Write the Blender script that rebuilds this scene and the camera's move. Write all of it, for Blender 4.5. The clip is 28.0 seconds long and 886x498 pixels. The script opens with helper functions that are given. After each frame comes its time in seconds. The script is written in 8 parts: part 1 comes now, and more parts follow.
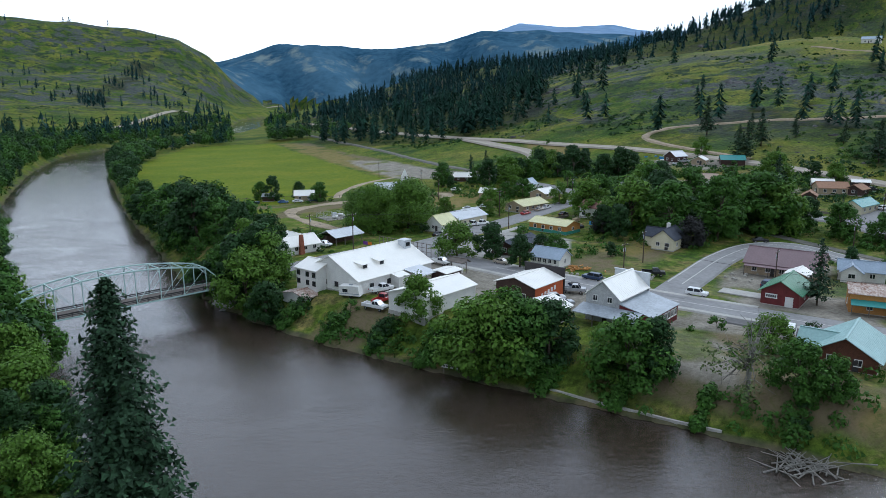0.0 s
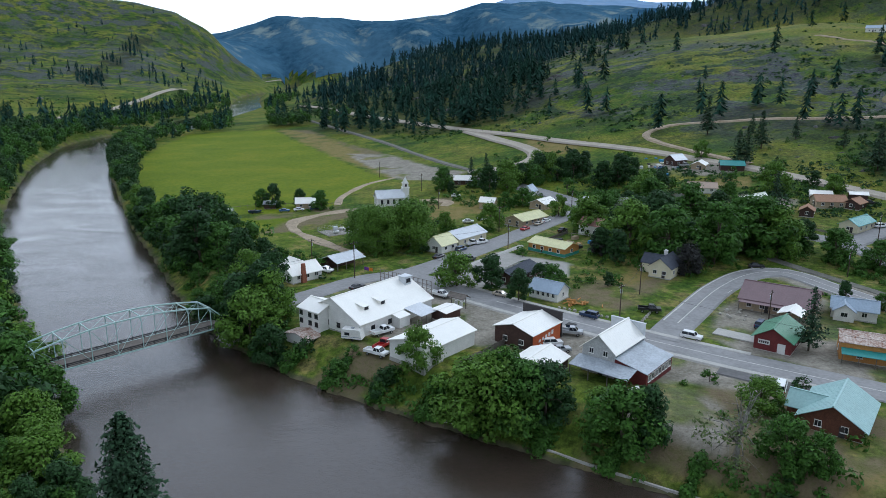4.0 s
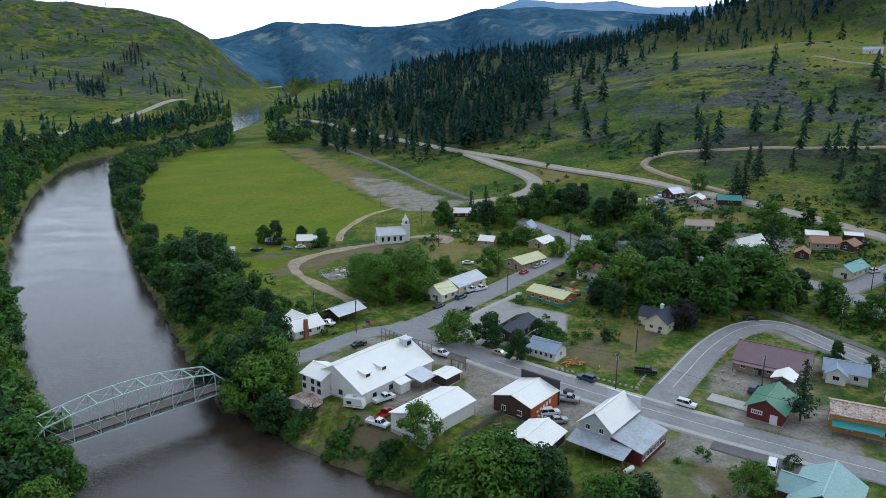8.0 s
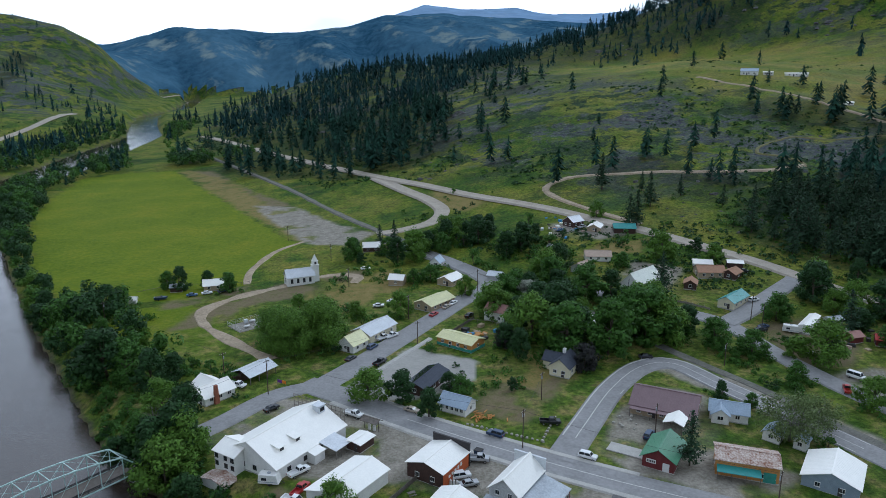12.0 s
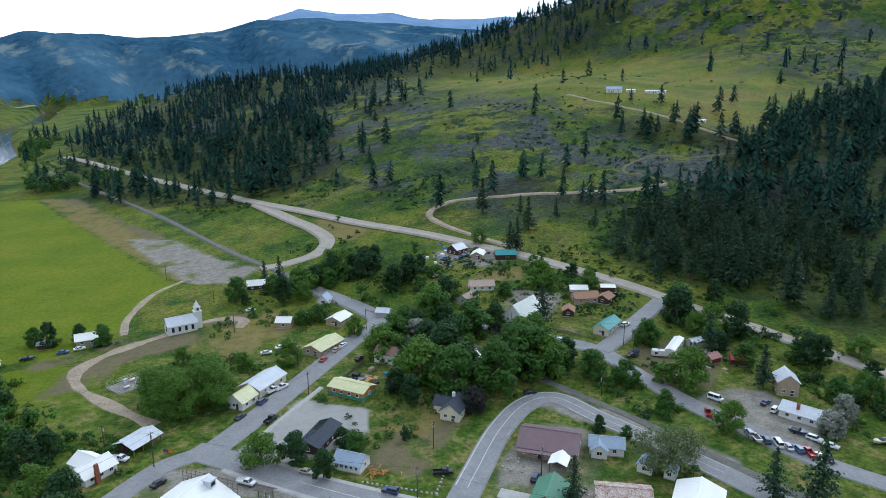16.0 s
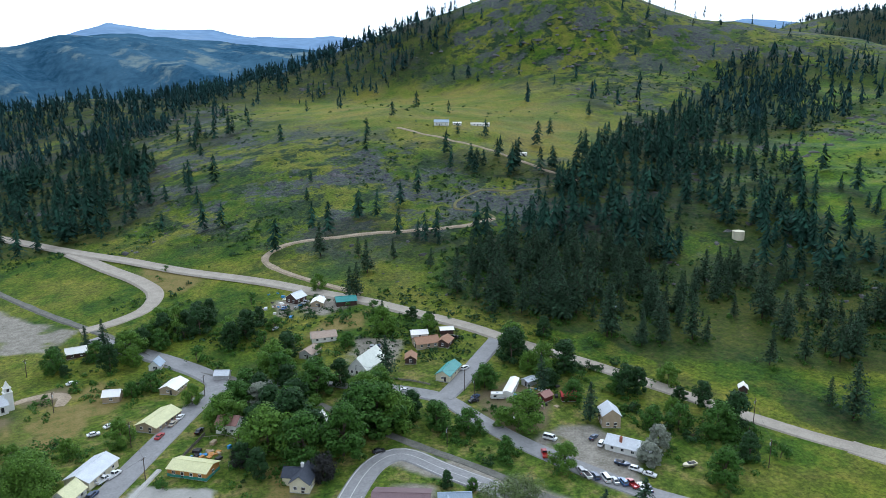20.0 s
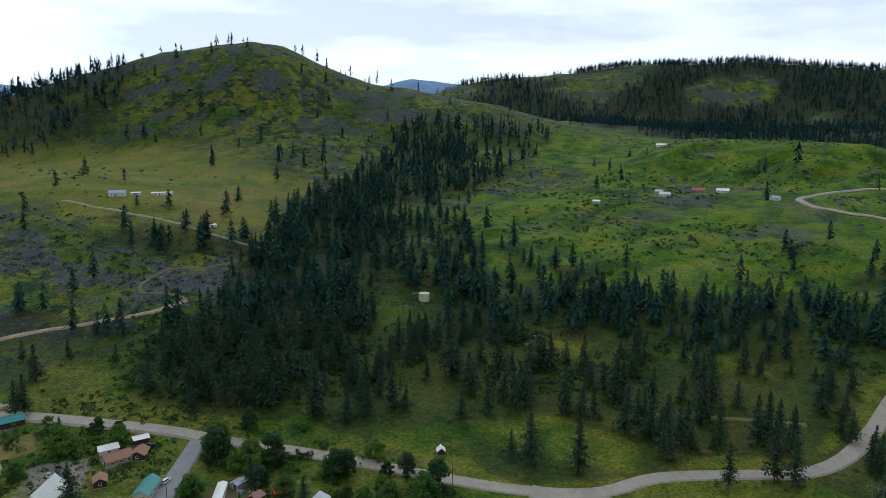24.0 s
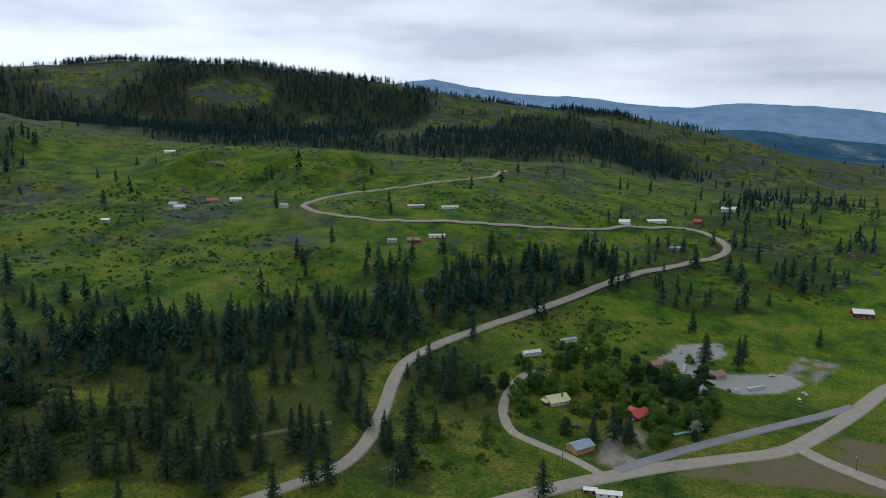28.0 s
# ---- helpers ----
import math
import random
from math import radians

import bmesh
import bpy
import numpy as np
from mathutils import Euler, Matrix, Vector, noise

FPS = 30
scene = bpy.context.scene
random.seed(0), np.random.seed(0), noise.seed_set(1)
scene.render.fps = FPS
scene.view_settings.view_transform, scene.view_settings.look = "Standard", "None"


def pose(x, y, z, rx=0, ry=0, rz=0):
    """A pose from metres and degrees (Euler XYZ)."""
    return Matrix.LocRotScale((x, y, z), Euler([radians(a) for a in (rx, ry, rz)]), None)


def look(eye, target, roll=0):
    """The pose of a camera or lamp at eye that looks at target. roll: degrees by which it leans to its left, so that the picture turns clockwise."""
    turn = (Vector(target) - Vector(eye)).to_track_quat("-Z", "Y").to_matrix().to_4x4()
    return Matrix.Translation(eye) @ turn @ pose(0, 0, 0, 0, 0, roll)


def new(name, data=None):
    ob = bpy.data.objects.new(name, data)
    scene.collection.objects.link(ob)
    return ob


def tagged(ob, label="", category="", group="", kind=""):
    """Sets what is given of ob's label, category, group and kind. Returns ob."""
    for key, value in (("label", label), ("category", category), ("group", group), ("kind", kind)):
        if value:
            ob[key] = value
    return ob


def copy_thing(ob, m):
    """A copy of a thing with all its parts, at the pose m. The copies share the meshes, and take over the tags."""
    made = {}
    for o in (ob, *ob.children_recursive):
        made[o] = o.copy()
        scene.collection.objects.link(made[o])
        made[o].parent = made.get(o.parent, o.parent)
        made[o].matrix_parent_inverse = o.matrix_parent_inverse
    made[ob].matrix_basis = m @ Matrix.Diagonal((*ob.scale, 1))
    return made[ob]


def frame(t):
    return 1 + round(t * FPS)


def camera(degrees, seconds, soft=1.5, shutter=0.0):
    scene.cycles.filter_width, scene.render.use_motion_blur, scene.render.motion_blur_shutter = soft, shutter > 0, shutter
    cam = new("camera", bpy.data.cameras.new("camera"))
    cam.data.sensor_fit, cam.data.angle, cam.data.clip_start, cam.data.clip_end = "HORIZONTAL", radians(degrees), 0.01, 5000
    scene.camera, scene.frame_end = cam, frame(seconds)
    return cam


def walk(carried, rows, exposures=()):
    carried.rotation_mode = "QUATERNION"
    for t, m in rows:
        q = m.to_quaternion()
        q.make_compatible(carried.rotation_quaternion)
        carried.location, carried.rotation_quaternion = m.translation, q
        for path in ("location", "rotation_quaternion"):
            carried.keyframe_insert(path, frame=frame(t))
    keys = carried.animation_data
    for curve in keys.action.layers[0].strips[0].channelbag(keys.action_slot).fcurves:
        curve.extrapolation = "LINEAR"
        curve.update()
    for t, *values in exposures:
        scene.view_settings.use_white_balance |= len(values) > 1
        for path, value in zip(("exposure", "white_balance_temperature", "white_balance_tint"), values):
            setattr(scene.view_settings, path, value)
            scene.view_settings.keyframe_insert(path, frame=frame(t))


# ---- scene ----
cam = camera(64.61, 28.0, soft=0.85)
# seconds, x, y, z, pitch from straight down, roll, yaw
PATH = [
    (0.0, -0.09, -0.57, 42.67, 77.96, 0.03, -0.02),
    (0.5, -0.08, -0.44, 44.80, 76.82, -0.04, -0.02),
    (1.0, -0.05, -0.30, 46.92, 75.70, -0.07, -0.01),
    (2.0, 0.00, 0.00, 51.15, 75.57, -0.01, -0.00),
    (3.0, -0.02, 0.31, 55.28, 75.55, 0.10, -0.01),
    (3.5, -0.04, 0.45, 57.34, 75.57, 0.13, -0.00),
    (5.5, 0.03, 0.64, 65.53, 75.65, 0.17, 0.01),
    (6.0, 0.03, 0.69, 67.54, 75.68, 0.18, 0.01),
    (7.0, -0.01, 0.84, 71.56, 75.72, 0.16, 0.02),
    (8.0, -0.06, 0.96, 75.68, 75.75, 0.15, 0.01),
    (9.0, 0.03, 0.91, 79.87, 75.82, 0.11, 0.03),
    (9.5, 0.16, 0.83, 82.00, 75.83, 0.09, 0.04),
    (10.0, 0.31, 0.71, 84.13, 75.86, 0.09, -1.22),
    (10.5, 0.47, 0.57, 86.28, 75.87, 0.09, -2.88),
    (11.0, 0.62, 0.43, 88.43, 75.90, 0.05, -4.50),
    (12.0, 0.84, 0.19, 92.73, 75.95, -0.03, -7.45),
    (12.5, 0.94, 0.09, 94.85, 75.97, -0.06, -8.61),
    (14.5, 1.18, 0.06, 103.08, 76.02, -0.20, -13.11),
    (15.0, 1.19, 0.06, 105.12, 76.04, -0.21, -14.34),
    (16.0, 1.19, 0.05, 109.20, 76.07, -0.26, -16.96),
    (17.0, 1.18, 0.11, 113.34, 76.06, -0.20, -19.77),
    (18.0, 0.94, 0.17, 117.57, 76.07, -0.15, -23.15),
    (19.0, 0.54, 0.21, 121.85, 76.05, -0.06, -26.82),
    (19.5, 0.31, 0.22, 124.00, 76.57, -0.03, -28.69),
    (20.0, 0.08, 0.24, 126.15, 77.32, 0.00, -30.61),
    (20.5, -0.14, 0.25, 128.32, 78.04, 0.02, -32.50),
    (22.5, -0.58, 0.28, 137.75, 80.95, 0.17, -41.22),
    (23.0, -0.76, 0.30, 140.17, 81.25, 0.22, -45.12),
    (23.5, -0.95, 0.32, 142.61, 81.25, 0.25, -50.30),
    (24.0, -1.13, 0.35, 145.07, 81.26, 0.24, -55.53),
    (25.0, -1.47, 0.47, 150.15, 81.24, 0.23, -64.91),
    (26.0, -1.70, 0.70, 155.35, 81.12, 0.19, -74.45),
    (27.0, -1.82, 1.08, 160.55, 81.04, 0.14, -84.09),
    (28.0, -1.91, 1.51, 165.72, 80.89, 0.24, -93.85),
]
# seconds, stops, kelvin, tint: the film's own exposure dips as the camera turns to the bright east
EXPOSURE = [(t, s, k - 250, 8) for t, s, k in ((0, -1.2, 5450), (8, -1.32, 5420), (11, -1.44, 5350), (15, -1.18, 5350), (19, -0.78, 5380), (20.5, -0.88, 5500), (22.5, -1.56, 5500), (24, -1.68, 5650), (28, -1.82, 5750))]
walk(cam, [(t, pose(x, y, z, rx, 0, rz) @ pose(0, 0, 0, 0, 0, roll)) for t, x, y, z, rx, roll, rz in PATH], EXPOSURE)
# ---- sky and sun: bright overcast evening ----
SUN_AZ, SUN_EL = radians(52), radians(36)
world = bpy.data.worlds.new("sky")
scene.world = world
world.use_nodes = True
wn, wl = world.node_tree.nodes, world.node_tree.links
wn.clear()
w_out = wn.new("ShaderNodeOutputWorld")
w_bg = wn.new("ShaderNodeBackground")
w_sky = wn.new("ShaderNodeTexSky")
w_sky.sky_type, w_sky.sun_disc = "NISHITA", False
w_sky.sun_elevation, w_sky.sun_rotation = SUN_EL, SUN_AZ
w_sky.dust_density, w_sky.altitude = 2.0, 500
w_tc = wn.new("ShaderNodeTexCoord")
w_map = wn.new("ShaderNodeMapping")
w_map.inputs["Scale"].default_value = (1.5, 1.5, 7.0)
w_cl = wn.new("ShaderNodeTexNoise")
w_cl.inputs["Scale"].default_value, w_cl.inputs["Detail"].default_value = 1.6, 7.0
w_rmp = wn.new("ShaderNodeValToRGB")
w_rmp.color_ramp.elements[0].position, w_rmp.color_ramp.elements[0].color = 0.36, (9.0, 9.1, 9.4, 1)
w_rmp.color_ramp.elements[1].position, w_rmp.color_ramp.elements[1].color = 0.6, (14.4, 14.0, 13.4, 1)
w_e = w_rmp.color_ramp.elements.new(0.47)
w_e.color = (12.0, 11.9, 11.8, 1)
w_mix = wn.new("ShaderNodeMixRGB")
w_mix.inputs[0].default_value = 0.9
wl.new(w_tc.outputs["Generated"], w_map.inputs[0])
wl.new(w_map.outputs[0], w_cl.inputs["Vector"])
wl.new(w_cl.outputs[0], w_rmp.inputs[0])
wl.new(w_sky.outputs[0], w_mix.inputs[1])
w_dot = wn.new("ShaderNodeVectorMath")
w_dot.operation = "DOT_PRODUCT"
w_dot.inputs[1].default_value = (math.sin(radians(18)) * 0.97, math.cos(radians(18)) * 0.97, 0.25)
w_glow = wn.new("ShaderNodeMapRange")
w_glow.inputs["From Min"].default_value, w_glow.inputs["From Max"].default_value = -0.6, 0.95
w_glow.inputs["To Min"].default_value, w_glow.inputs["To Max"].default_value = 1.5, 3.1
w_lit = wn.new("ShaderNodeVectorMath")
w_lit.operation = "SCALE"
wl.new(w_tc.outputs["Generated"], w_dot.inputs[0])
wl.new(w_dot.outputs["Value"], w_glow.inputs["Value"])
wl.new(w_rmp.outputs[0], w_lit.inputs[0])
w_sep = wn.new("ShaderNodeSeparateXYZ")
w_low = wn.new("ShaderNodeMapRange")
w_low.inputs["From Max"].default_value = 0.4
w_low.inputs["To Min"].default_value, w_low.inputs["To Max"].default_value = 1.2, 0.85
w_all = wn.new("ShaderNodeMath")
w_all.operation = "MULTIPLY"
wl.new(w_tc.outputs["Generated"], w_sep.inputs[0])
wl.new(w_sep.outputs["Z"], w_low.inputs["Value"])
wl.new(w_low.outputs[0], w_all.inputs[0])
wl.new(w_glow.outputs[0], w_all.inputs[1])
wl.new(w_all.outputs[0], w_lit.inputs["Scale"])
wl.new(w_lit.outputs[0], w_mix.inputs[2])
wl.new(w_mix.outputs[0], w_bg.inputs[0])
wl.new(w_bg.outputs[0], w_out.inputs[0])
w_bg.inputs[1].default_value = 0.1
sun = new("sun", bpy.data.lights.new("sun", "SUN"))
sun.data.energy, sun.data.angle, sun.data.color = 1.75, radians(14), (1.0, 0.95, 0.86)
sun.matrix_world = look((math.sin(SUN_AZ) * 500, math.cos(SUN_AZ) * 500, 500 * math.tan(SUN_EL)), (0, 0, 0))

# ---- materials ----
def mat(name, base, rough=0.8, metal=0.0, vary=0.25, scale=3.0, second=None, bump=0.0, spec=0.3, fine=6.0, island=0.0, obj=0.0, emit=0.0):
    m = bpy.data.materials.new(name)
    m.use_nodes = True
    n, l = m.node_tree.nodes, m.node_tree.links
    b = n["Principled BSDF"]
    b.inputs["Roughness"].default_value, b.inputs["Metallic"].default_value = rough, metal
    b.inputs["Specular IOR Level"].default_value = spec
    tc = n.new("ShaderNodeTexCoord")
    n1 = n.new("ShaderNodeTexNoise")
    n1.inputs["Scale"].default_value, n1.inputs["Detail"].default_value = 1.0 / scale, 5.0
    n2 = n.new("ShaderNodeTexNoise")
    n2.inputs["Scale"].default_value, n2.inputs["Detail"].default_value = fine / scale, 4.0
    l.new(tc.outputs["Object"], n1.inputs["Vector"])
    l.new(tc.outputs["Object"], n2.inputs["Vector"])
    add = n.new("ShaderNodeMath")
    add.operation = "MULTIPLY_ADD"
    add.inputs[1].default_value = 0.55
    l.new(n2.outputs[0], add.inputs[0])
    half = n.new("ShaderNodeMath")
    half.operation = "MULTIPLY"
    half.inputs[1].default_value = 0.45
    l.new(n1.outputs[0], half.inputs[0])
    l.new(half.outputs[0], add.inputs[2])
    ramp = n.new("ShaderNodeValToRGB")
    lo = tuple(c * (1 - vary) for c in base)
    hi = second or tuple(min(1, c * (1 + vary)) for c in base)
    ramp.color_ramp.elements[0].position, ramp.color_ramp.elements[1].position = 0.36, 0.64
    ramp.color_ramp.elements[0].color, ramp.color_ramp.elements[1].color = (*lo, 1), (*hi, 1)
    l.new(add.outputs[0], ramp.inputs[0])
    col = ramp.outputs[0]
    if island or obj:
        hs = n.new("ShaderNodeHueSaturation")
        if island:
            src = n.new("ShaderNodeNewGeometry").outputs["Random Per Island"]
        else:
            src = n.new("ShaderNodeObjectInfo").outputs["Random"]
        mr = n.new("ShaderNodeMapRange")
        k = island or obj
        mr.inputs["To Min"].default_value, mr.inputs["To Max"].default_value = 1 - k, 1 + k
        l.new(src, mr.inputs["Value"])
        l.new(mr.outputs[0], hs.inputs["Value"])
        l.new(col, hs.inputs["Color"])
        col = hs.outputs[0]
    l.new(col, b.inputs["Base Color"])
    if bump:
        bp = n.new("ShaderNodeBump")
        bp.inputs["Strength"].default_value, bp.inputs["Distance"].default_value = bump, scale * 0.05
        l.new(add.outputs[0], bp.inputs["Height"])
        l.new(bp.outputs[0], b.inputs["Normal"])
    if emit:
        l.new(col, b.inputs["Emission Color"])
        b.inputs["Emission Strength"].default_value = emit
    return m


def leafy(m, k=0.35):
    """Lets some light through the leaves."""
    n, l = m.node_tree.nodes, m.node_tree.links
    b = n["Principled BSDF"]
    src = b.inputs["Base Color"].links[0].from_socket
    tr = n.new("ShaderNodeBsdfTranslucent")
    mx = n.new("ShaderNodeMixShader")
    mx.inputs[0].default_value = k
    l.new(src, tr.inputs[0])
    l.new(b.outputs[0], mx.inputs[1])
    l.new(tr.outputs[0], mx.inputs[2])
    l.new(mx.outputs[0], n["Material Output"].inputs[0])
    return m


def node(m, kind, **inputs):
    nd = m.node_tree.nodes.new(kind)
    for k, v in inputs.items():
        nd.inputs[k].default_value = v
    return nd


def ground_material():
    """Meadow, dry grass, brush and grey rock, mixed by noise of three sizes and by two masks of the land: field and hill."""
    m = mat("meadow", (0.07, 0.14, 0.012), rough=0.95, vary=0.35, scale=9.0, spec=0.1)
    n, l = m.node_tree.nodes, m.node_tree.links
    b = n["Principled BSDF"]
    tc = node(m, "ShaderNodeTexCoord")

    def noise_of(scale, detail=6.0, rough=0.6):
        q = node(m, "ShaderNodeTexNoise", Scale=scale, Detail=detail, Roughness=rough)
        l.new(tc.outputs["Object"], q.inputs["Vector"])
        return q.outputs[0]

    def ramp(src, stops):
        r = n.new("ShaderNodeValToRGB")
        e = r.color_ramp.elements
        while len(e) < len(stops):
            e.new(0.5)
        for el, (p, c) in zip(e, stops):
            el.position, el.color = p, (*c, 1) if len(c) == 3 else c
        l.new(src, r.inputs[0])
        return r.outputs[0]

    def mix(f, a, c):
        x = n.new("ShaderNodeMixRGB")
        for sock, v in zip(x.inputs, (f, a, c)):
            if isinstance(v, (float, int)):
                sock.default_value = v
            else:
                l.new(v, sock)
        return x.outputs[0]

    def attr(name):
        a = n.new("ShaderNodeAttribute")
        a.attribute_name = name
        return a.outputs["Fac"]

    def times(a, c):
        x = n.new("ShaderNodeMath")
        x.operation = "MULTIPLY"
        l.new(a, x.inputs[0])
        l.new(c, x.inputs[1])
        return x.outputs[0]

    def scaled(a, k):
        x = n.new("ShaderNodeMixRGB")
        x.blend_type = "MULTIPLY"
        x.inputs[0].default_value = 1.0
        l.new(a, x.inputs[1])
        l.new(k, x.inputs[2])
        return x.outputs[0]

    grain = ramp(noise_of(0.55, 9.0, 0.78), [(0.36, (0.35, 0.38, 0.4)), (0.5, (0.9, 0.9, 0.9)), (0.64, (1.6, 1.5, 1.3))])
    wild = ramp(noise_of(0.010, 7.0, 0.62), [(0.34, (0.015, 0.04, 0.012)), (0.43, (0.044, 0.098, 0.008)), (0.5, (0.128, 0.16, 0.014)), (0.55, (0.177, 0.175, 0.03)), (0.61, (0.067, 0.13, 0.009)), (0.7, (0.030, 0.08, 0.01))])
    tuft = ramp(noise_of(0.07, 8.0, 0.7), [(0.38, (0.010, 0.026, 0.012)), (0.5, (0.067, 0.11, 0.01)), (0.62, (0.195, 0.175, 0.03))])
    wild = mix(0.4, wild, tuft)
    lea = ramp(noise_of(0.02, 8.0, 0.65), [(0.36, (0.085, 0.135, 0.013)), (0.5, (0.171, 0.18, 0.024)), (0.64, (0.244, 0.2, 0.045))])
    wild = mix(attr("meadow"), wild, lea)
    brush = ramp(noise_of(0.04, 10.0, 0.75), [(0.495, (0, 0, 0)), (0.545, (1, 1, 1))])
    rough_land = n.new("ShaderNodeMath")
    rough_land.operation = "SUBTRACT"
    rough_land.inputs[0].default_value = 1.0
    l.new(attr("meadow"), rough_land.inputs[1])
    brush = times(brush, rough_land.outputs[0])
    wild = mix(times(brush, attr("hill")), wild, ramp(noise_of(0.4), [(0.35, (0.012, 0.026, 0.014)), (0.65, (0.04, 0.07, 0.025))]))
    rock = ramp(noise_of(0.017, 10.0, 0.72), [(0.505, (0, 0, 0)), (0.545, (1, 1, 1))])
    rock = times(times(rock, attr("rock")), rough_land.outputs[0])
    stone = ramp(noise_of(0.22, 9.0, 0.75), [(0.36, (0.016, 0.02, 0.027)), (0.47, (0.075, 0.08, 0.094)), (0.56, (0.06, 0.085, 0.045)), (0.68, (0.19, 0.19, 0.205))])
    wild = scaled(mix(rock, wild, stone), grain)
    hay = ramp(noise_of(0.025, 8.0, 0.65), [(0.36, (0.078, 0.135, 0.003)), (0.5, (0.118, 0.172, 0.004)), (0.66, (0.18, 0.2, 0.009))])
    hay = mix(0.45, hay, ramp(noise_of(0.45, 10.0, 0.8), [(0.4, (0.05, 0.09, 0.003)), (0.6, (0.2, 0.21, 0.01))]))
    lush = ramp(noise_of(0.03, 9.0, 0.68), [(0.38, (0.022, 0.062, 0.007)), (0.48, (0.067, 0.145, 0.005)), (0.56, (0.122, 0.185, 0.007)), (0.64, (0.183, 0.2, 0.018))])
    wild = mix(attr("lush"), wild, scaled(lush, grain))
    col = mix(attr("field"), wild, hay)
    lot = ramp(noise_of(0.15), [(0.38, (0.045, 0.09, 0.012)), (0.5, (0.095, 0.14, 0.02)), (0.64, (0.23, 0.19, 0.075))])
    col = mix(attr("town"), col, scaled(lot, grain))
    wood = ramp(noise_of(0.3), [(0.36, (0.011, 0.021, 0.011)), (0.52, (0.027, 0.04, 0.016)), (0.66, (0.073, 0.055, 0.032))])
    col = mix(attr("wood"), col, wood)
    mud = ramp(noise_of(0.3), [(0.35, (0.05, 0.045, 0.03)), (0.65, (0.12, 0.105, 0.075))])
    col = mix(attr("bank"), col, mud)
    for key, stops in (
        ("dirt", [(0.35, (0.10, 0.105, 0.03)), (0.5, (0.17, 0.14, 0.08)), (0.65, (0.13, 0.10, 0.06))]),
        ("dry", [(0.35, (0.09, 0.115, 0.02)), (0.5, (0.19, 0.15, 0.05)), (0.68, (0.24, 0.19, 0.075))]),
        ("gravel", [(0.36, (0.15, 0.138, 0.105)), (0.52, (0.25, 0.228, 0.185)), (0.66, (0.36, 0.33, 0.275))]),
        ("pave", [(0.35, (0.30, 0.29, 0.26)), (0.65, (0.38, 0.365, 0.33))]),
    ):
        col = mix(attr(key), col, mix(0.5, ramp(noise_of(0.22), stops), ramp(noise_of(1.3), stops)))
    l.new(col, b.inputs["Base Color"])
    bp = node(m, "ShaderNodeBump", Strength=0.7, Distance=0.6)
    l.new(noise_of(0.5, 8.0, 0.7), bp.inputs["Height"])
    l.new(bp.outputs[0], b.inputs["Normal"])
    return m


M_GROUND = ground_material()
M_ASPHALT = mat("worn asphalt", (0.25, 0.245, 0.24), rough=0.9, vary=0.16, scale=5.0, bump=0.1)
M_ASPHALT_DARK = mat("patched dark asphalt", (0.13, 0.125, 0.122), rough=0.9, vary=0.2, scale=4.0)
M_GRAVELROAD = mat("pale gravel road", (0.34, 0.3, 0.24), rough=0.95, vary=0.18, scale=4.0, bump=0.2)
M_CINDER = mat("grey-brown cinder path", (0.135, 0.13, 0.11), rough=0.95, vary=0.3, scale=3.0)
M_TRACK = mat("tan dirt track", (0.33, 0.26, 0.17), rough=0.95, vary=0.3, second=(0.42, 0.34, 0.24), scale=5.0, bump=0.2)
M_GRAVEL = mat("gravel lot", (0.22, 0.205, 0.175), rough=0.95, vary=0.3, scale=5.0, bump=0.2)
M_DIRT = mat("dry dirt and grass", (0.2, 0.16, 0.085), rough=0.95, vary=0.3, second=(0.14, 0.15, 0.045), scale=6.0, bump=0.2)
M_PAVE = mat("concrete", (0.4, 0.385, 0.35), rough=0.85, vary=0.15, scale=2.0, bump=0.1)
M_PAINTLINE = mat("worn road paint", (0.5, 0.49, 0.45), rough=0.7, vary=0.25, scale=1.0)
M_NEEDLE = mat("pine needles", (0.03, 0.062, 0.029), rough=0.8, vary=0.4, scale=1.5, spec=0.2, island=0.35)
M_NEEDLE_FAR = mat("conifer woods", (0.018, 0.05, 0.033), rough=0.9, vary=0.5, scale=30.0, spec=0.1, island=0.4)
# same needles for far trees, with haze mixed into the colour as blue
M_NEEDLE_HAZE = mat("haze-tinted conifer woods", (0.017, 0.046, 0.043), rough=0.9, vary=0.5, scale=60.0, spec=0.1, island=0.35)
M_LEAF = mat("broad leaves", (0.055, 0.128, 0.015), rough=0.7, vary=0.4, scale=1.4, spec=0.25, island=0.3)
M_LEAF_DARK = mat("dark leaves", (0.027, 0.068, 0.016), rough=0.7, vary=0.4, scale=1.4, spec=0.25, island=0.3)
M_LEAF_LIGHT = mat("light yellow-green leaves", (0.095, 0.18, 0.018), rough=0.7, vary=0.35, scale=1.4, spec=0.25, island=0.3)
M_LEAF_SILVER = mat("silvery leaves", (0.24, 0.26, 0.2), rough=0.7, vary=0.3, scale=1.4, spec=0.25, island=0.3)
M_LEAF_PALE = mat("pale willow leaves", (0.12, 0.16, 0.055), rough=0.7, vary=0.35, scale=1.4, spec=0.25, island=0.3)
M_LEAF_PURPLE = mat("dark purple leaves", (0.022, 0.022, 0.02), rough=0.7, vary=0.4, scale=1.4, spec=0.25, island=0.3)
for leaf_mat in (M_LEAF, M_LEAF_DARK, M_LEAF_PALE, M_LEAF_LIGHT, M_LEAF_SILVER):
    leafy(leaf_mat, 0.18)
M_BARK = mat("bark", (0.09, 0.07, 0.052), rough=0.95, vary=0.35, scale=0.5, bump=0.4)
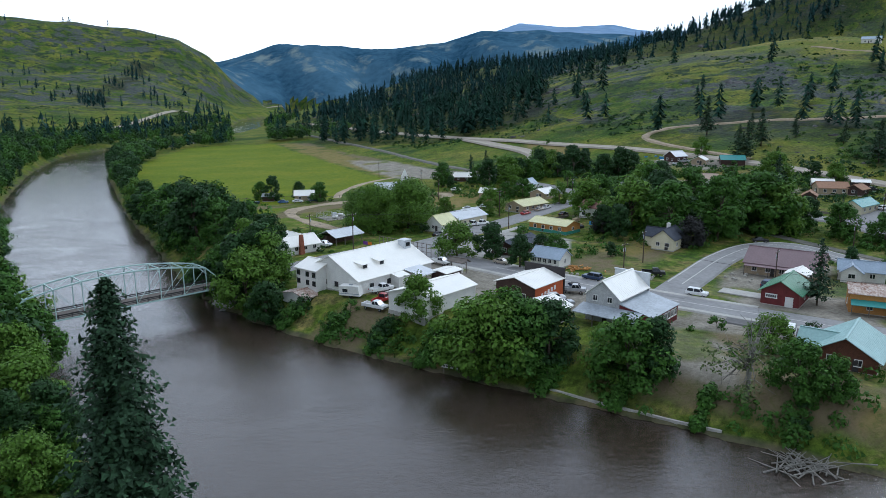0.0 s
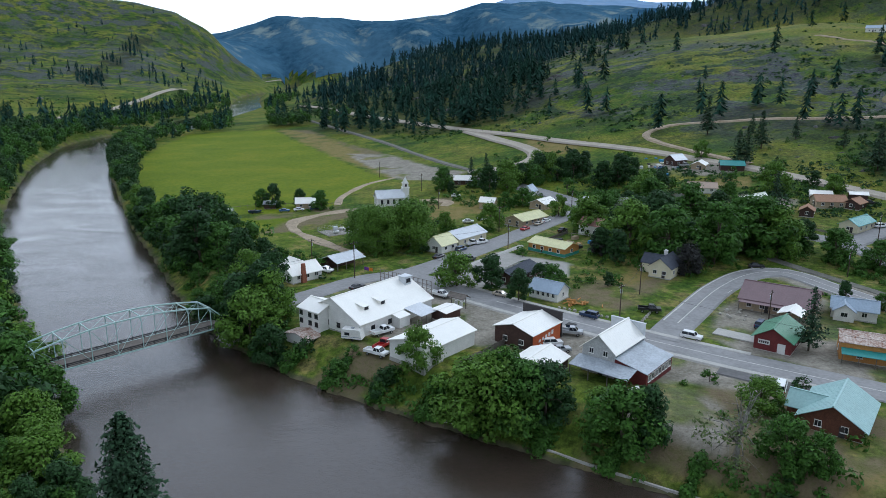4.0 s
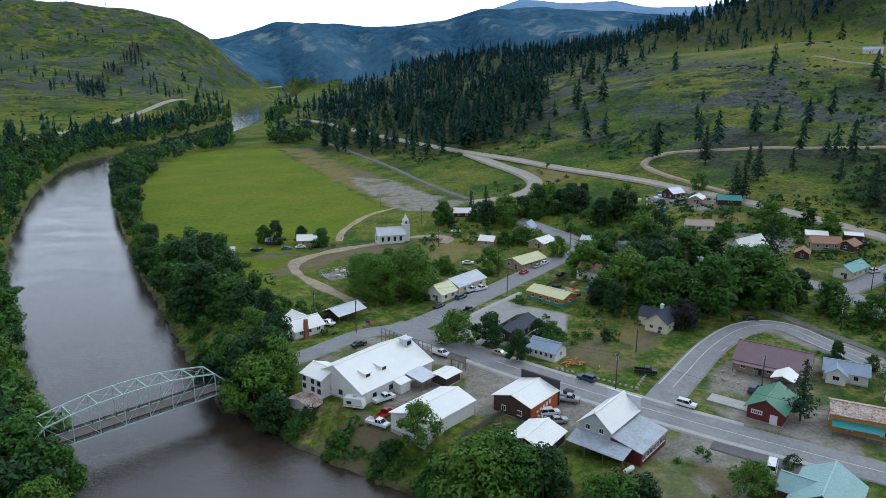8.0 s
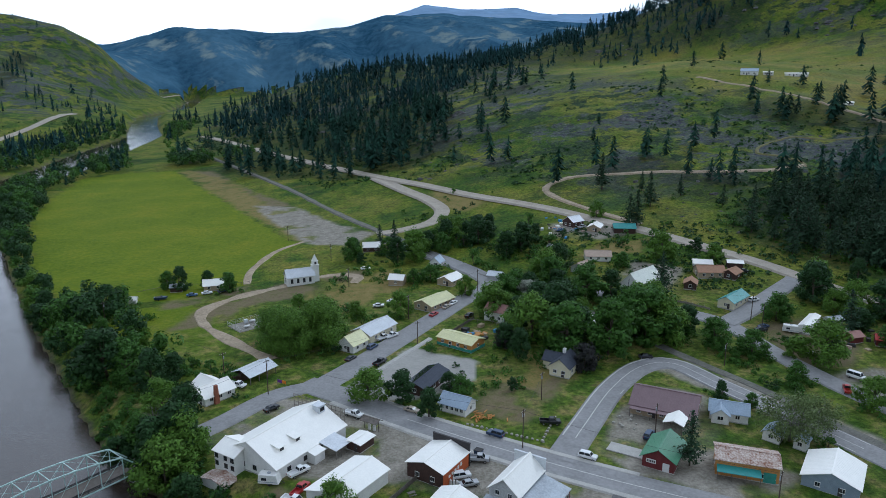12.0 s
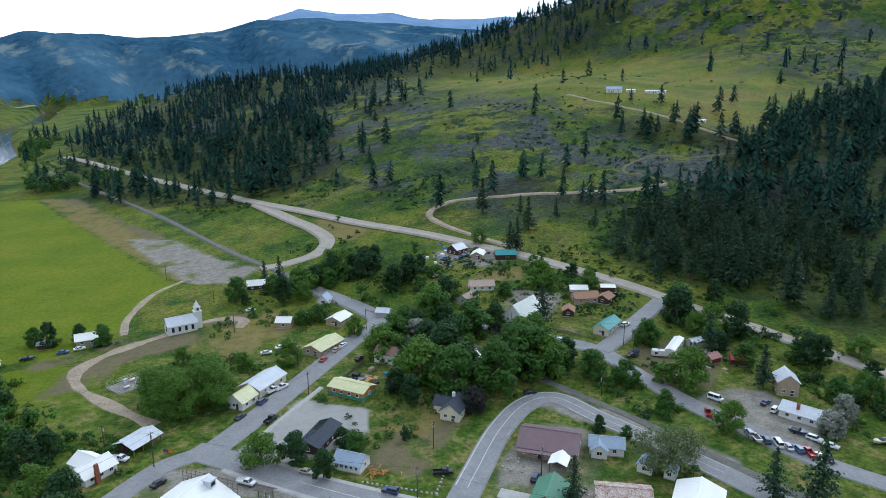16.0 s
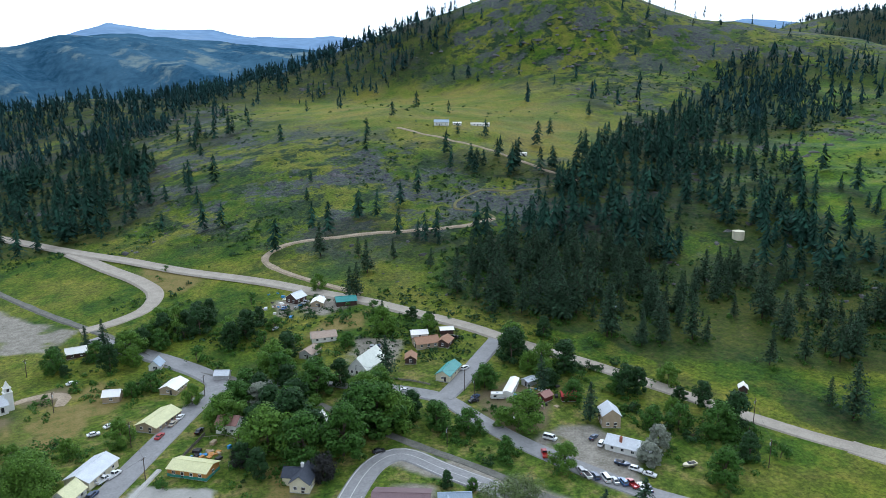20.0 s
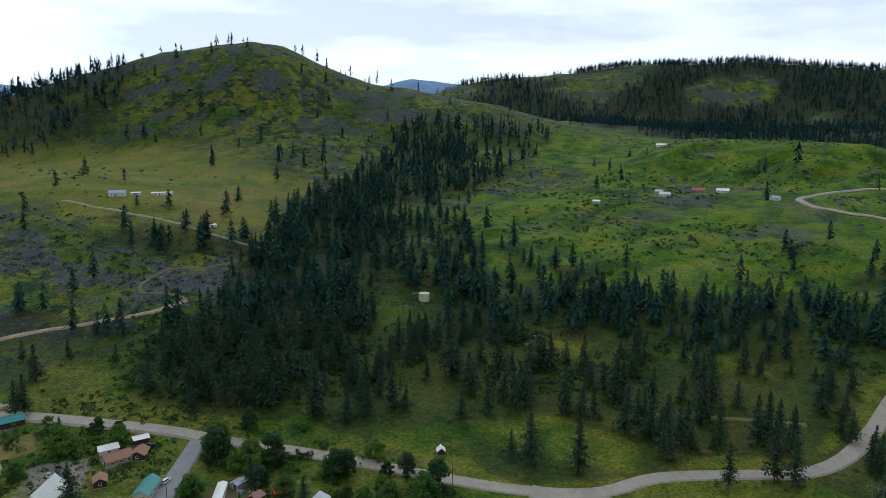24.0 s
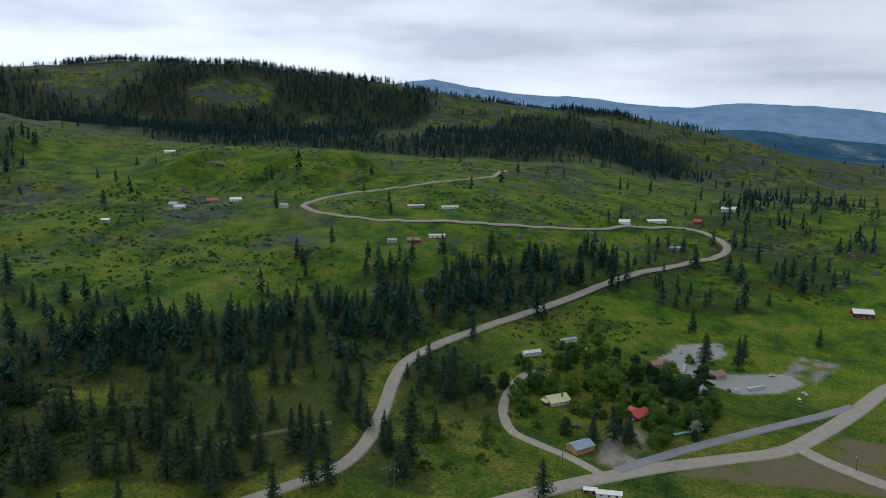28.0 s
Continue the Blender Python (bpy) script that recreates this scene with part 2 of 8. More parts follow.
M_OUTCROP = mat("blue-grey weathered rock", (0.075, 0.078, 0.085), rough=0.95, vary=0.6, second=(0.16, 0.155, 0.15), scale=1.2, spec=0.15, island=0.35)
M_BARE = mat("bare grey twigs", (0.2, 0.19, 0.165), rough=0.95, vary=0.3, scale=0.6)


def water_material():
    m = bpy.data.materials.new("silty river water")
    m.use_nodes = True
    n, l = m.node_tree.nodes, m.node_tree.links
    b = n["Principled BSDF"]
    b.inputs["Base Color"].default_value = (0.046, 0.034, 0.025, 1)
    b.inputs["Roughness"].default_value = 0.05
    b.inputs["IOR"].default_value = 1.58
    tc = node(m, "ShaderNodeTexCoord")
    mp = node(m, "ShaderNodeMapping", Rotation=(0, 0, radians(-35)), Scale=(0.5, 1.0, 1.0))
    l.new(tc.outputs["Object"], mp.inputs[0])
    a = node(m, "ShaderNodeTexNoise", Scale=1.1, Detail=10.0, Roughness=0.78, Distortion=1.4)
    c = node(m, "ShaderNodeTexNoise", Scale=0.06, Detail=3.0, Distortion=1.2)
    l.new(mp.outputs[0], a.inputs["Vector"])
    l.new(mp.outputs[0], c.inputs["Vector"])
    mul = node(m, "ShaderNodeMath")
    mul.operation = "MULTIPLY"
    l.new(a.outputs[0], mul.inputs[0])
    l.new(c.outputs[0], mul.inputs[1])
    bp = node(m, "ShaderNodeBump", Strength=0.42, Distance=0.26)
    l.new(mul.outputs[0], bp.inputs["Height"])
    l.new(bp.outputs[0], b.inputs["Normal"])
    return m


M_WATER = water_material()


# ---- the lie of the land ----
def value_noise(x, y, seed=0):
    xi, yi = np.floor(x).astype(np.int64), np.floor(y).astype(np.int64)
    fx, fy = x - xi, y - yi
    fx, fy = fx * fx * (3 - 2 * fx), fy * fy * (3 - 2 * fy)

    def h(i, j):
        k = (i * 374761393 + j * 668265263 + seed * 1442695041) & 0xFFFFFFFF
        k = ((k ^ (k >> 13)) * 1274126177) & 0xFFFFFFFF
        return ((k ^ (k >> 16)) & 0xFFFF) / 65535.0
    return (h(xi, yi) * (1 - fx) + h(xi + 1, yi) * fx) * (1 - fy) + (h(xi, yi + 1) * (1 - fx) + h(xi + 1, yi + 1) * fx) * fy


def fbm(x, y, scale, octaves=4, seed=0):
    s, a, t = 0.0, 1.0, 0.0
    for k in range(octaves):
        s = s + a * value_noise(x / scale * 2**k + 17.3 * k, y / scale * 2**k - 9.1 * k, seed + k)
        t += a
        a *= 0.5
    return s / t - 0.5


def smooth(a, b, x):
    u = np.clip((x - a) / (b - a), 0, 1)
    return u * u * (3 - 2 * u)


# heights of the land every 200 m, rows from y = -500 to 1300, columns from x = -600 to 1200
RELIEF = (
    (52, 51, 48, 36, 14, -1, 5, 44, 65, 65),
    (64, 48, 26, 4, -7, -17, -18, 44, 86, 93),
    (73, 46, 13, -1, -7, -4, 25, 88, 112, 113),
    (59, 22, -5, 4, -8, -7, 49, 75, 111, 126),
    (34, 1, -3, -2, 4, 18, 69, 82, 107, 130),
    (21, 1, -5, -9, 52, 64, 53, 94, 118, 141),
    (15, -1, -11, 10, 83, 115, 93, 124, 143, 167),
    (5, -8, -3, 35, 85, 105, 107, 188, 217, 238),
    (2, -12, 8, 56, 89, 93, 115, 219, 300, 352),
    (14, -5, 22, 74, 105, 113, 153, 249, 365, 474),
)
RELIEF = np.array(RELIEF, float)


def bspline(u):
    u = np.abs(u)
    return np.where(u < 1, 2 / 3 - u * u + u**3 / 2, np.where(u < 2, (2 - u) ** 3 / 6, 0))


def relief(x, y):
    x, y = np.clip(x, -600, 1200), np.clip(y, -500, 1300)
    bx = bspline((x[:, None] - np.arange(-600, 1201, 200)) / 200)
    by = bspline((y[:, None] - np.arange(-500, 1301, 200)) / 200)
    bx /= bx.sum(1, keepdims=True)
    by /= by.sum(1, keepdims=True)
    return np.einsum("nj,ji,ni->n", by, RELIEF, bx)


# rings of hills round the valley: bearing and height at a distance
RING_A = ((-180, 30), (-60, 90), (-33, 40), (-22, 25), (-16, 2), (-12, 5), (-8, 30), (-4, 70), (4, 108), (9, 114), (14, 134), (18, 162), (22, 199), (28, 259), (34, 306),
          (37, 318), (40.5, 336), (43, 326), (46, 292), (50, 254), (55, 238), (60, 216), (66, 176), (71, 152), (80, 140), (97, 125), (104, 105), (112, 70), (118, 40), (126, 15), (150, 5), (180, 30))
RING_B = ((-180, 60), (-60, 150), (-33, 120), (-23, 95), (-19, 55), (-16, 8), (-12, 4), (-6, 20), (0, 45), (12, 70), (28, 120), (42, 160), (55, 150), (66, 190), (88, 180),
          (97, 165), (104, 145), (112, 80), (118, 30), (126, 10), (150, 10), (180, 60))
RING_C = ((-180, 150), (-60, 280), (-33, 305), (-27, 288), (-23, 256), (-20, 232), (-18, 180), (-16, 90), (-14, 12), (-10, 8), (0, 30), (12, 60), (28, 120), (42, 180), (50, 218),
          (56, 340), (62, 370), (66, 380), (71, 403), (79, 396), (88, 350), (92, 320), (97, 303), (104, 273), (110, 218), (117, 160), (126, 60), (150, 60), (180, 150))
RING_D = ((-180, 150), (-60, 200), (-30, 200), (-20, 170), (-17, 190), (-13, 282), (-8, 290), (-4, 275), (0, 310), (3, 352), (8, 345), (13, 300), (20, 250), (26, 220), (40, 200), (50, 260),
          (70, 300), (100, 250), (112, 130), (126, 60), (150, 60), (180, 150))
RING_E = ((-180, 200), (-60, 250), (-22, 240), (-17, 240), (-13, 250), (-4, 270), (1, 360), (6, 490), (9, 470), (13, 480), (18, 440), (22, 460), (26, 425), (34, 380), (48, 400),
          (53, 520), (57, 480), (66, 470), (88, 440), (93, 505), (96, 440), (100, 425), (104, 430), (108, 385), (113, 350), (121, 335), (126, 290), (140, 290), (180, 200))
RADII = (1150.0, 1500.0, 2000.0, 2600.0, 3450.0, 4500.0)


def ring(table, az):
    return np.interp(az, [a for a, _ in table], [h for _, h in table])


# the river's middle line: x, y, half width
RIVER = ((-560, 2700, 24), (-500, 2300, 24), (-460, 2000, 24), (-470, 1750, 24), (-400, 1450, 26), (-330, 1200, 28), (-322, 1050, 30), (-316, 900, 30), (-306, 780, 28), (-318, 640, 22),
         (-262, 490, 24), (-200, 365, 26), (-152, 275, 25), (-110, 212, 22), (-82.5, 166, 18), (-53.5, 129, 22), (-24, 100, 30), (8, 78, 34), (40, 56, 36), (80, 22, 38), (118, -18, 38), (146, -70, 38), (160, -140, 38),
         (160, -240, 36), (130, -400, 36), (60, -800, 36))
RIV = []
for (x0, y0, w0), (x1, y1, w1) in zip(RIVER, RIVER[1:]):
    steps = max(2, int(math.hypot(x1 - x0, y1 - y0) / 12))
    RIV += [(x0 + (x1 - x0) * k / steps, y0 + (y1 - y0) * k / steps, w0 + (w1 - w0) * k / steps) for k in range(steps)]
RIV = np.array(RIV)
for _ in range(8):
    RIV[1:-1] = (RIV[:-2] + 2 * RIV[1:-1] + RIV[2:]) / 4
WATER_Z = -7.0


def off_shore(x, y):
    """Metres from the water's edge, below nought in the river."""
    if len(x) < 40:
        return (np.hypot(x[:, None] - RIV[:, 0], y[:, None] - RIV[:, 1]) - RIV[:, 2]).min(1)
    best = np.full(len(x), 1e9)
    near = (x > -900) & (x < 1000) & (y > -1000) & (y < 2900)
    px, py = x[near], y[near]
    d = np.full(len(px), 1e9)
    for rx, ry, rw in RIV:
        d = np.minimum(d, np.hypot(px - rx, py - ry) - rw)
    best[near] = d
    return best


def height(x, y, shore=None):
    x, y = np.atleast_1d(np.asarray(x, float)), np.atleast_1d(np.asarray(y, float))
    r, az = np.hypot(x, y), np.degrees(np.arctan2(x, y))
    h = relief(x, y)
    tables = (None, RING_A, RING_B, RING_C, RING_D, RING_E)
    for k in range(5):
        v = ring(tables[k + 1], az)
        h = np.where(r > RADII[k], h + (v - h) * smooth(RADII[k], RADII[k + 1], r), h)
    hill = smooth(10, 40, h)
    h = h + hill * (fbm(x, y, 130, 4, 3) * 16 + fbm(x, y, 26, 3, 7) * 3.2) * np.clip(1.3 - r / 6000, 0.4, 1)
    far = smooth(1100, 2200, r) * hill
    h = h + far * fbm(x, y, 520, 4, 11) * 75
    # wooded spurs run down the far range; short gullies cut the scarp of the east bench
    spur = np.abs(fbm(x + 0.45 * y, y * 0.35 - x * 0.2, 420, 4, 13)) * 2
    h = h - smooth(1750, 2250, r) * (1 - smooth(2900, 3400, r)) * smooth(-18, -10, az) * (1 - smooth(44, 50, az)) * (60 - 300 * spur) * hill * 0.75
    scarp = smooth(920, 965, x) * (1 - smooth(1040, 1090, x)) * smooth(-30, 30, y) * (1 - smooth(270, 340, y))
    notch = np.abs(value_noise((y + 0.45 * (x - 950)) / 34, (x - 950) / 300, 15) * 2 - 1)
    h = h + 28 * smooth(915, 1050, x) * (1 - smooth(1110, 1330, x)) * smooth(10, 75, y) * (1 - smooth(290, 420, y)) - scarp * 15 * (1 - smooth(0.0, 0.45, notch))
    if shore is None:
        shore = off_shore(x, y)
    h = h + (1 - hill) * fbm(x, y, 40, 3, 5) * 0.7
    bank = np.minimum(h, WATER_Z + 0.2 + 6.2 * smooth(-1, 12, shore) + 0.01 * np.maximum(shore, 0))
    h = np.where(shore < 14, bank, h)
    return np.where(shore < 0, np.minimum(h, WATER_Z - 0.2 + np.maximum(shore, -12) * 0.25), h)


def ground_z(x, y):
    return float(height([x], [y])[0])


def mesh_from(name, verts, faces, material=None, smooth_shade=False):
    me = bpy.data.meshes.new(name)
    if isinstance(faces, np.ndarray):
        k = faces.shape[1]
        me.vertices.add(len(verts))
        me.vertices.foreach_set("co", np.asarray(verts, np.float32).ravel())
        me.loops.add(faces.size)
        me.loops.foreach_set("vertex_index", faces.astype(np.int32).ravel())
        me.polygons.add(len(faces))
        me.polygons.foreach_set("loop_start", np.arange(0, faces.size, k, dtype=np.int32))
        me.update(calc_edges=True)
        me.validate()
    else:
        me.from_pydata(verts, [], faces)
    if smooth_shade:
        me.polygons.foreach_set("use_smooth", np.ones(len(me.polygons), bool))
    if material:
        me.materials.append(material)
    return me


# fields and yards: bearing-free shapes on the plan
HAYFIELD = ((-91, 301), (-109, 291), (-130, 312), (-160, 363), (-203, 457), (-238, 586), (-256, 712), (-218, 740), (-176, 731), (-131, 629), (-77, 500), (-31, 394), (-39, 380), (-50, 350), (-49, 320), (-72, 300))
PASTURE = ((-95, 292), (-68, 292), (-55, 275), (-48, 248), (-40, 228), (-34, 214), (-60, 205), (-80, 222), (-98, 255))


def inside(poly, x, y):
    c = np.zeros(len(x), bool)
    for (x0, y0), (x1, y1) in zip(poly, poly[1:] + poly[:1]):
        c ^= ((y0 > y) != (y1 > y)) & (x < (x1 - x0) * (y - y0) / (y1 - y0 + 1e-12) + x0)
    return c


YARDS_OF = {
    "gravel": (((-44, 176), (-24, 198), (0, 186), (40, 150), (70, 128), (66, 122), (40, 131), (20, 140), (2, 147), (-18, 152)), ((62, 156), (74, 176), (92, 188), (104, 180), (98, 164), (92, 150), (108, 138), (86, 130), (66, 142)),
               ((-73, 526), (-39, 505), (-7, 432), (14, 403), (-1, 379), (-24, 392), (-49, 456)), ((94, 202), (106, 208), (120, 188), (138, 152), (128, 150), (112, 176)), ((126, 268), (116, 288), (132, 306), (150, 292), (138, 276)),
               ((334, -112), (342, -104), (362, -112), (378, -128), (384, -140), (376, -146), (360, -138), (345, -128)), ((104, 352), (112, 374), (140, 366), (148, 344), (128, 340)),
               ((462, -300), (482, -284), (520, -322), (500, -342)), ((150, 190), (166, 192), (178, 186), (180, 165), (158, 140), (150, 160)), ((30, 112), (44, 128), (52, 118), (46, 104))),
    "dirt": (((-160, 720), (-135, 712), (-79, 581), (-39, 505), (-73, 526), (-70, 502), (-104, 596), (-134, 654)), ((300, -250), (330, -140), (344, -190), (350, -222), (372, -262), (360, -290)), ((22, 108), (36, 122), (58, 128), (84, 114), (80, 94), (60, 90), (40, 102)), ((44, 168), (56, 182), (66, 196), (58, 204), (44, 196), (32, 180)), ((140, 198), (150, 228), (172, 234), (178, 212), (160, 192)),
             ((-70, 262), (-60, 298), (-28, 320), (6, 334), (4, 306), (-26, 296), (-46, 284), (-52, 266)), ((-80, 300), (-48, 318), (-52, 300), (-80, 288)),
             ((-30, 140), (-18, 150), (-8, 138), (-18, 132)), ((72, 158), (88, 168), (92, 156), (80, 146))),
    "dry": (((-170, 725), (-160, 728), (-104, 640), (-76, 560), (-46, 482), (-28, 430), (-22, 402), (-30, 402), (-48, 445), (-78, 510)), ((54, 192), (72, 206), (66, 220), (50, 214), (40, 200)), ((60, 92), (84, 108), (96, 100), (80, 84)), ((-20, 256), (24, 300), (20, 330), (-20, 300)), ((40, 470), (70, 420), (90, 440), (60, 490)), ((110, 320), (140, 318), (150, 334), (125, 336))),
    "pave": (((8, 213), (20, 228), (40, 213), (36, 201), (27, 192), (9, 188), (-3, 199)), ((440, -232), (470, -204), (500, -196), (536, -230), (545, -268), (520, -260), (495, -228), (478, -236), (482, -290), (462, -292), (444, -262))),
}


def yard_mask(polys, x, y, feather=1.6):
    out = np.zeros(len(x))
    near = (x > -260) & (x < 600) & (y > -400) & (y < 800)
    px, py = x[near], y[near]
    wob = fbm(px, py, 9, 3, 71) * 5
    best = np.full(len(px), -1e9)
    for poly in polys:
        d = np.full(len(px), 1e9)
        for (x0, y0), (x1, y1) in zip(poly, poly[1:] + poly[:1]):
            u = np.clip(((px - x0) * (x1 - x0) + (py - y0) * (y1 - y0)) / ((x1 - x0) ** 2 + (y1 - y0) ** 2), 0, 1)
            d = np.minimum(d, np.hypot(px - x0 - u * (x1 - x0), py - y0 - u * (y1 - y0)))
        best = np.maximum(best, np.where(inside(poly, px, py), d, -d))
    out[near] = smooth(-feather, feather, best + wob) * (1.0 if feather < 1 else 1 - 0.8 * smooth(0.06, 0.16, fbm(px, py, 13, 4, 73)))
    return out


# open meadow on the bench of the big hill, and woods: outline and thickness
LEA = ((305, 1246), (587, 1075), (680, 914), (640, 675), (500, 440), (420, 440), (364, 540), (300, 640), (240, 759), (280, 1050))
WOODS = (
    (((576, 358), (672, 438), (869, 482), (1142, 550), (1142, 693), (973, 689), (717, 653), (602, 626), (435, 495)), 0.8),
    (((-585, 1250), (-690, 1480), (-720, 1650), (-745, 1790), (-790, 1790), (-770, 1640), (-750, 1480), (-660, 1280)), 0.5),
    (((-760, 1790), (-840, 2090), (-900, 2080), (-810, 1790)), 0.35),
    (((40, 650), (75, 800), (60, 1000), (150, 1200), (320, 1500), (100, 1700), (-200, 1500), (-225, 1100), (-170, 790), (-110, 715), (-40, 670)), 0.6),
    (((560, 360), (395, 422), (225, 300), (240, 205), (258, 140), (303, 105), (345, 50), (420, 22), (470, 10), (500, -20), (541, -67), (646, -100), (690, -210), (712, -115), (650, 0), (567, 84), (515, 161), (545, 275)), 0.48),
    (((344, 44), (461, -5), (530, -60), (458, -65), (381, -50), (355, -16), (315, -10)), 0.65),
    (((604, -271), (660, -197), (871, -360), (1300, -700), (1300, -900), (783, -573), (654, -448)), 0.3),
)


def wood_density(x, y):
    """How thick the conifers stand, 0 to 1."""
    def band(line, width):
        d = np.full(len(x), 1e9)
        for (x0, y0), (x1, y1) in zip(line, line[1:]):
            u = np.clip(((x - x0) * (x1 - x0) + (y - y0) * (y1 - y0)) / ((x1 - x0) ** 2 + (y1 - y0) ** 2), 0, 1)
            d = np.minimum(d, np.hypot(x - x0 - u * (x1 - x0), y - y0 - u * (y1 - y0)))
        return 1 - smooth(width * 0.6, width, d + fbm(x, y, 60, 3, 21) * width * 0.8)
    h = height(x, y)
    r, az = np.hypot(x, y), np.degrees(np.arctan2(x, y))
    dense = band(((262, 318), (340, 360), (480, 455), (620, 540), (800, 600), (1000, 690)), 66)
    dense = np.maximum(dense, band(((25, 640), (-20, 720), (-60, 860), (-80, 1100), (20, 1300)), 95) * 0.75)
    dense = np.maximum(dense, band(((60, 720), (60, 900), (150, 1100), (250, 1300)), 70) * 0.8)
    dense = np.maximum(dense, band(((420, 262), (470, 160), (520, 40), (600, -90), (690, -190)), 48) * 0.8)
    dense = np.maximum(dense, band(((290, 240), (350, 190), (390, 110), (400, 60)), 45) * 0.4)
    dense = np.maximum(dense, smooth(1450, 1800, r) * smooth(48, 56, az) * (1 - smooth(108, 116, az)) * smooth(-0.17, 0.02, fbm(x, y, 230, 4, 31)))
    dense = np.maximum(dense, 0.8 * smooth(1150, 1400, r) * smooth(5, 12, az) * (1 - smooth(27, 34, az)))
    wobble = fbm(x, y, 45, 3, 43) * 50
    for poly, thick in WOODS:
        dense = np.maximum(dense, inside(poly, x + wobble, y + wobble * 0.7) * thick * smooth(-0.14, 0.1, fbm(x, y, 38, 3, 45)))
    clumps = smooth(0.08, 0.2, fbm(x, y, 90, 3, 41)) * smooth(12, 35, h) * (1 - 0.75 * smooth(90, 140, h))
    return np.maximum(dense, (0.3 * clumps + 0.035 * smooth(12, 35, h)) * (1 - 0.9 * inside(LEA, x, y)) * (1 - 0.88 * smooth(520, 640, r) * smooth(52, 60, az)) * (1 - 0.7 * (1 - smooth(-16, -12, az))))


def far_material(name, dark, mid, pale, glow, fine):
    """Distant ranges: forest in tones of two sizes, with paler clearings and rock; haze is put in as blue tint and
    glow.
    """
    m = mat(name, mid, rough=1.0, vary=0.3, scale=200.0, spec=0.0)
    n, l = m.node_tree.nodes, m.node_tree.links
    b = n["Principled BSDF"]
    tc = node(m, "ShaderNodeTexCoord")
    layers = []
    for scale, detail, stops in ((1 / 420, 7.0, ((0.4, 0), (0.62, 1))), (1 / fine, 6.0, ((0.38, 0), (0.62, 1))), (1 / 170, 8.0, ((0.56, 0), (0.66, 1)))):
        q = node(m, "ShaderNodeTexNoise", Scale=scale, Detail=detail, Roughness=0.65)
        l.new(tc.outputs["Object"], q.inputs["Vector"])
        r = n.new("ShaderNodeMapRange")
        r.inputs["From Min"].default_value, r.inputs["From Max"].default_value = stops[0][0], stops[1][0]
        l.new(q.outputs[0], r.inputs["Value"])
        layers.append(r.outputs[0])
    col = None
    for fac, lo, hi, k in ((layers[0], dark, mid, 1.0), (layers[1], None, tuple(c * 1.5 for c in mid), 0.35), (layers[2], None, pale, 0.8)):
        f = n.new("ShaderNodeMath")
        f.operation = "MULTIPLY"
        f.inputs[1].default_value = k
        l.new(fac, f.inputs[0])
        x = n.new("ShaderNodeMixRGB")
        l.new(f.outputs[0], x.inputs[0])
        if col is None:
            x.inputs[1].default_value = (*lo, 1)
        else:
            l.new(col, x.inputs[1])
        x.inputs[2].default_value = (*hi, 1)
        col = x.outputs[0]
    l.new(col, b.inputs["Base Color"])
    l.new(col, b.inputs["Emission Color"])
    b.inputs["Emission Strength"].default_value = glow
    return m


# haze painted into the colours: blue base plus emission, paler for the farther range
M_FAR = far_material("haze-blue forest hills", (0.018, 0.05, 0.085), (0.05, 0.1, 0.145), (0.17, 0.21, 0.2), 0.58, 30.0)
M_FARTHER = far_material("haze-tinted blue ranges", (0.13, 0.2, 0.3), (0.16, 0.235, 0.34), (0.2, 0.27, 0.36), 0.6, 90.0)


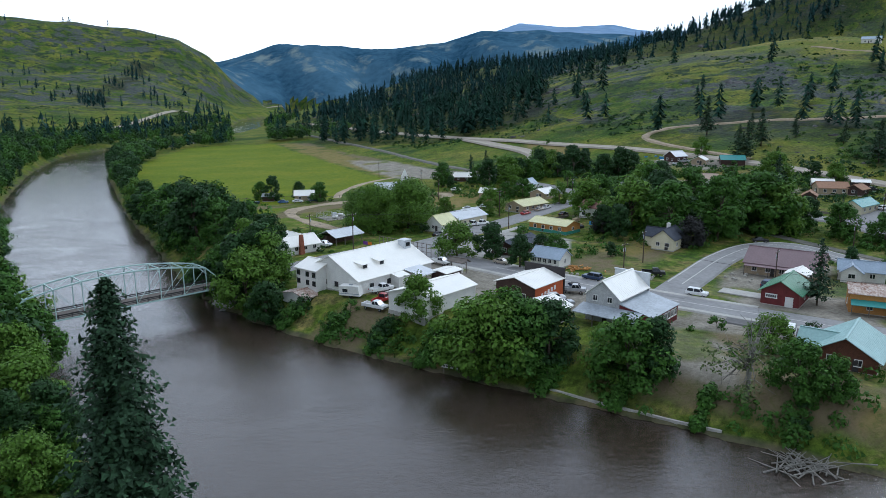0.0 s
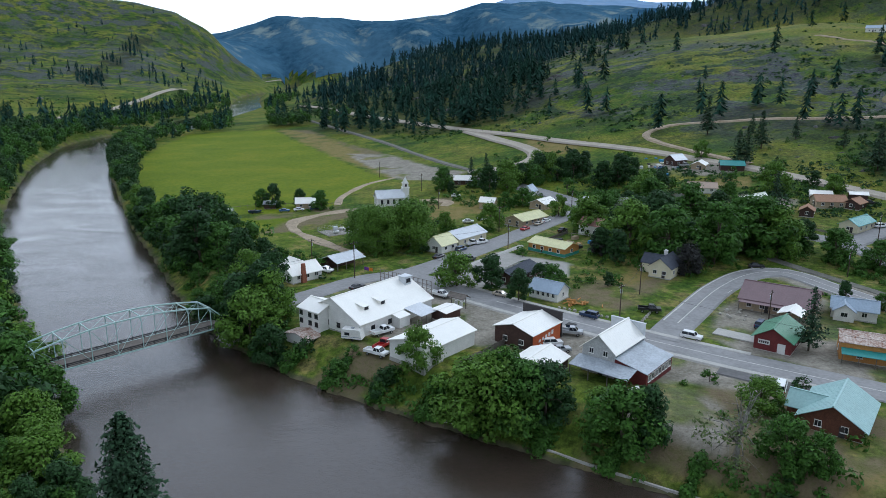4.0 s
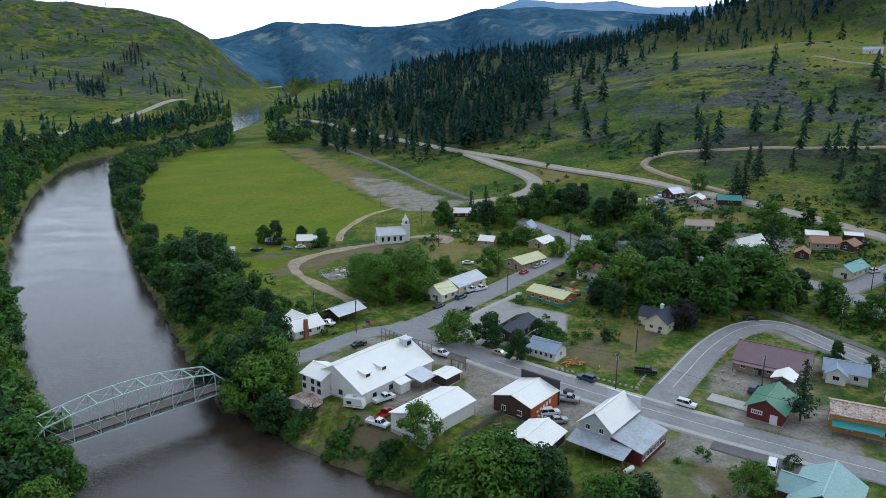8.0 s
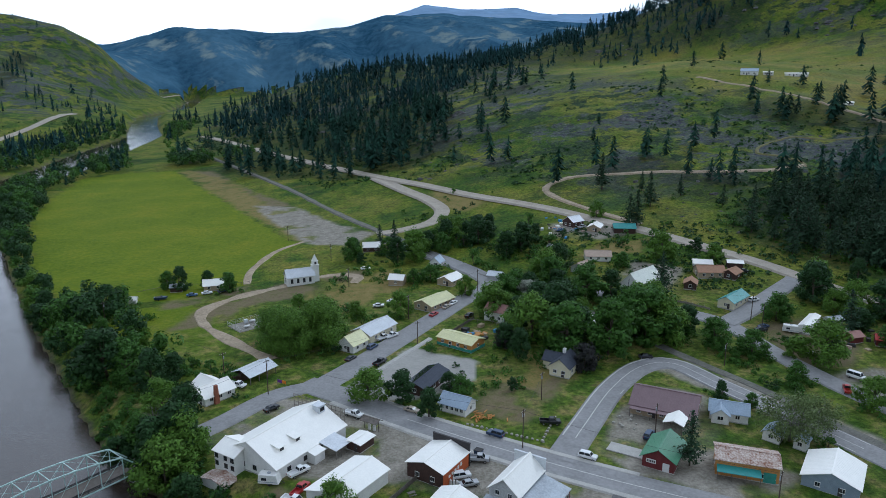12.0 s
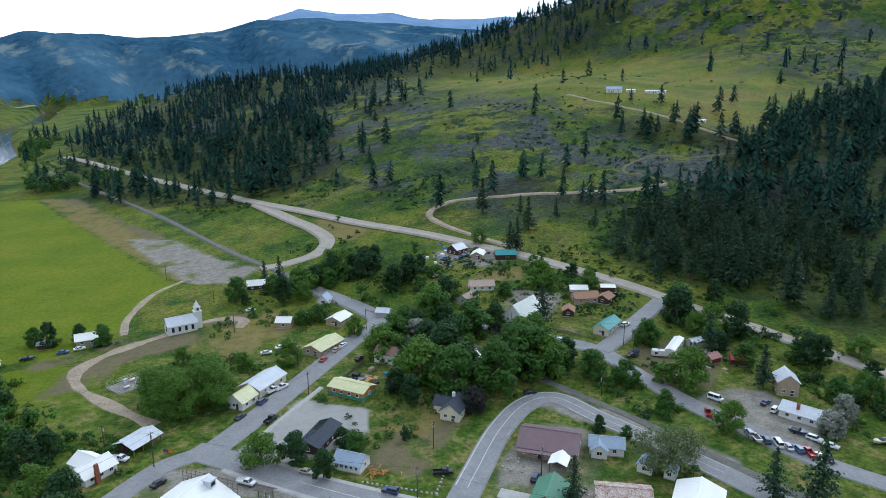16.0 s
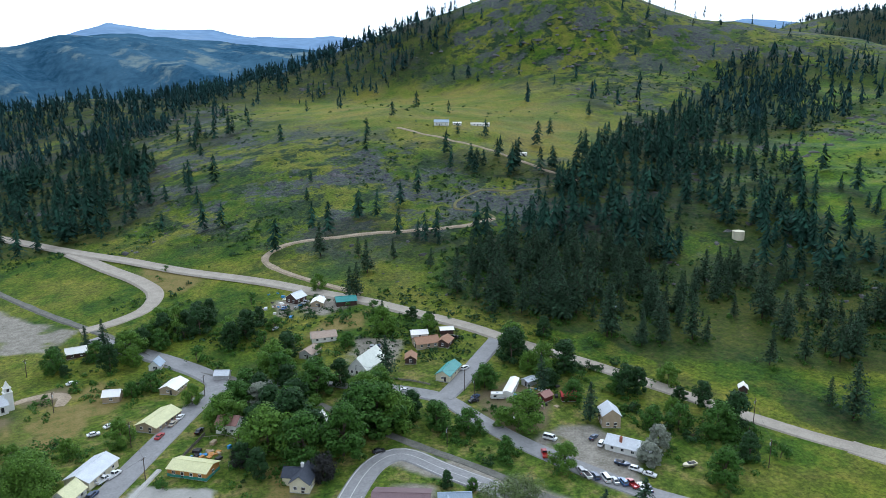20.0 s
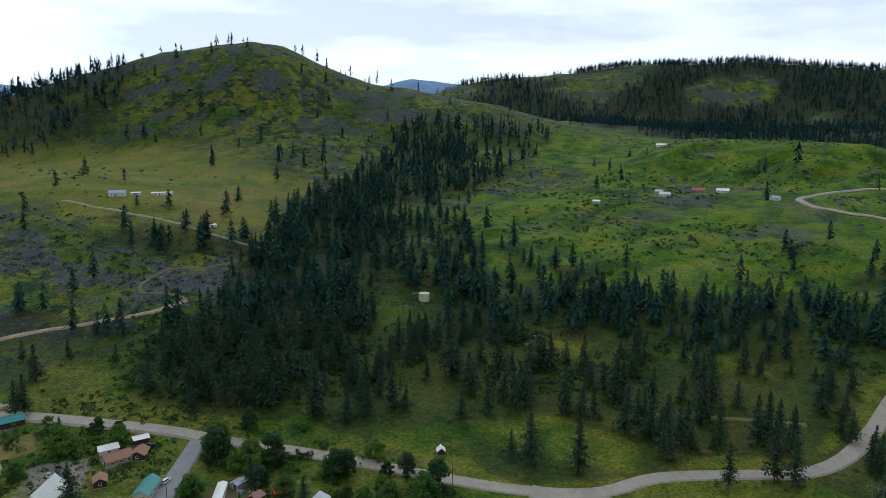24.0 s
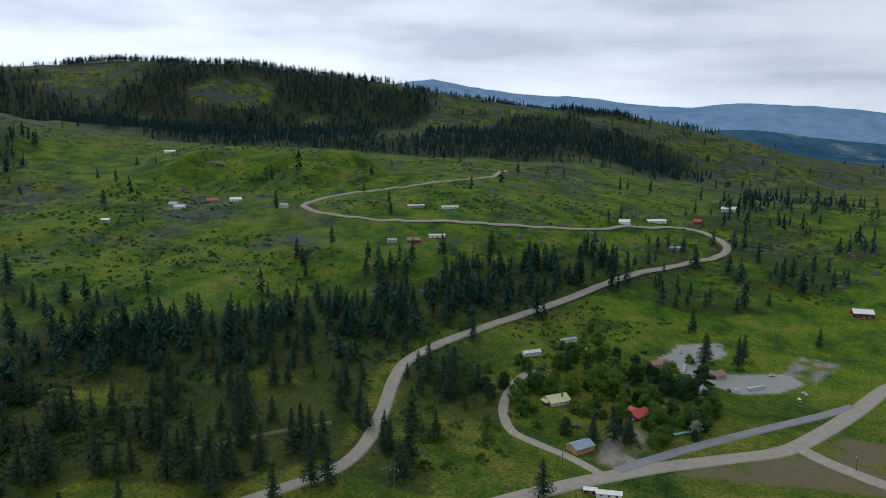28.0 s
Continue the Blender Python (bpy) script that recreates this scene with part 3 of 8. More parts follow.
def sheet(name, radii, bearings, material):
    rr, aa = np.meshgrid(radii, np.radians(bearings), indexing="ij")
    x, y = (rr * np.sin(aa)).ravel(), (rr * np.cos(aa)).ravel()
    shore = off_shore(x, y)
    z = height(x, y, shore)
    n, k = len(radii), len(bearings)
    i = np.arange((n - 1) * k)
    a, b = i, (i // k) * k + (i % k + 1) % k
    faces = np.stack([a, b, b + k, a + k], 1)[:, ::-1]
    me = mesh_from(name, np.stack([x, y, z], 1), faces, material, True)
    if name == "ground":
        # slopes past about 2 km north take the haze-tinted, glowing colour
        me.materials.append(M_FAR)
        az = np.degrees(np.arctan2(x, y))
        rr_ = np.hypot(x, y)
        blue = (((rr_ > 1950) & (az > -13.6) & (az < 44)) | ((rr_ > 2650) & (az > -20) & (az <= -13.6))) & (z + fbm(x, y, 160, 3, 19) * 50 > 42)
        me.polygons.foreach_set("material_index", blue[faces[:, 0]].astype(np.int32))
    r_of, az_of = np.hypot(x, y), np.degrees(np.arctan2(x, y))
    jitter = fbm(x, y, 25, 3, 51) * 10
    masks = {
        "field": np.maximum(inside(HAYFIELD, x + jitter * 0.4, y + jitter * 0.4), inside(PASTURE, x + jitter * 0.3, y)).astype(float),
        "town": (1 - smooth(90, 150, np.hypot((x - 45) * 0.75, y - 175))) * 0.75,
        "hill": smooth(8, 30, z),
        "rock": smooth(14, 34, z) * (1 - 0.5 * smooth(90, 130, z) * (1 - smooth(150, 190, z))),
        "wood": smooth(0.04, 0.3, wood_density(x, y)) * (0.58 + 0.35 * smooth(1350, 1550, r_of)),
        "meadow": 0.85 * np.mean([inside(LEA, x + jitter * 9 + dx, y + jitter * 9 + dy) for dx in (-45, -20, 0, 20, 45) for dy in (-45, -20, 0, 20, 45)], axis=0),
        "lush": 0.8 * smooth(45, 62, az_of) * smooth(430, 580, r_of) * (1 - smooth(1350, 1700, r_of)) * (1 - smooth(150, 190, z)) * smooth(-0.28, -0.02, fbm(x, y, 110, 4, 57)),
        "bank": (1 - smooth(0.4, 1.4, shore)) * 0.8,
    }
    masks.update({key: yard_mask(polys, x, y, 0.8 if key == "pave" else 1.8) for key, polys in YARDS_OF.items()})
    for key, v in masks.items():
        at = me.attributes.new(key, "FLOAT", "POINT")
        at.data.foreach_set("value", v.astype(np.float32))
    return tagged(new(name, me), kind="structure")


BEARINGS = np.concatenate([np.arange(-42, 135, 0.34), np.arange(135, 318, 2.0)])
RADIAL = np.concatenate([np.linspace(0.01, 60, 14)[:-1], np.geomspace(60, 100, 20)[:-1], np.geomspace(100, 380, 240)[:-1], np.geomspace(380, 700, 150)[:-1], np.geomspace(700, 3050, 140)])
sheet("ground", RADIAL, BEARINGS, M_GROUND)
# backdrop hills, their haze held in blue colour and emission
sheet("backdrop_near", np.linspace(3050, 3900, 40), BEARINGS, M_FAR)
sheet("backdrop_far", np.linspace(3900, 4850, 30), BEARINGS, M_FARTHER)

left, right = [], []
for k in range(len(RIV)):
    a, b = RIV[max(0, k - 1)], RIV[min(len(RIV) - 1, k + 1)]
    t = Vector((b[0] - a[0], b[1] - a[1])).normalized()
    w = RIV[k][2] + 14
    left.append((RIV[k][0] - t.y * w, RIV[k][1] + t.x * w, WATER_Z))
    right.append((RIV[k][0] + t.y * w, RIV[k][1] - t.x * w, WATER_Z))
n = len(left)
tagged(new("water", mesh_from("water", left + right, [(k, k + n, k + 1 + n, k + 1) for k in range(n - 1)], M_WATER)), kind="structure")


# ---- helpers for things ----
def part(name, me, parent, label="", at=None, turn=0.0):
    """Links a mesh as one part under a thing or a part."""
    ob = new(name, me)
    ob.parent = parent
    if at is not None:
        ob.matrix_local = pose(*at, 0, 0, turn)
    return tagged(ob, label)


def thing(name, label, category, x, y, turn=0.0, z=None, group=""):
    e = new(name)
    e.empty_display_size = 0.5
    e.matrix_world = pose(x, y, ground_z(x, y) if z is None else z, 0, 0, turn)
    return tagged(e, label, category, group)


class Shape:
    """Boxes, prisms and tubes gathered into one mesh."""

    def __init__(self):
        self.v, self.f = [], []

    def box(self, x0, y0, z0, x1, y1, z1, bevel=0.0):
        b = len(self.v)
        if bevel:
            for z, k in ((z0, 0.0), (z1 - bevel, 0.0), (z1, bevel)):
                self.v += [(x0 + k, y0 + k, z), (x1 - k, y0 + k, z), (x1 - k, y1 - k, z), (x0 + k, y1 - k, z)]
            self.f.append((b + 3, b + 2, b + 1, b))
            for r in (0, 4):
                self.f += [(b + r + i, b + r + (i + 1) % 4, b + r + 4 + (i + 1) % 4, b + r + 4 + i) for i in range(4)]
            self.f.append((b + 8, b + 9, b + 10, b + 11))
            return self
        self.v += [(x, y, z) for z in (z0, z1) for x, y in ((x0, y0), (x1, y0), (x1, y1), (x0, y1))]
        self.f += [(b + 3, b + 2, b + 1, b), (b + 4, b + 5, b + 6, b + 7)]
        self.f += [(b + i, b + (i + 1) % 4, b + 4 + (i + 1) % 4, b + 4 + i) for i in range(4)]
        return self

    def hull(self, low, high):
        """A solid between two rings of equal count."""
        b, n = len(self.v), len(low)
        self.v += list(low) + list(high)
        self.f += [tuple(b + i for i in reversed(range(n))), tuple(b + n + i for i in range(n))]
        self.f += [(b + i, b + (i + 1) % n, b + n + (i + 1) % n, b + n + i) for i in range(n)]
        return self

    def tube(self, p, q, r0, r1=None, sides=6):
        p, q = Vector(p), Vector(q)
        d = (q - p).normalized()
        u = d.orthogonal().normalized()
        w = d.cross(u)
        r1 = r0 if r1 is None else r1
        ring_at = lambda c, r: [tuple(c + (u * math.cos(a) + w * math.sin(a)) * r) for a in (2 * math.pi * k / sides for k in range(sides))]
        return self.hull(ring_at(p, r0), ring_at(q, r1))

    def mesh(self, name, material, shade=False):
        return mesh_from(name, self.v, self.f, material, shade)


# ---- roads, lots and yards ----
def curve_through(points, step=3.0):
    p = [Vector((*q[:2], 0)) for q in points]
    p = [p[0] * 2 - p[1]] + p + [p[-1] * 2 - p[-2]]
    out = []
    for a, b, c, d in zip(p, p[1:], p[2:], p[3:]):
        n = max(2, int((c - b).length / step))
        for k in range(n):
            t = k / n
            out.append(0.5 * ((2 * b) + (c - a) * t + (2 * a - 5 * b + 4 * c - d) * t * t + (3 * b - a - 3 * c + d) * t**3))
    return out + [p[-2]]


ROADS = []


def ribbon(name, points, half, material, lift=0.14, across=5, offset=0.0, remember=True, wobble=0.0, step=3.0):
    line = curve_through(points, step)
    xy = []
    for k, c in enumerate(line):
        t = (line[min(k + 1, len(line) - 1)] - line[max(k - 1, 0)]).normalized()
        wob = wobble * float(fbm(np.array([c.x]), np.array([c.y]), 9, 2, 61)[0]) * 2
        for j in range(across):
            s = offset + (half + wob) * (2 * j / (across - 1) - 1)
            xy.append((c.x + t.y * s, c.y - t.x * s))
    xy = np.array(xy)
    z = height(xy[:, 0], xy[:, 1])
    mid = z.reshape(-1, across)
    r = np.hypot(xy[:, 0], xy[:, 1])
    level = np.maximum(mid.mean(1, keepdims=True), mid - 0.05).ravel()
    z = level + lift + np.clip(r - 250, 0, 900) * 0.0009
    n = len(line)
    faces = [(i * across + j, i * across + j + 1, (i + 1) * across + j + 1, (i + 1) * across + j) for i in range(n - 1) for j in range(across - 1)]
    v = [tuple(q) for q in np.column_stack([xy, z])]
    # skirts down both sides close the step to the ground
    m = len(v)
    for i in range(n):
        for j, s in ((0, -0.9), (across - 1, 0.9)):
            x, y, zz = v[i * across + j]
            x1, y1, _ = v[i * across + (1 if j == 0 else across - 2)]
            d = Vector((x - x1, y - y1)).normalized() * 1.2
            v.append((x + d.x, y + d.y, zz - lift - 0.7))
    for i in range(n - 1):
        a, b = m + 2 * i, m + 2 * i + 2
        faces += [(a, i * across, (i + 1) * across, b), (i * across + across - 1, a + 1, b + 1, (i + 1) * across + across - 1)]
    if remember:
        ROADS.append((np.array([(c.x, c.y) for c in line]), half))
    return tagged(new(name, mesh_from(name, v, faces, material, False)), kind="structure")


# asphalt
MAIN = ((-16, 205), (-4, 194), (14, 176.5), (30, 163), (48, 149.5), (64, 138.5), (80, 129), (104, 116), (140, 98))
ribbon("road_main", MAIN, 4.6, M_ASPHALT, 0.22, 7)
ribbon("road_bridge", ((-57.5, 162), (-48, 171), (-36, 183), (-24, 197), (-10, 203)), 3.6, M_ASPHALT, 0.24)
ribbon("road_north", ((-12, 200), (2, 218), (22, 245), (48, 279), (60, 293), (58, 308), (48, 330), (34, 356), (20, 385)), 4.4, M_ASPHALT, 0.26)
ribbon("road_side", ((50, 151), (62, 168), (77, 188), (92, 202), (104, 203), (112, 186), (122, 166), (130, 148), (138, 128)), 4.0, M_ASPHALT, 0.28)
ribbon("road_east", ((60, 290), (78, 284), (95, 279), (112, 262), (128, 246), (138, 232), (141, 212), (146, 188), (154, 164), (166, 138), (186, 112)), 3.9, M_ASPHALT, 0.25)
ribbon("road_east_spur", ((138, 233), (152, 242), (168, 254), (192, 271)), 3.8, M_ASPHALT, 0.3)
ribbon("road_trail", ((-200, 905), (-142, 780), (-88, 662), (-46, 566), (-10, 470), (10, 420), (26, 384), (47, 332), (70, 292), (91, 255), (107, 215), (123, 182), (133, 156), (148, 122)), 1.7, M_CINDER, 0.17, wobble=0.5)
HIGHWAY = ((-200, 1010), (-151, 911), (-84, 770), (-19, 644), (22, 562), (52, 506), (82, 451), (115, 403), (136, 370), (154, 345), (172, 314), (187, 288), (194, 271), (203, 250), (214, 227), (225, 200),
           (236, 168), (249, 134), (268, 105), (297, 87), (319, 60), (336, 36), (360, 21), (400, 11), (442, 4), (469, -5), (497, -28), (535, -70), (583, -125), (663, -209), (720, -288), (763, -364), (802, -392),
           (840, -384), (859, -363))
ribbon("road_highway", HIGHWAY, 3.8, M_GRAVELROAD, 0.3, step=5.0)
ribbon("road_highway_spur", ((20, 560), (39, 500), (52, 462), (57, 432), (48, 411), (30, 402), (14, 400)), 4.2, M_GRAVELROAD, 0.34)
ribbon("road_lower", ((252, 128), (268, 80), (282, 20), (298, -30), (318, -80), (335, -131), (347, -182), (356, -215), (378, -250), (416, -301), (448, -342), (480, -400)), 5.0, M_GRAVELROAD, 0.25, step=5.0)
ribbon("road_lower_fork", ((362, -226), (342, -232), (315, -246), (290, -262)), 4.6, M_GRAVELROAD, 0.28)
ribbon("road_lower_loop", ((328, -104), (348, -91), (364, -76), (380, -64), (409, -64), (441, -76), (464, -92)), 2.6, M_GRAVELROAD, 0.2)
ribbon("road_station", ((333, -112), (355, -154), (381, -210), (399, -252), (421, -300)), 3.2, M_ASPHALT, 0.28)
ribbon("road_upper", ((859, -363), (839, -276), (786, -185), (767, -85), (779, 2), (784, 65), (808, 102), (846, 107), (903, 60), (950, -28), (1018, -130), (1150, -170), (1233, -192)), 2.7, M_GRAVELROAD, 0.6, step=6.0)
ribbon("track_switchback", ((156, 355), (140, 385), (128, 415), (125, 436), (134, 448), (155, 452), (190, 438), (240, 418), (264, 412), (287, 413)), 1.5, M_TRACK, 0.3, step=4.0, wobble=0.6)
ribbon("track_hairpin", ((287, 413), (290, 420), (280, 433), (273, 442), (283, 456), (309, 464), (345, 449), (384, 440)), 0.6, M_DIRT, 0.2, step=4.0, wobble=0.6)
ribbon("track_ranch", ((384, 440), (395, 446), (393, 456), (382, 499), (370, 548), (356, 594), (341, 634), (334, 657)), 1.0, M_TRACK, 0.25, step=4.0, wobble=0.6)
ribbon("track_church", ((-28, 225), (-45, 247), (-58, 267), (-61, 284), (-51, 299), (-33, 312), (-12, 325), (2, 320), (0, 310)), 2.3, M_TRACK, 0.16, wobble=1.6)
ribbon("track_field", ((-49, 320), (-50, 345), (-42, 380), (-28, 399)), 1.3, M_TRACK, 0.15, wobble=0.8)
ribbon("track_west", ((-400, 600), (-432, 687), (-465, 803), (-502, 1043), (-500, 1229), (-520, 1438)), 5.0, M_GRAVELROAD, 0.5, step=8.0)
ribbon("track_valley", ((-640, 2550), (-577, 2640), (-530, 2672)), 5.0, M_GRAVELROAD, 0.8, step=12.0)
ribbon("track_slope", ((330, 110), (350, 118), (372, 80), (388, 40)), 1.5, M_DIRT, 0.2)
# kerb-side pavements and paint
ribbon("pavement_1", [(x + 3.0, y + 4.0) for x, y in MAIN[1:6]], 0.7, M_PAVE, 0.34, 3, remember=False)
ribbon("pavement_2", [(x - 3.1, y - 4.1) for x, y in MAIN[1:7]], 0.7, M_PAVE, 0.34, 3, remember=False)
ribbon("pavement_3", ((3, 205), (12, 217), (27, 236)), 0.7, M_PAVE, 0.38, 3, remember=False)
SIDE = ((57, 161), (62, 168), (77, 188), (92, 202), (104, 203), (112, 186), (122, 166), (130, 148))
ribbon("road_line_1", SIDE, 0.1, M_PAINTLINE, 0.31, 2, offset=-3.5, remember=False)
ribbon("road_line_2", SIDE, 0.1, M_PAINTLINE, 0.31, 2, offset=3.5, remember=False)
ribbon("road_line_5", SIDE, 0.09, M_PAINTLINE, 0.31, 2, remember=False)
ribbon("road_line_3", MAIN[2:8], 0.1, M_PAINTLINE, 0.25, 2, remember=False)
ribbon("road_line_4", ((60, 139), (72, 131), (82, 125)), 2.0, M_ASPHALT_DARK, 0.245, 3, offset=5.6, remember=False)


ROAD_PTS = np.concatenate([np.column_stack([line[::2], np.full(len(line[::2]), half)]) for line, half in ROADS])


def clear_of_roads(x, y, gap=2.0):
    if len(x) < 40:
        return np.all((x[:, None] - ROAD_PTS[:, 0]) ** 2 + (y[:, None] - ROAD_PTS[:, 1]) ** 2 > (ROAD_PTS[:, 2] + gap) ** 2 + 4, axis=1)
    ok = np.ones(len(x), bool)
    for line, half in ROADS:
        for px, py in line[::2]:
            ok &= (x - px) ** 2 + (y - py) ** 2 > (half + gap) ** 2 + 4
    return ok


# ---- trees ----
def rnd_dirs(n, rng):
    d = rng.normal(size=(n, 3))
    return d / np.linalg.norm(d, axis=1, keepdims=True)


def leaf_mesh(name, centres, normals, sizes, material, rng, droop=0.0):
    """Leaf sprays: one ragged triangle each, facing outward at random."""
    n = len(centres)
    t = np.cross(normals, rnd_dirs(n, rng))
    t /= np.linalg.norm(t, axis=1, keepdims=True) + 1e-9
    b = np.cross(normals, t)
    s = sizes[:, None]
    w = rng.uniform(0.55, 1.0, (n, 1))
    k = rng.uniform(-0.5, 0.5, (n, 1))
    v = np.stack([centres - t * s * 0.95 - b * s * w * 0.55, centres + t * s * 0.95 - b * s * w * 0.55 + normals * s * 0.2, centres + b * s * w * 1.15 + t * s * k - normals * s * 0.25], 1)
    v[:, :, 2] -= droop * np.abs(v[:, :, 2] - centres[:, None, 2])
    return mesh_from(name, v.reshape(-1, 3), np.arange(3 * n).reshape(n, 3), material)


def broadleaf(seed, h, r, material, clumps=50, leaves=92, bare=0.0, low=0.07, leaf=0.31):
    """A broad tree of height h and crown radius r: tapered trunk, forked limbs and a crown of leaf clumps with gaps."""
    rng = np.random.default_rng(seed)
    wood = Shape()
    top = Vector((rng.normal() * 0.3, rng.normal() * 0.3, h * 0.45))
    wood.tube((0, 0, -0.6), top, h * 0.028, h * 0.018, 7)
    tips = []
    for k in range(clumps):
        a, u = rng.uniform(0, 2 * math.pi), rng.uniform(0, 1)
        z = h * (low + (0.97 - low) * u)
        prof = math.sin(math.pi * min(1.0, 0.24 + 0.72 * u)) ** 0.65
        rad = r * prof * rng.uniform(0.45, 1.0) * (1 + 0.25 * math.sin(3 * a + seed))
        tips.append(Vector((rad * math.cos(a), rad * math.sin(a), z)))
    for tip in tips[: 9 if not bare else 30]:
        mid = top.lerp(tip, 0.5) + Vector((0, 0, h * 0.04))
        wood.tube(top * rng.uniform(0.7, 1.0), mid, h * 0.011, h * 0.007, 4)
        wood.tube(mid, tip, h * 0.007, h * 0.0025, 3)
        if bare:
            for _ in range(3):
                q = tip + Vector(rng.normal(size=3).tolist()) * r * 0.22
                wood.tube(mid.lerp(tip, 0.6), q, h * 0.003, h * 0.001, 3)
    c, nm, sz = [], [], []
    for tip in tips:
        if rng.uniform() < bare:
            continue
        m = int(leaves * rng.uniform(0.6, 1.3))
        d = rnd_dirs(m, rng)
        cl = r * rng.uniform(0.24, 0.4)
        c.append(np.array(tip) + d * cl * rng.uniform(0.5, 1.0, (m, 1)) * np.array([1.15, 1.15, 0.8]))
        nm.append(d * 0.9 + rnd_dirs(m, rng) * 0.35 + np.array([0, 0, 0.5]))
        sz.append(rng.uniform(0.6, 1.3, m) * leaf)
    c, nm, sz = np.concatenate(c), np.concatenate(nm), np.concatenate(sz)
    nm /= np.linalg.norm(nm, axis=1, keepdims=True)
    return wood.mesh("trunk", M_BARE if bare else M_BARK, True), leaf_mesh("crown", c, nm, sz, material, rng)


def conifer(seed, h, r, material, tiers=24, arms=9, needles=9, size=0.36, bare_to=0.16, taper=0.75):
    """A pine: straight tapered trunk and drooping tiers of needle sprays with gaps."""
    rng = np.random.default_rng(seed)
    wood = Shape()
    wood.tube((0, 0, -0.8), (0, 0, h * 0.96), h * 0.016, h * 0.003, 7)
    c, nm, sz = [], [], []
    for k in range(tiers):
        u = k / (tiers - 1)
        z = h * (bare_to + (0.985 - bare_to) * u)
        rad = r * (1 - u) ** taper * rng.uniform(0.75, 1.15) * (0.75 + 0.25 * min(1.0, u * 5)) + 0.12
        for j in range(max(4, int(arms * (1 - 0.45 * u)))):
            a = rng.uniform(0, 2 * math.pi)
            reach = rad * rng.uniform(0.6, 1.15)
            if rng.uniform() < 0.1:
                continue
            sag = -0.18 * reach + 0.1 * h * 0.02
            if k % 2 == 0 and j < 3:
                wood.tube((0, 0, z), (reach * 0.8 * math.cos(a), reach * 0.8 * math.sin(a), z + sag * 0.8), h * 0.003, h * 0.001, 3)
            for q in range(needles):
                f = (q + rng.uniform(0.3, 1.0)) / needles
                p = np.array([reach * f * math.cos(a), reach * f * math.sin(a), z + sag * f]) + rng.normal(size=3) * size * 0.4
                c.append(p)
                d = np.array([math.cos(a) * 0.5, math.sin(a) * 0.5, 0.9]) + rng.normal(size=3) * 0.45
                nm.append(d / np.linalg.norm(d))
                sz.append(size * rng.uniform(0.7, 1.3) * (0.5 + 0.5 * (1 - u)))
    return wood.mesh("trunk", M_BARK, True), leaf_mesh("crown", np.array(c), np.array(nm), np.array(sz), material, rng, 0.25)


def tree_kind(meshes, name, label, category, group):
    e = new(name)
    tagged(e, label, category, group)
    part("trunk", meshes[0], e)
    part("crown", meshes[1], e)
    return e


BROAD = [tree_kind(broadleaf(k, 10, 3.7 + 0.5 * (k % 3), (M_LEAF_DARK, M_LEAF, M_LEAF_LIGHT)[k % 3]), "broadleaf_tree", "full green broadleaf tree with an uneven crown", "tree", "broadleaf trees by river and town") for k in range(1, 7)]
WILLOW = [tree_kind(broadleaf(20 + k, 15, 8.5, M_LEAF_LIGHT, 150, 150, 0.0, 0.06, 0.3), "willow_tree", "very broad dense green willow beside the street", "tree", "willows") for k in range(2)]
PALE = [tree_kind(broadleaf(30, 8, 3.6, M_LEAF_SILVER), "silver_tree", "pale silvery-leaved tree in a yard", "tree", "silver trees")]
PURPLE = [tree_kind(broadleaf(33, 9, 4.6, M_LEAF_PURPLE, 60, 80), "purple_tree", "dark purple-leaved round tree beside a house", "tree", "purple trees")]
BARE = [tree_kind(broadleaf(36, 11, 4.2, M_LEAF_PALE, 44, 26, 0.55, leaf=0.24), "sparse_tree", "half-bare grey tree with thin pale leaves", "tree", "sparse trees")]
FEATHERY = [tree_kind(broadleaf(38, 12, 7.0, M_LEAF_PALE, 70, 75, 0.12, 0.25, 0.26), "feathery_tree", "wide feathery pale green tree by the lane", "tree", "feathery trees")]
BUSH = [tree_kind(broadleaf(40 + k, 3.2, 2.0, M_LEAF if k else M_LEAF_DARK, 16, 32, 0.0, 0.05, 0.22), "bush", "dense green bush on the ground", "bush", "bushes") for k in range(3)]
PINE = [tree_kind(conifer(50 + k, 12, 3.1 + 0.3 * k, M_NEEDLE), "pine_tree", "dark green pine with drooping boughs", "tree", "pines") for k in range(4)]
PLANTED = []


def plant(kinds, x, y, h, natural, rng, z=None):
    k = kinds[int(rng.integers(len(kinds)))]
    s = h / natural
    if ground_z(x, y) < WATER_Z + 0.12:
        return None
    w = s * rng.uniform(0.88, 1.15)
    m = Matrix.LocRotScale((x, y, (ground_z(x, y) if z is None else z) - 0.05), Euler((rng.normal() * 0.03, rng.normal() * 0.03, rng.uniform(0, 6.28))), (w, w, s))
    PLANTED.append((x, y))
    return copy_thing(k, m)


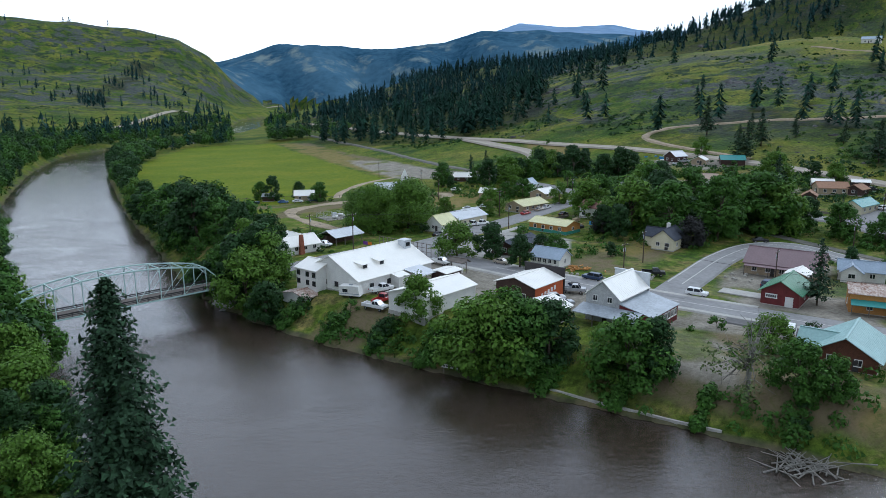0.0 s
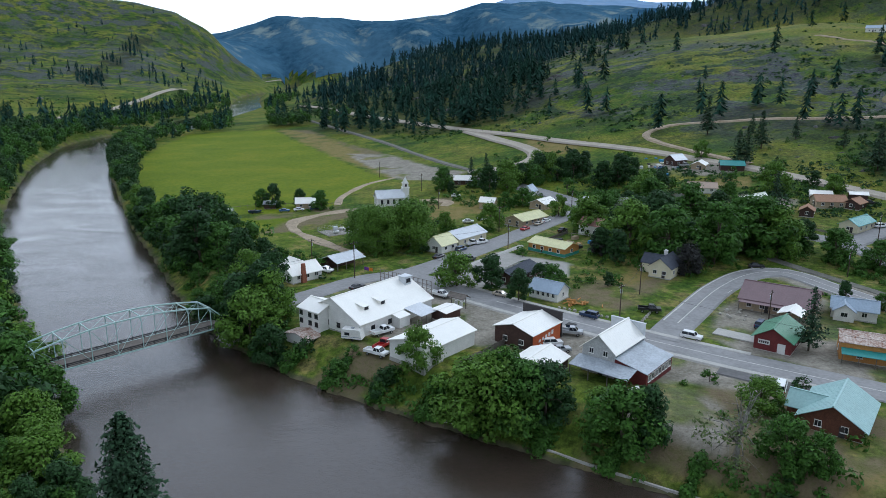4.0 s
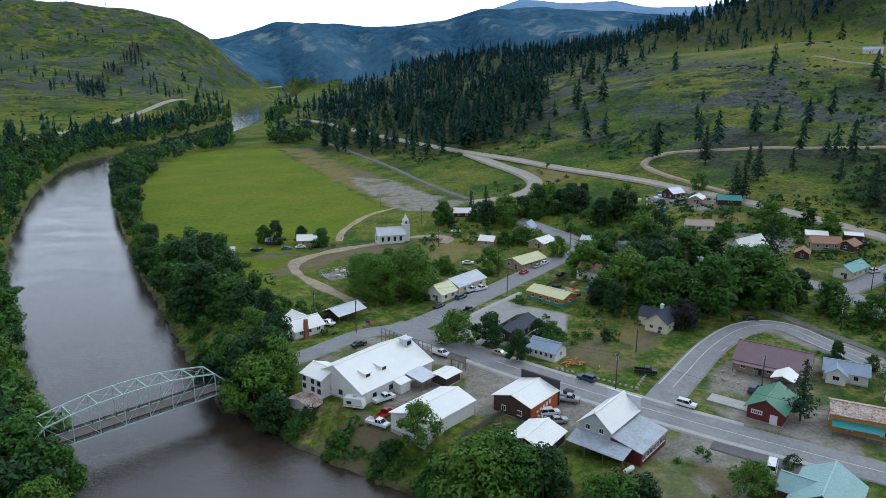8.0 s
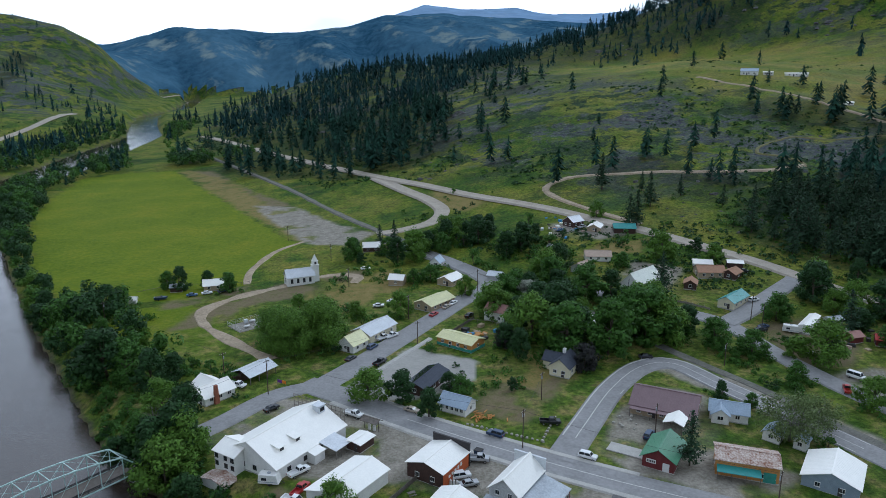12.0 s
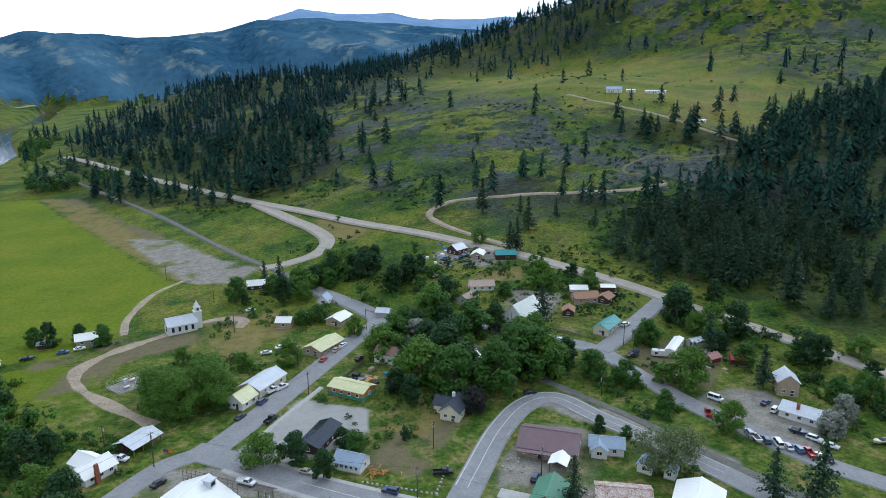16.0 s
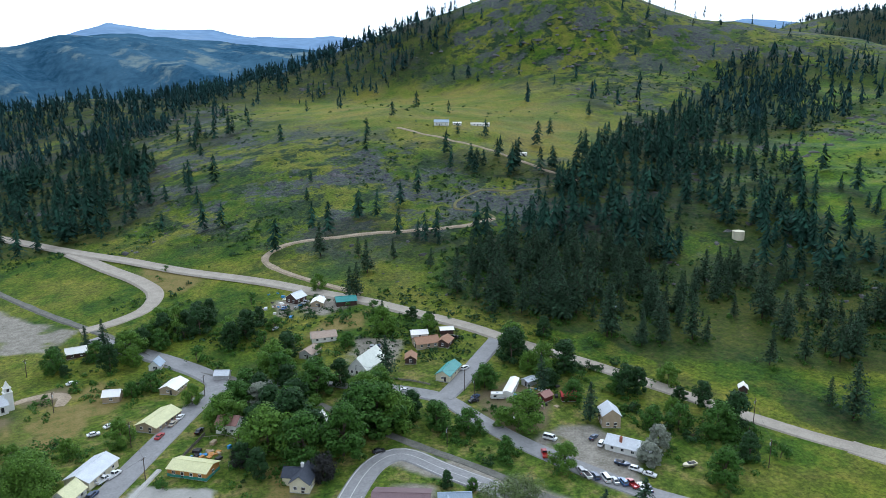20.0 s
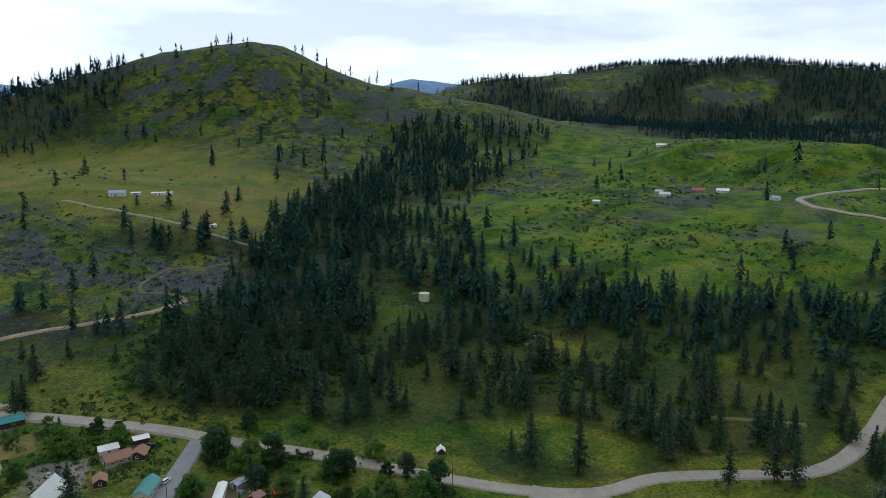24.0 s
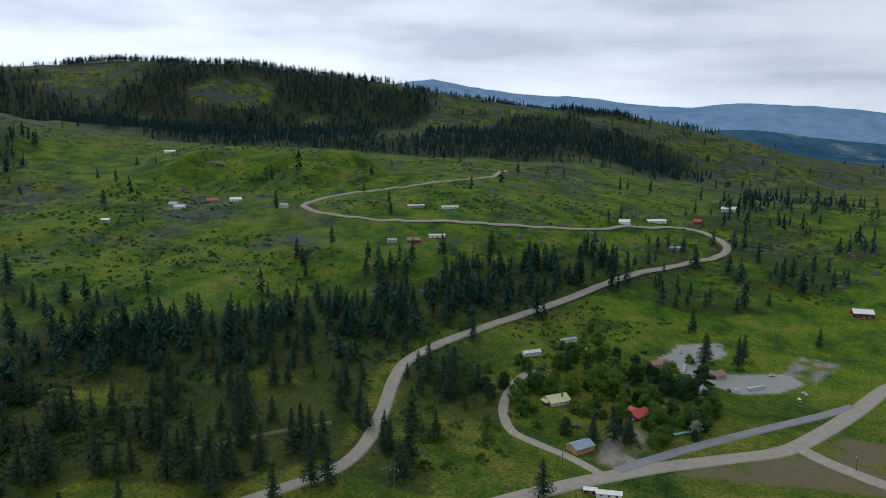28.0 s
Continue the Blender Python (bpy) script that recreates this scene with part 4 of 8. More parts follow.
RNG = np.random.default_rng(5)
for kinds, natural, spots in (
    (BROAD, 10, ((5, 121, 13), (9, 118, 15), (15, 117, 13), (19, 118, 11), (12, 122, 12), (-5, 135.5, 9.5), (31, 109, 12), (35, 109, 10), (28, 112, 9), (57, 116, 7), (54, 99, 9), (58, 97, 7))),
    (BROAD, 10, ((4, 190, 8.5), (13, 187, 8.5), (20, 177, 7.5), (31, 189, 6), (28, 194, 5), (52, 223, 8), (54, 263, 8), (72, 270, 10), (82, 255, 11), (63, 266, 10), (1, 363, 7), (18, 355, 8), (30, 354, 9), (39, 354, 9),
                 (48, 360, 8), (4, 342, 5), (35, 304, 7), (27, 303, 6), (106, 266, 10), (117, 252, 10), (108, 245, 11), (80, 228, 10), (88, 221, 10), (72, 230, 9), (120, 227, 9))),
    (BROAD, 10, ((127, 222, 6), (190, 254, 11), (146, 203, 6), (107, 178, 5), (113, 172, 4), (47, 191, 3.5), (184, 205, 8), (183, 220, 7), (137, 374, 8), (194, 261, 10), (72, 361, 9), (78, 341, 8),
                 (86, 299, 8), (86, 287, 9), (62, 369, 8), (53, 367, 7), (165, 294, 8), (-14, 126, 6), (-66, 318, 7), (-58, 322, 5), (-84, 320, 7))),
    (BROAD, 10, ((407, -238, 11), (435, -182, 8), (400, -190, 9), (398, -157, 8), (445, -194, 9), (489, -161, 9), (486, -147, 10), (474, -135, 8), (362, -200, 7), (386, -236, 7), (369, -187, 7), (390, -284, 7), (383, -158, 7), (480, -172, 8), (437, -190, 8))),
    (BROAD, 9.5, ((0, 349, 10), (22, 336, 11), (32, 348, 11), (50, 369, 11), (58, 375, 9), (66, 356, 12), (76, 376, 8), (60, 264, 11), (69, 278, 9), (63, 229, 14), (73, 235, 15), (72, 217, 14), (85, 213, 16), (98, 228, 15),
                  (102, 222, 16), (108, 220, 13), (114, 224, 9), (94, 263, 13), (95, 305, 10), (85, 292, 12), (75, 329, 11), (-22, 276, 6), (-16, 271, 5), (1, 262, 6))),
    (BROAD, 9.5, ((-78, 316, 9), (-55, 310, 7), (-71, 215, 11), (-61, 206, 11), (-77, 216, 14), (-45, 178, 11), (-54, 188, 9), (-50, 169, 9), (-43, 163, 8), (-57, 176, 8), (135, 185, 6), (158, 232, 9), (183, 247, 13), (192, 236, 10),
                  (198, 227, 12), (153, 197, 12), (205, 168, 9), (215, 158, 11), (228, 176, 9), (225, 158, 12), (148, 168, 8), (189, 135, 11), (206, 199, 11), (212, 196, 10), (231, 197, 8), (161, 235, 7))),
    (BROAD, 9.5, ((123, 213, 9), (132, 205, 8), (100, 232, 13), (109, 228, 12), (71, 253, 11), (76, 242, 13), (61, 241, 10), (54, 255, 11), (47, 281, 7), (168, 298, 7), (145, 306, 11), (69, 373, 9), (50, 361, 11), (85, 336, 12),
                  (84, 279, 12), (-97, 144, 11), (-81, 122, 12), (-86, 118, 10), (-76, 124, 9), (-150, 226, 14), (-122, 176, 13), (-112, 160, 11), (-135, 200, 13), (-88, 130, 10), (-70, 108, 9), (-62, 98, 8), (-55, 90, 8))),
    (BROAD, 9.0, ((431, -112, 10), (438, -133, 14), (430, -140, 14), (426, -98, 10), (436, -92, 9), (415, -160, 11), (435, -178, 12), (426, -190, 12), (449, -209, 12), (401, -194, 11), (393, -198, 13), (402, -232, 15), (404, -241, 13),
                  (375, -150, 12), (384, -178, 11), (370, -221, 11), (482, -125, 11), (460, -88, 8), (450, -160, 11), (374, -95, 8), (425, -77, 9), (456, -188, 12), (444, -146, 12), (452, -132, 11), (355, -184, 10), (466, -112, 9))),
    (BROAD, 9.0, ((-53, 160, 12), (-48, 155, 13), (-57, 165, 10), (-46, 159, 11), (-46, 149, 9), (-43, 166, 10), (-41, 146, 8), (-38, 147, 6), (-61, 172, 7), (-40, 151, 7), (-50, 164, 12), (-45, 167, 11))),
    (PINE, 12, ((367, -109, 10), (422, -263, 15), (422, -273, 12), (491, -229, 16), (489, -254, 15), (362, -260, 8), (380, 19, 10), (323, 44, 14), (322, 36, 14), (383, 161, 14), (328, 82, 10), (428, 35, 13), (363, -128, 11), (308, 60, 12))),
    (WILLOW, 15, ((-22, 230, 15), (-12, 237, 16), (-27, 241, 13))),
    (PURPLE, 9, ((73, 202, 9), (52, 224, 7))),
    (BARE, 11, ((47, 101, 12), (-46, 170, 9), (-53, 178, 8))),
    (FEATHERY, 12, ((113, 154, 11), (122, 157, 9))),
    (PALE, 8, ((176, 156, 7), (187, 161, 8), (376, -173, 7), (70, 264, 9))),
    (PINE, 12, ((81, 145.5, 9), (134, 133, 10), (146, 130, 11), (126, 262, 12), (159, 202, 9), (179, 189, 10), (15, 371, 8), (23, 369, 9), (148, 354, 11), (152, 353, 12), (147, 311, 9), (179, 219, 10), (421, -257, 14), (430, -278, 11),
                (503, -236, 13), (507, -268, 13), (368, -130, 11), (366, -121, 13), (364, -108, 9), (308, -68, 12), (533, -345, 11), (564, -251, 13))),
):
    grow = 1.0 if spots[0] == (5, 121, 13) else 1.65 if kinds is PINE else 1.0 if kinds in (WILLOW, PURPLE) else 1.18
    for x, y, h in spots:
        plant(kinds, x, y, h * grow, natural, RNG)

# the tall pine on the near bank
tall = thing("tall_pine", "tall dense ponderosa pine on the river bank", "tree", -32.5, 64.5)
for nm, me in zip(("trunk", "crown"), conifer(77, 30.5, 6.8, M_NEEDLE, 64, 26, 14, 0.5, 0.08, 0.55)):
    part(nm, me, tall)

# belts along both banks of the river
def belt(count, span, side, reach, heights, seed, kinds=BROAD, natural=10, near=1.5):
    rng = np.random.default_rng(seed)
    ids = [k for k in range(1, len(RIV) - 1) if span[0] < RIV[k][1] < span[1] and RIV[k][0] < 75]
    out = []
    for _ in range(count):
        k = ids[int(rng.integers(len(ids)))]
        t = Vector((RIV[k + 1][0] - RIV[k - 1][0], RIV[k + 1][1] - RIV[k - 1][1])).normalized()
        d = RIV[k][2] + near + rng.uniform(0, 1) ** 1.4 * reach
        out.append((RIV[k][0] - side * t.y * d, RIV[k][1] + side * t.x * d, rng.uniform(*heights)))
    return out


def free(x, y):
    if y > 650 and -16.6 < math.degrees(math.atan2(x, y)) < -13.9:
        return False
    return bool(clear_of_roads(np.array([x]), np.array([y]), 1.0)[0]) and not bool(inside(HAYFIELD, np.array([x]), np.array([y]))[0])


# side 1 is the town's bank (left of the stream), side -1 the other
RNG = np.random.default_rng(8)
BEHIND = []
for spots, kinds, natural in (
    (belt(70, (180, 640), 1, 26, (6, 12), 101), BROAD, 10), (belt(40, (120, 640), -1, 45, (7, 13), 102), BROAD, 10), (belt(16, (200, 640), -1, 60, (9, 15), 103), PINE, 12),
    (belt(46, (95, 180), 1, 7, (2.0, 4.5), 104), BUSH, 3.2), (belt(34, (84, 150), -1, 14, (3, 8), 105), BROAD, 10), (belt(22, (60, 110), 1, 6, (1.5, 3), 106), BUSH, 3.2),
    (belt(30, (165, 320), 1, 40, (2, 4), 107), BUSH, 3.2),
):
    for x, y, h in spots:
        if kinds is BROAD and y > 330:
            BEHIND.append((x, y, h * 1.15))
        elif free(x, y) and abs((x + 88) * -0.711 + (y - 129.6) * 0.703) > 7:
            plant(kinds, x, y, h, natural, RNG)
# the thick groves behind the first trees on both banks, joined
def grove(name, spots, label, seed, material):
    rg = np.random.default_rng(seed)
    c, nm, sz = [], [], []
    for x, y, h in spots:
        z = ground_z(x, y)
        m = 420 if y < 640 else 130
        grow = 1.0 if y < 640 else 1.45
        d = rnd_dirs(m, rg)
        lobes = rnd_dirs(9, rg) * np.array([0.24, 0.24, 0.26]) * h
        lobes[:, 2] += h * 0.58
        k = rg.integers(0, 9, m)
        p = lobes[k] + d * h * 0.19 * rg.uniform(0.6, 1.0, (m, 1))
        c.append(p + np.array([x, y, z]))
        nm.append(d * 0.9 + rnd_dirs(m, rg) * 0.35 + np.array([0, 0, 0.5]))
        sz.append(rg.uniform(0.6, 1.3, m) * h * 0.05 * grow)
    c, nm, sz = np.concatenate(c), np.concatenate(nm), np.concatenate(sz)
    nm /= np.linalg.norm(nm, axis=1, keepdims=True)
    return tagged(new(name, leaf_mesh(name, c, nm, sz, material, rg)), label, "woods", kind="stuff")


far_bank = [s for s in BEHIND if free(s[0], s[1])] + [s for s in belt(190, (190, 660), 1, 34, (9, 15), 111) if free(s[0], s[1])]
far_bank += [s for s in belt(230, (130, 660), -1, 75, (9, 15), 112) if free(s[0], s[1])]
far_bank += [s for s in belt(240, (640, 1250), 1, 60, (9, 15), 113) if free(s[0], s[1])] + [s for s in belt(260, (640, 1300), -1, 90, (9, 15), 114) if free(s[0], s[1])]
gr = np.random.default_rng(117)
for cx, cy, sx, sy, n in ((-170, 772, 34, 14, 60), (-280, 770, 20, 40, 40), (-395, 640, 55, 80, 130), (-300, 560, 16, 50, 40), (-420, 900, 40, 90, 60)):
    for _ in range(n):
        x, y = cx + gr.normal() * sx, cy + gr.normal() * sy
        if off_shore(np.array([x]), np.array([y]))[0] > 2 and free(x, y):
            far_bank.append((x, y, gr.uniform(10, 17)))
grove("riverside_grove", far_bank[::2], "thick green broadleaf groves along both river banks", 115, M_LEAF)
grove("shaded_grove", far_bank[1::2], "thick dark green broadleaf groves along both river banks", 116, M_LEAF_DARK)
# trees and bushes among the houses
YARDS = ((60, 272), (100, 287), (118, 262), (124, 236), (116, 214), (95, 222), (78, 236))
rng = np.random.default_rng(12)
made = 0
while made < 14:
    x, y = rng.uniform(55, 130), rng.uniform(205, 295)
    if inside(YARDS, np.array([x]), np.array([y]))[0] and free(x, y):
        plant(BROAD, x, y, rng.uniform(6, 12), 10, rng)
        made += 1
for cx, cy, sx, sy, n, hmax in ((130, 200, 14, 22, 22, 4), (205, 225, 10, 30, 26, 6), (90, 330, 30, 25, 34, 8), (40, 215, 10, 14, 10, 3), (-5, 260, 12, 14, 12, 4), (20, 320, 18, 18, 16, 5), (150, 320, 25, 18, 12, 4), (-95, 262, 8, 40, 22, 5), (-60, 215, 12, 8, 12, 4),
                                (70, 115, 12, 8, 8, 3), (215, 170, 8, 25, 16, 5), (60, 440, 18, 30, 14, 4), (440, -170, 40, 40, 18, 5), (370, -40, 20, 30, 22, 6), (420, -50, 25, 20, 16, 6)):
    for _ in range(n):
        x, y = cx + rng.normal() * sx, cy + rng.normal() * sy
        if free(x, y):
            plant(BUSH, x, y, rng.uniform(1.2, hmax), 3.2, rng)

# ---- conifer woods on the hills ----
rng = np.random.default_rng(21)
cand = []
for (r0, r1, per_ha) in ((180, 700, 95.0), (700, 1500, 60.0), (1500, 3000, 52.0)):
    area = math.pi * (r1**2 - r0**2) * 172 / 360
    n = int(area / 1e4 * per_ha)
    r = np.sqrt(rng.uniform(r0**2, r1**2, n))
    a = np.radians(rng.uniform(-40, 132, n))
    x, y = r * np.sin(a), r * np.cos(a)
    keep = rng.uniform(0, 1, n) < wood_density(x, y)
    cand.append(np.stack([x[keep], y[keep], np.full(keep.sum(), r1)], 1))
cand = np.concatenate(cand)
cand = cand[clear_of_roads(cand[:, 0], cand[:, 1], 3.0)]
shore = off_shore(cand[:, 0], cand[:, 1])
cand = cand[(shore > 20) & ~inside(HAYFIELD, cand[:, 0], cand[:, 1])]
# groves across the river and upstream; a clearing is kept below the water tank
for x0, y0, sx, sy, n in ((-400, 650, 60, 100, 90), (-255, 860, 25, 80, 40), (-390, 950, 30, 130, 120), (-330, 1330, 70, 60, 60), (-600, 1500, 120, 60, 40)):
    g = np.stack([x0 + rng.normal(size=n) * sx, y0 + rng.normal(size=n) * sy, np.full(n, 1500.0)], 1)
    cand = np.concatenate([cand, g[(off_shore(g[:, 0], g[:, 1]) > 3) & ~inside(HAYFIELD, g[:, 0], g[:, 1])]])
along = np.clip((411.5 - cand[:, 0]) * 0.808 + (300.5 - cand[:, 1]) * 0.59, -8, 42)
cand = cand[np.hypot(cand[:, 0] - 411.5 + along * 0.808, cand[:, 1] - 300.5 + along * 0.59) > 9]
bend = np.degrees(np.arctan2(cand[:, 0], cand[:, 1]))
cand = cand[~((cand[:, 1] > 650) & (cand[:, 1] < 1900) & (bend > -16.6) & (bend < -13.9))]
far_az = np.degrees(np.arctan2(cand[:, 0], cand[:, 1]))
cand = cand[~((np.hypot(cand[:, 0], cand[:, 1]) > 1950) & (far_az > -20) & (far_az < 44))]
dist = np.hypot(cand[:, 0], cand[:, 1])
order = np.argsort(dist)
cand, dist = cand[order], dist[order]
zs = height(cand[:, 0], cand[:, 1])
tall_by = np.clip(rng.normal(21, 5, len(cand)), 6, 29) * np.where(rng.uniform(0, 1, len(cand)) < 0.15, 0.55, 1.0)
tall_by = np.where(dist > 1500, tall_by * 0.85, tall_by * 0.92)
NEAR_PINES = 280
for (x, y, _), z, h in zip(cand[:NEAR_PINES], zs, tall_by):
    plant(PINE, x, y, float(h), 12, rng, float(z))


def far_woods(name, pts, z, hs, label, tiers, arms, seed, material):
    """Many conifers as one mesh: whorls of ragged, drooping boughs with gaps, each bough one triangle from the trunk outward."""
    n = len(pts)
    rg = np.random.default_rng(seed)
    wide = hs * rg.uniform(0.21, 0.31, n)
    full = rg.uniform(0.35, 0.7, n)
    lean = rg.normal(size=(n, 2)) * 0.02
    tris = []
    for k in range(tiers):
        u = (k + 0.5) / tiers
        rad = wide * (1 - u) ** full * min(1.0, 0.6 + 1.6 * u) + 0.15
        a = rg.uniform(0, 6.28, (n, 1)) + np.arange(arms)[None] * 6.283 / arms + rg.normal(size=(n, arms)) * 0.35
        reach = rad[:, None] * rg.uniform(0.35, 1.3, (n, arms))
        half = rg.uniform(0.35, 0.75, (n, arms)) * (2.6 / arms + 0.12)
        lo = z[:, None] + hs[:, None] * (0.1 + 0.88 * (u + rg.uniform(-0.5, 0.5, (n, arms)) / tiers))
        cx = pts[:, 0:1] + lean[:, 0:1] * hs[:, None] * u
        cy = pts[:, 1:2] + lean[:, 1:2] * hs[:, None] * u
        up = hs[:, None] * 0.88 / tiers * rg.uniform(0.9, 1.8, (n, arms))
        apex = np.stack([cx + 0 * a, cy + 0 * a, lo + up], 2)
        left_ = np.stack([cx + reach * np.cos(a - half), cy + reach * np.sin(a - half), lo - 0.12 * reach], 2)
        right_ = np.stack([cx + reach * np.cos(a + half), cy + reach * np.sin(a + half), lo - 0.18 * reach], 2)
        tris.append(np.stack([left_, right_, apex], 2).reshape(-1, 3))
    v = np.concatenate(tris)
    ob = new(name, mesh_from(name, v, np.arange(len(v)).reshape(-1, 3), material))
    return tagged(ob, label, "woods", kind="stuff")


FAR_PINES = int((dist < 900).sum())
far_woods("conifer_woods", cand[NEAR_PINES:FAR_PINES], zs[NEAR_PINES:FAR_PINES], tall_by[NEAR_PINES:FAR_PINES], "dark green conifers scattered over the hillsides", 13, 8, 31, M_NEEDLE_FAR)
# trees past 900 m use the needle colour tinted for haze
far_woods("distant_conifer_woods", cand[FAR_PINES:], zs[FAR_PINES:], tall_by[FAR_PINES:], "dark blue-green conifers covering the distant hills", 5, 5, 32, M_NEEDLE_HAZE)

# grey rock outcrops on the slopes
n = 13000
r, a = np.sqrt(rng.uniform(190.0**2, 1300.0**2, n)), np.radians(rng.uniform(-40, 132, n))
ox, oy = r * np.sin(a), r * np.cos(a)
oz = height(ox, oy)
keep = (oz > 12) & (fbm(ox, oy, 70, 4, 91) > 0.1) & clear_of_roads(ox, oy, 4.0) & ~inside(LEA, ox, oy) & (off_shore(ox, oy) > 20)
ox, oy, oz = ox[keep], oy[keep], oz[keep]
n, sides = len(ox), 7
size = rng.uniform(0.3, 1.0, n) ** 2 * 3.0 * np.clip(r[keep] / 600, 0.4, 1.4)
spin = rng.uniform(0, 6.28, n)
rows = []
for q, zz in ((1.5, -0.5), (1.1, 0.1), (0.6, 0.4), (0.08, 0.46)):
    aa = np.arange(sides)[None] * 6.283 / sides + rng.normal(size=(n, sides)) * 0.2
    rr = size[:, None] * q * rng.uniform(0.6, 1.25, (n, sides))
    lx, ly = rr * np.cos(aa) * 1.5, rr * np.sin(aa) * 0.8
    rows.append(np.stack([ox[:, None] + lx * np.cos(spin)[:, None] - ly * np.sin(spin)[:, None], oy[:, None] + lx * np.sin(spin)[:, None] + ly * np.cos(spin)[:, None],
                          oz[:, None] + size[:, None] * (zz + rng.uniform(-0.12, 0.12, (n, sides)))], 2))
v = np.stack(rows, 1).reshape(-1, 3)
i = (np.arange(n) * 4 * sides)[:, None, None] + (np.arange(3) * sides)[None, :, None]
j, j1 = np.arange(sides)[None, None], (np.arange(sides)[None, None] + 1) % sides
f = np.stack([i + j, i + j1, i + sides + j1, i + sides + j], 3).reshape(-1, 4)
tagged(new("rock_outcrops", mesh_from("rock_outcrops", v, f, M_OUTCROP)), "blue-grey weathered rock outcrops on the slopes", "rocks", kind="stuff")

# low brush on the slopes
n = 90000
r = np.where(np.arange(n) < 30000, rng.uniform(170, 480, n), rng.uniform(300, 1400, n))
a = np.radians(rng.uniform(-40, 132, n))
bx, by = r * np.sin(a), r * np.cos(a)
bz = height(bx, by)
keep = (bz > 4) & (fbm(bx, by, 70, 4, 81) > rng.uniform(-0.02, 0.14, n)) & clear_of_roads(bx, by, 2.0) & ~(inside(LEA, bx, by) & (rng.uniform(0, 1, n) < 0.85))
bx, by, bz = bx[keep], by[keep], bz[keep]
m = 8
d = rnd_dirs(len(bx) * m, rng)
d[:, 2] = np.abs(d[:, 2])
size = np.repeat(rng.uniform(0.3, 1.0, len(bx)) ** 2 * np.clip(np.hypot(bx, by) / 200, 1.1, 2.3), m)[:, None]
c = np.repeat(np.stack([bx, by, bz], 1), m, 0) + d * size * np.array([1.2, 1.2, 0.8])
tagged(new("hillside_brush", leaf_mesh("hillside_brush", c, d, size[:, 0] * 0.6, M_LEAF_DARK, rng)), "low dark green brush on the slopes", "brush", kind="stuff")


# ---- buildings ----
def metal(name, base, rough=0.45, vary=0.12, second=None):
    return mat(name, base, rough=rough, metal=0.0, vary=vary, second=second, scale=2.5, spec=0.5)


R_WHITE = metal("white painted metal roof", (0.84, 0.82, 0.755), 0.5, 0.04)
R_PALE = metal("pale grey metal roof", (0.58, 0.6, 0.62))
R_GREY = metal("galvanised grey roof", (0.34, 0.37, 0.4), 0.4, 0.25)
R_BLUE = metal("blue-grey metal roof", (0.3, 0.37, 0.45))
R_PLUM = metal("plum brown metal roof", (0.16, 0.1, 0.105), 0.55)
R_GREEN = metal("green metal roof", (0.08, 0.22, 0.12))
R_TEAL = metal("teal metal roof", (0.05, 0.26, 0.24))
R_TEALGREY = metal("faded teal metal roof", (0.28, 0.43, 0.41))
R_YELLOW = metal("pale yellow metal roof", (0.6, 0.58, 0.3))
R_NAVY = mat("dark slate shingles", (0.055, 0.062, 0.08), rough=0.8, vary=0.25, scale=0.8)
R_PINK = mat("faded red shingles", (0.36, 0.2, 0.17), rough=0.85, vary=0.15, scale=0.8)
R_TAN = mat("tan shingles", (0.4, 0.31, 0.24), rough=0.85, vary=0.15, scale=0.8)
R_ORANGE = mat("orange brown shingles", (0.31, 0.18, 0.11), rough=0.85, vary=0.15, scale=0.8)
R_RED = metal("red metal roof", (0.5, 0.05, 0.05))
R_MINT = metal("pale green metal roof", (0.7, 0.72, 0.63))
R_RUST = metal("rusting white metal roof", (0.33, 0.13, 0.06), 0.7, 0.4, (0.62, 0.55, 0.48))
W_WHITE = mat("white painted boards", (0.72, 0.71, 0.67), rough=0.7, vary=0.1, scale=1.5)
W_CREAM = mat("cream painted boards", (0.66, 0.61, 0.44), rough=0.7, vary=0.1, scale=1.5)
W_GREY = mat("weathered grey boards", (0.42, 0.42, 0.41), rough=0.85, vary=0.25, scale=1.0)
W_BROWN = mat("dark brown boards", (0.07, 0.04, 0.032), rough=0.8, vary=0.25, scale=1.0)
W_ORANGE = mat("orange painted wall", (0.42, 0.1, 0.03), rough=0.7, vary=0.15, scale=1.5)
W_OCHRE = mat("ochre painted boards", (0.45, 0.22, 0.06), rough=0.7, vary=0.15, scale=1.5)
W_TAN = mat("tan boards", (0.38, 0.3, 0.2), rough=0.8, vary=0.15, scale=1.5)
W_RED = mat("maroon boards", (0.14, 0.03, 0.03), rough=0.75, vary=0.2, scale=1.0)
W_BLUE = mat("grey-blue boards", (0.24, 0.29, 0.34), rough=0.75, vary=0.15, scale=1.0)
W_LOG = mat("stained logs", (0.12, 0.05, 0.03), rough=0.75, vary=0.3, scale=0.7)
W_GREEN = mat("green painted boards", (0.06, 0.25, 0.2), rough=0.7, vary=0.15, scale=1.0)
M_TRIM = mat("white trim", (0.7, 0.69, 0.66), rough=0.6, vary=0.06)
M_DARKTRIM = mat("dark trim", (0.05, 0.045, 0.045), rough=0.7, vary=0.15)
M_BRICK = mat("red brick", (0.27, 0.1, 0.06), rough=0.9, vary=0.3, scale=0.4)
M_TIMBER = mat("grey weathered timber", (0.16, 0.14, 0.12), rough=0.9, vary=0.3, scale=0.8)
M_POLE = mat("creosoted pole", (0.075, 0.055, 0.042), rough=0.9, vary=0.3, scale=0.8)
M_GLASS = mat("window glass", (0.02, 0.025, 0.03), rough=0.08, vary=0.2, spec=0.6)
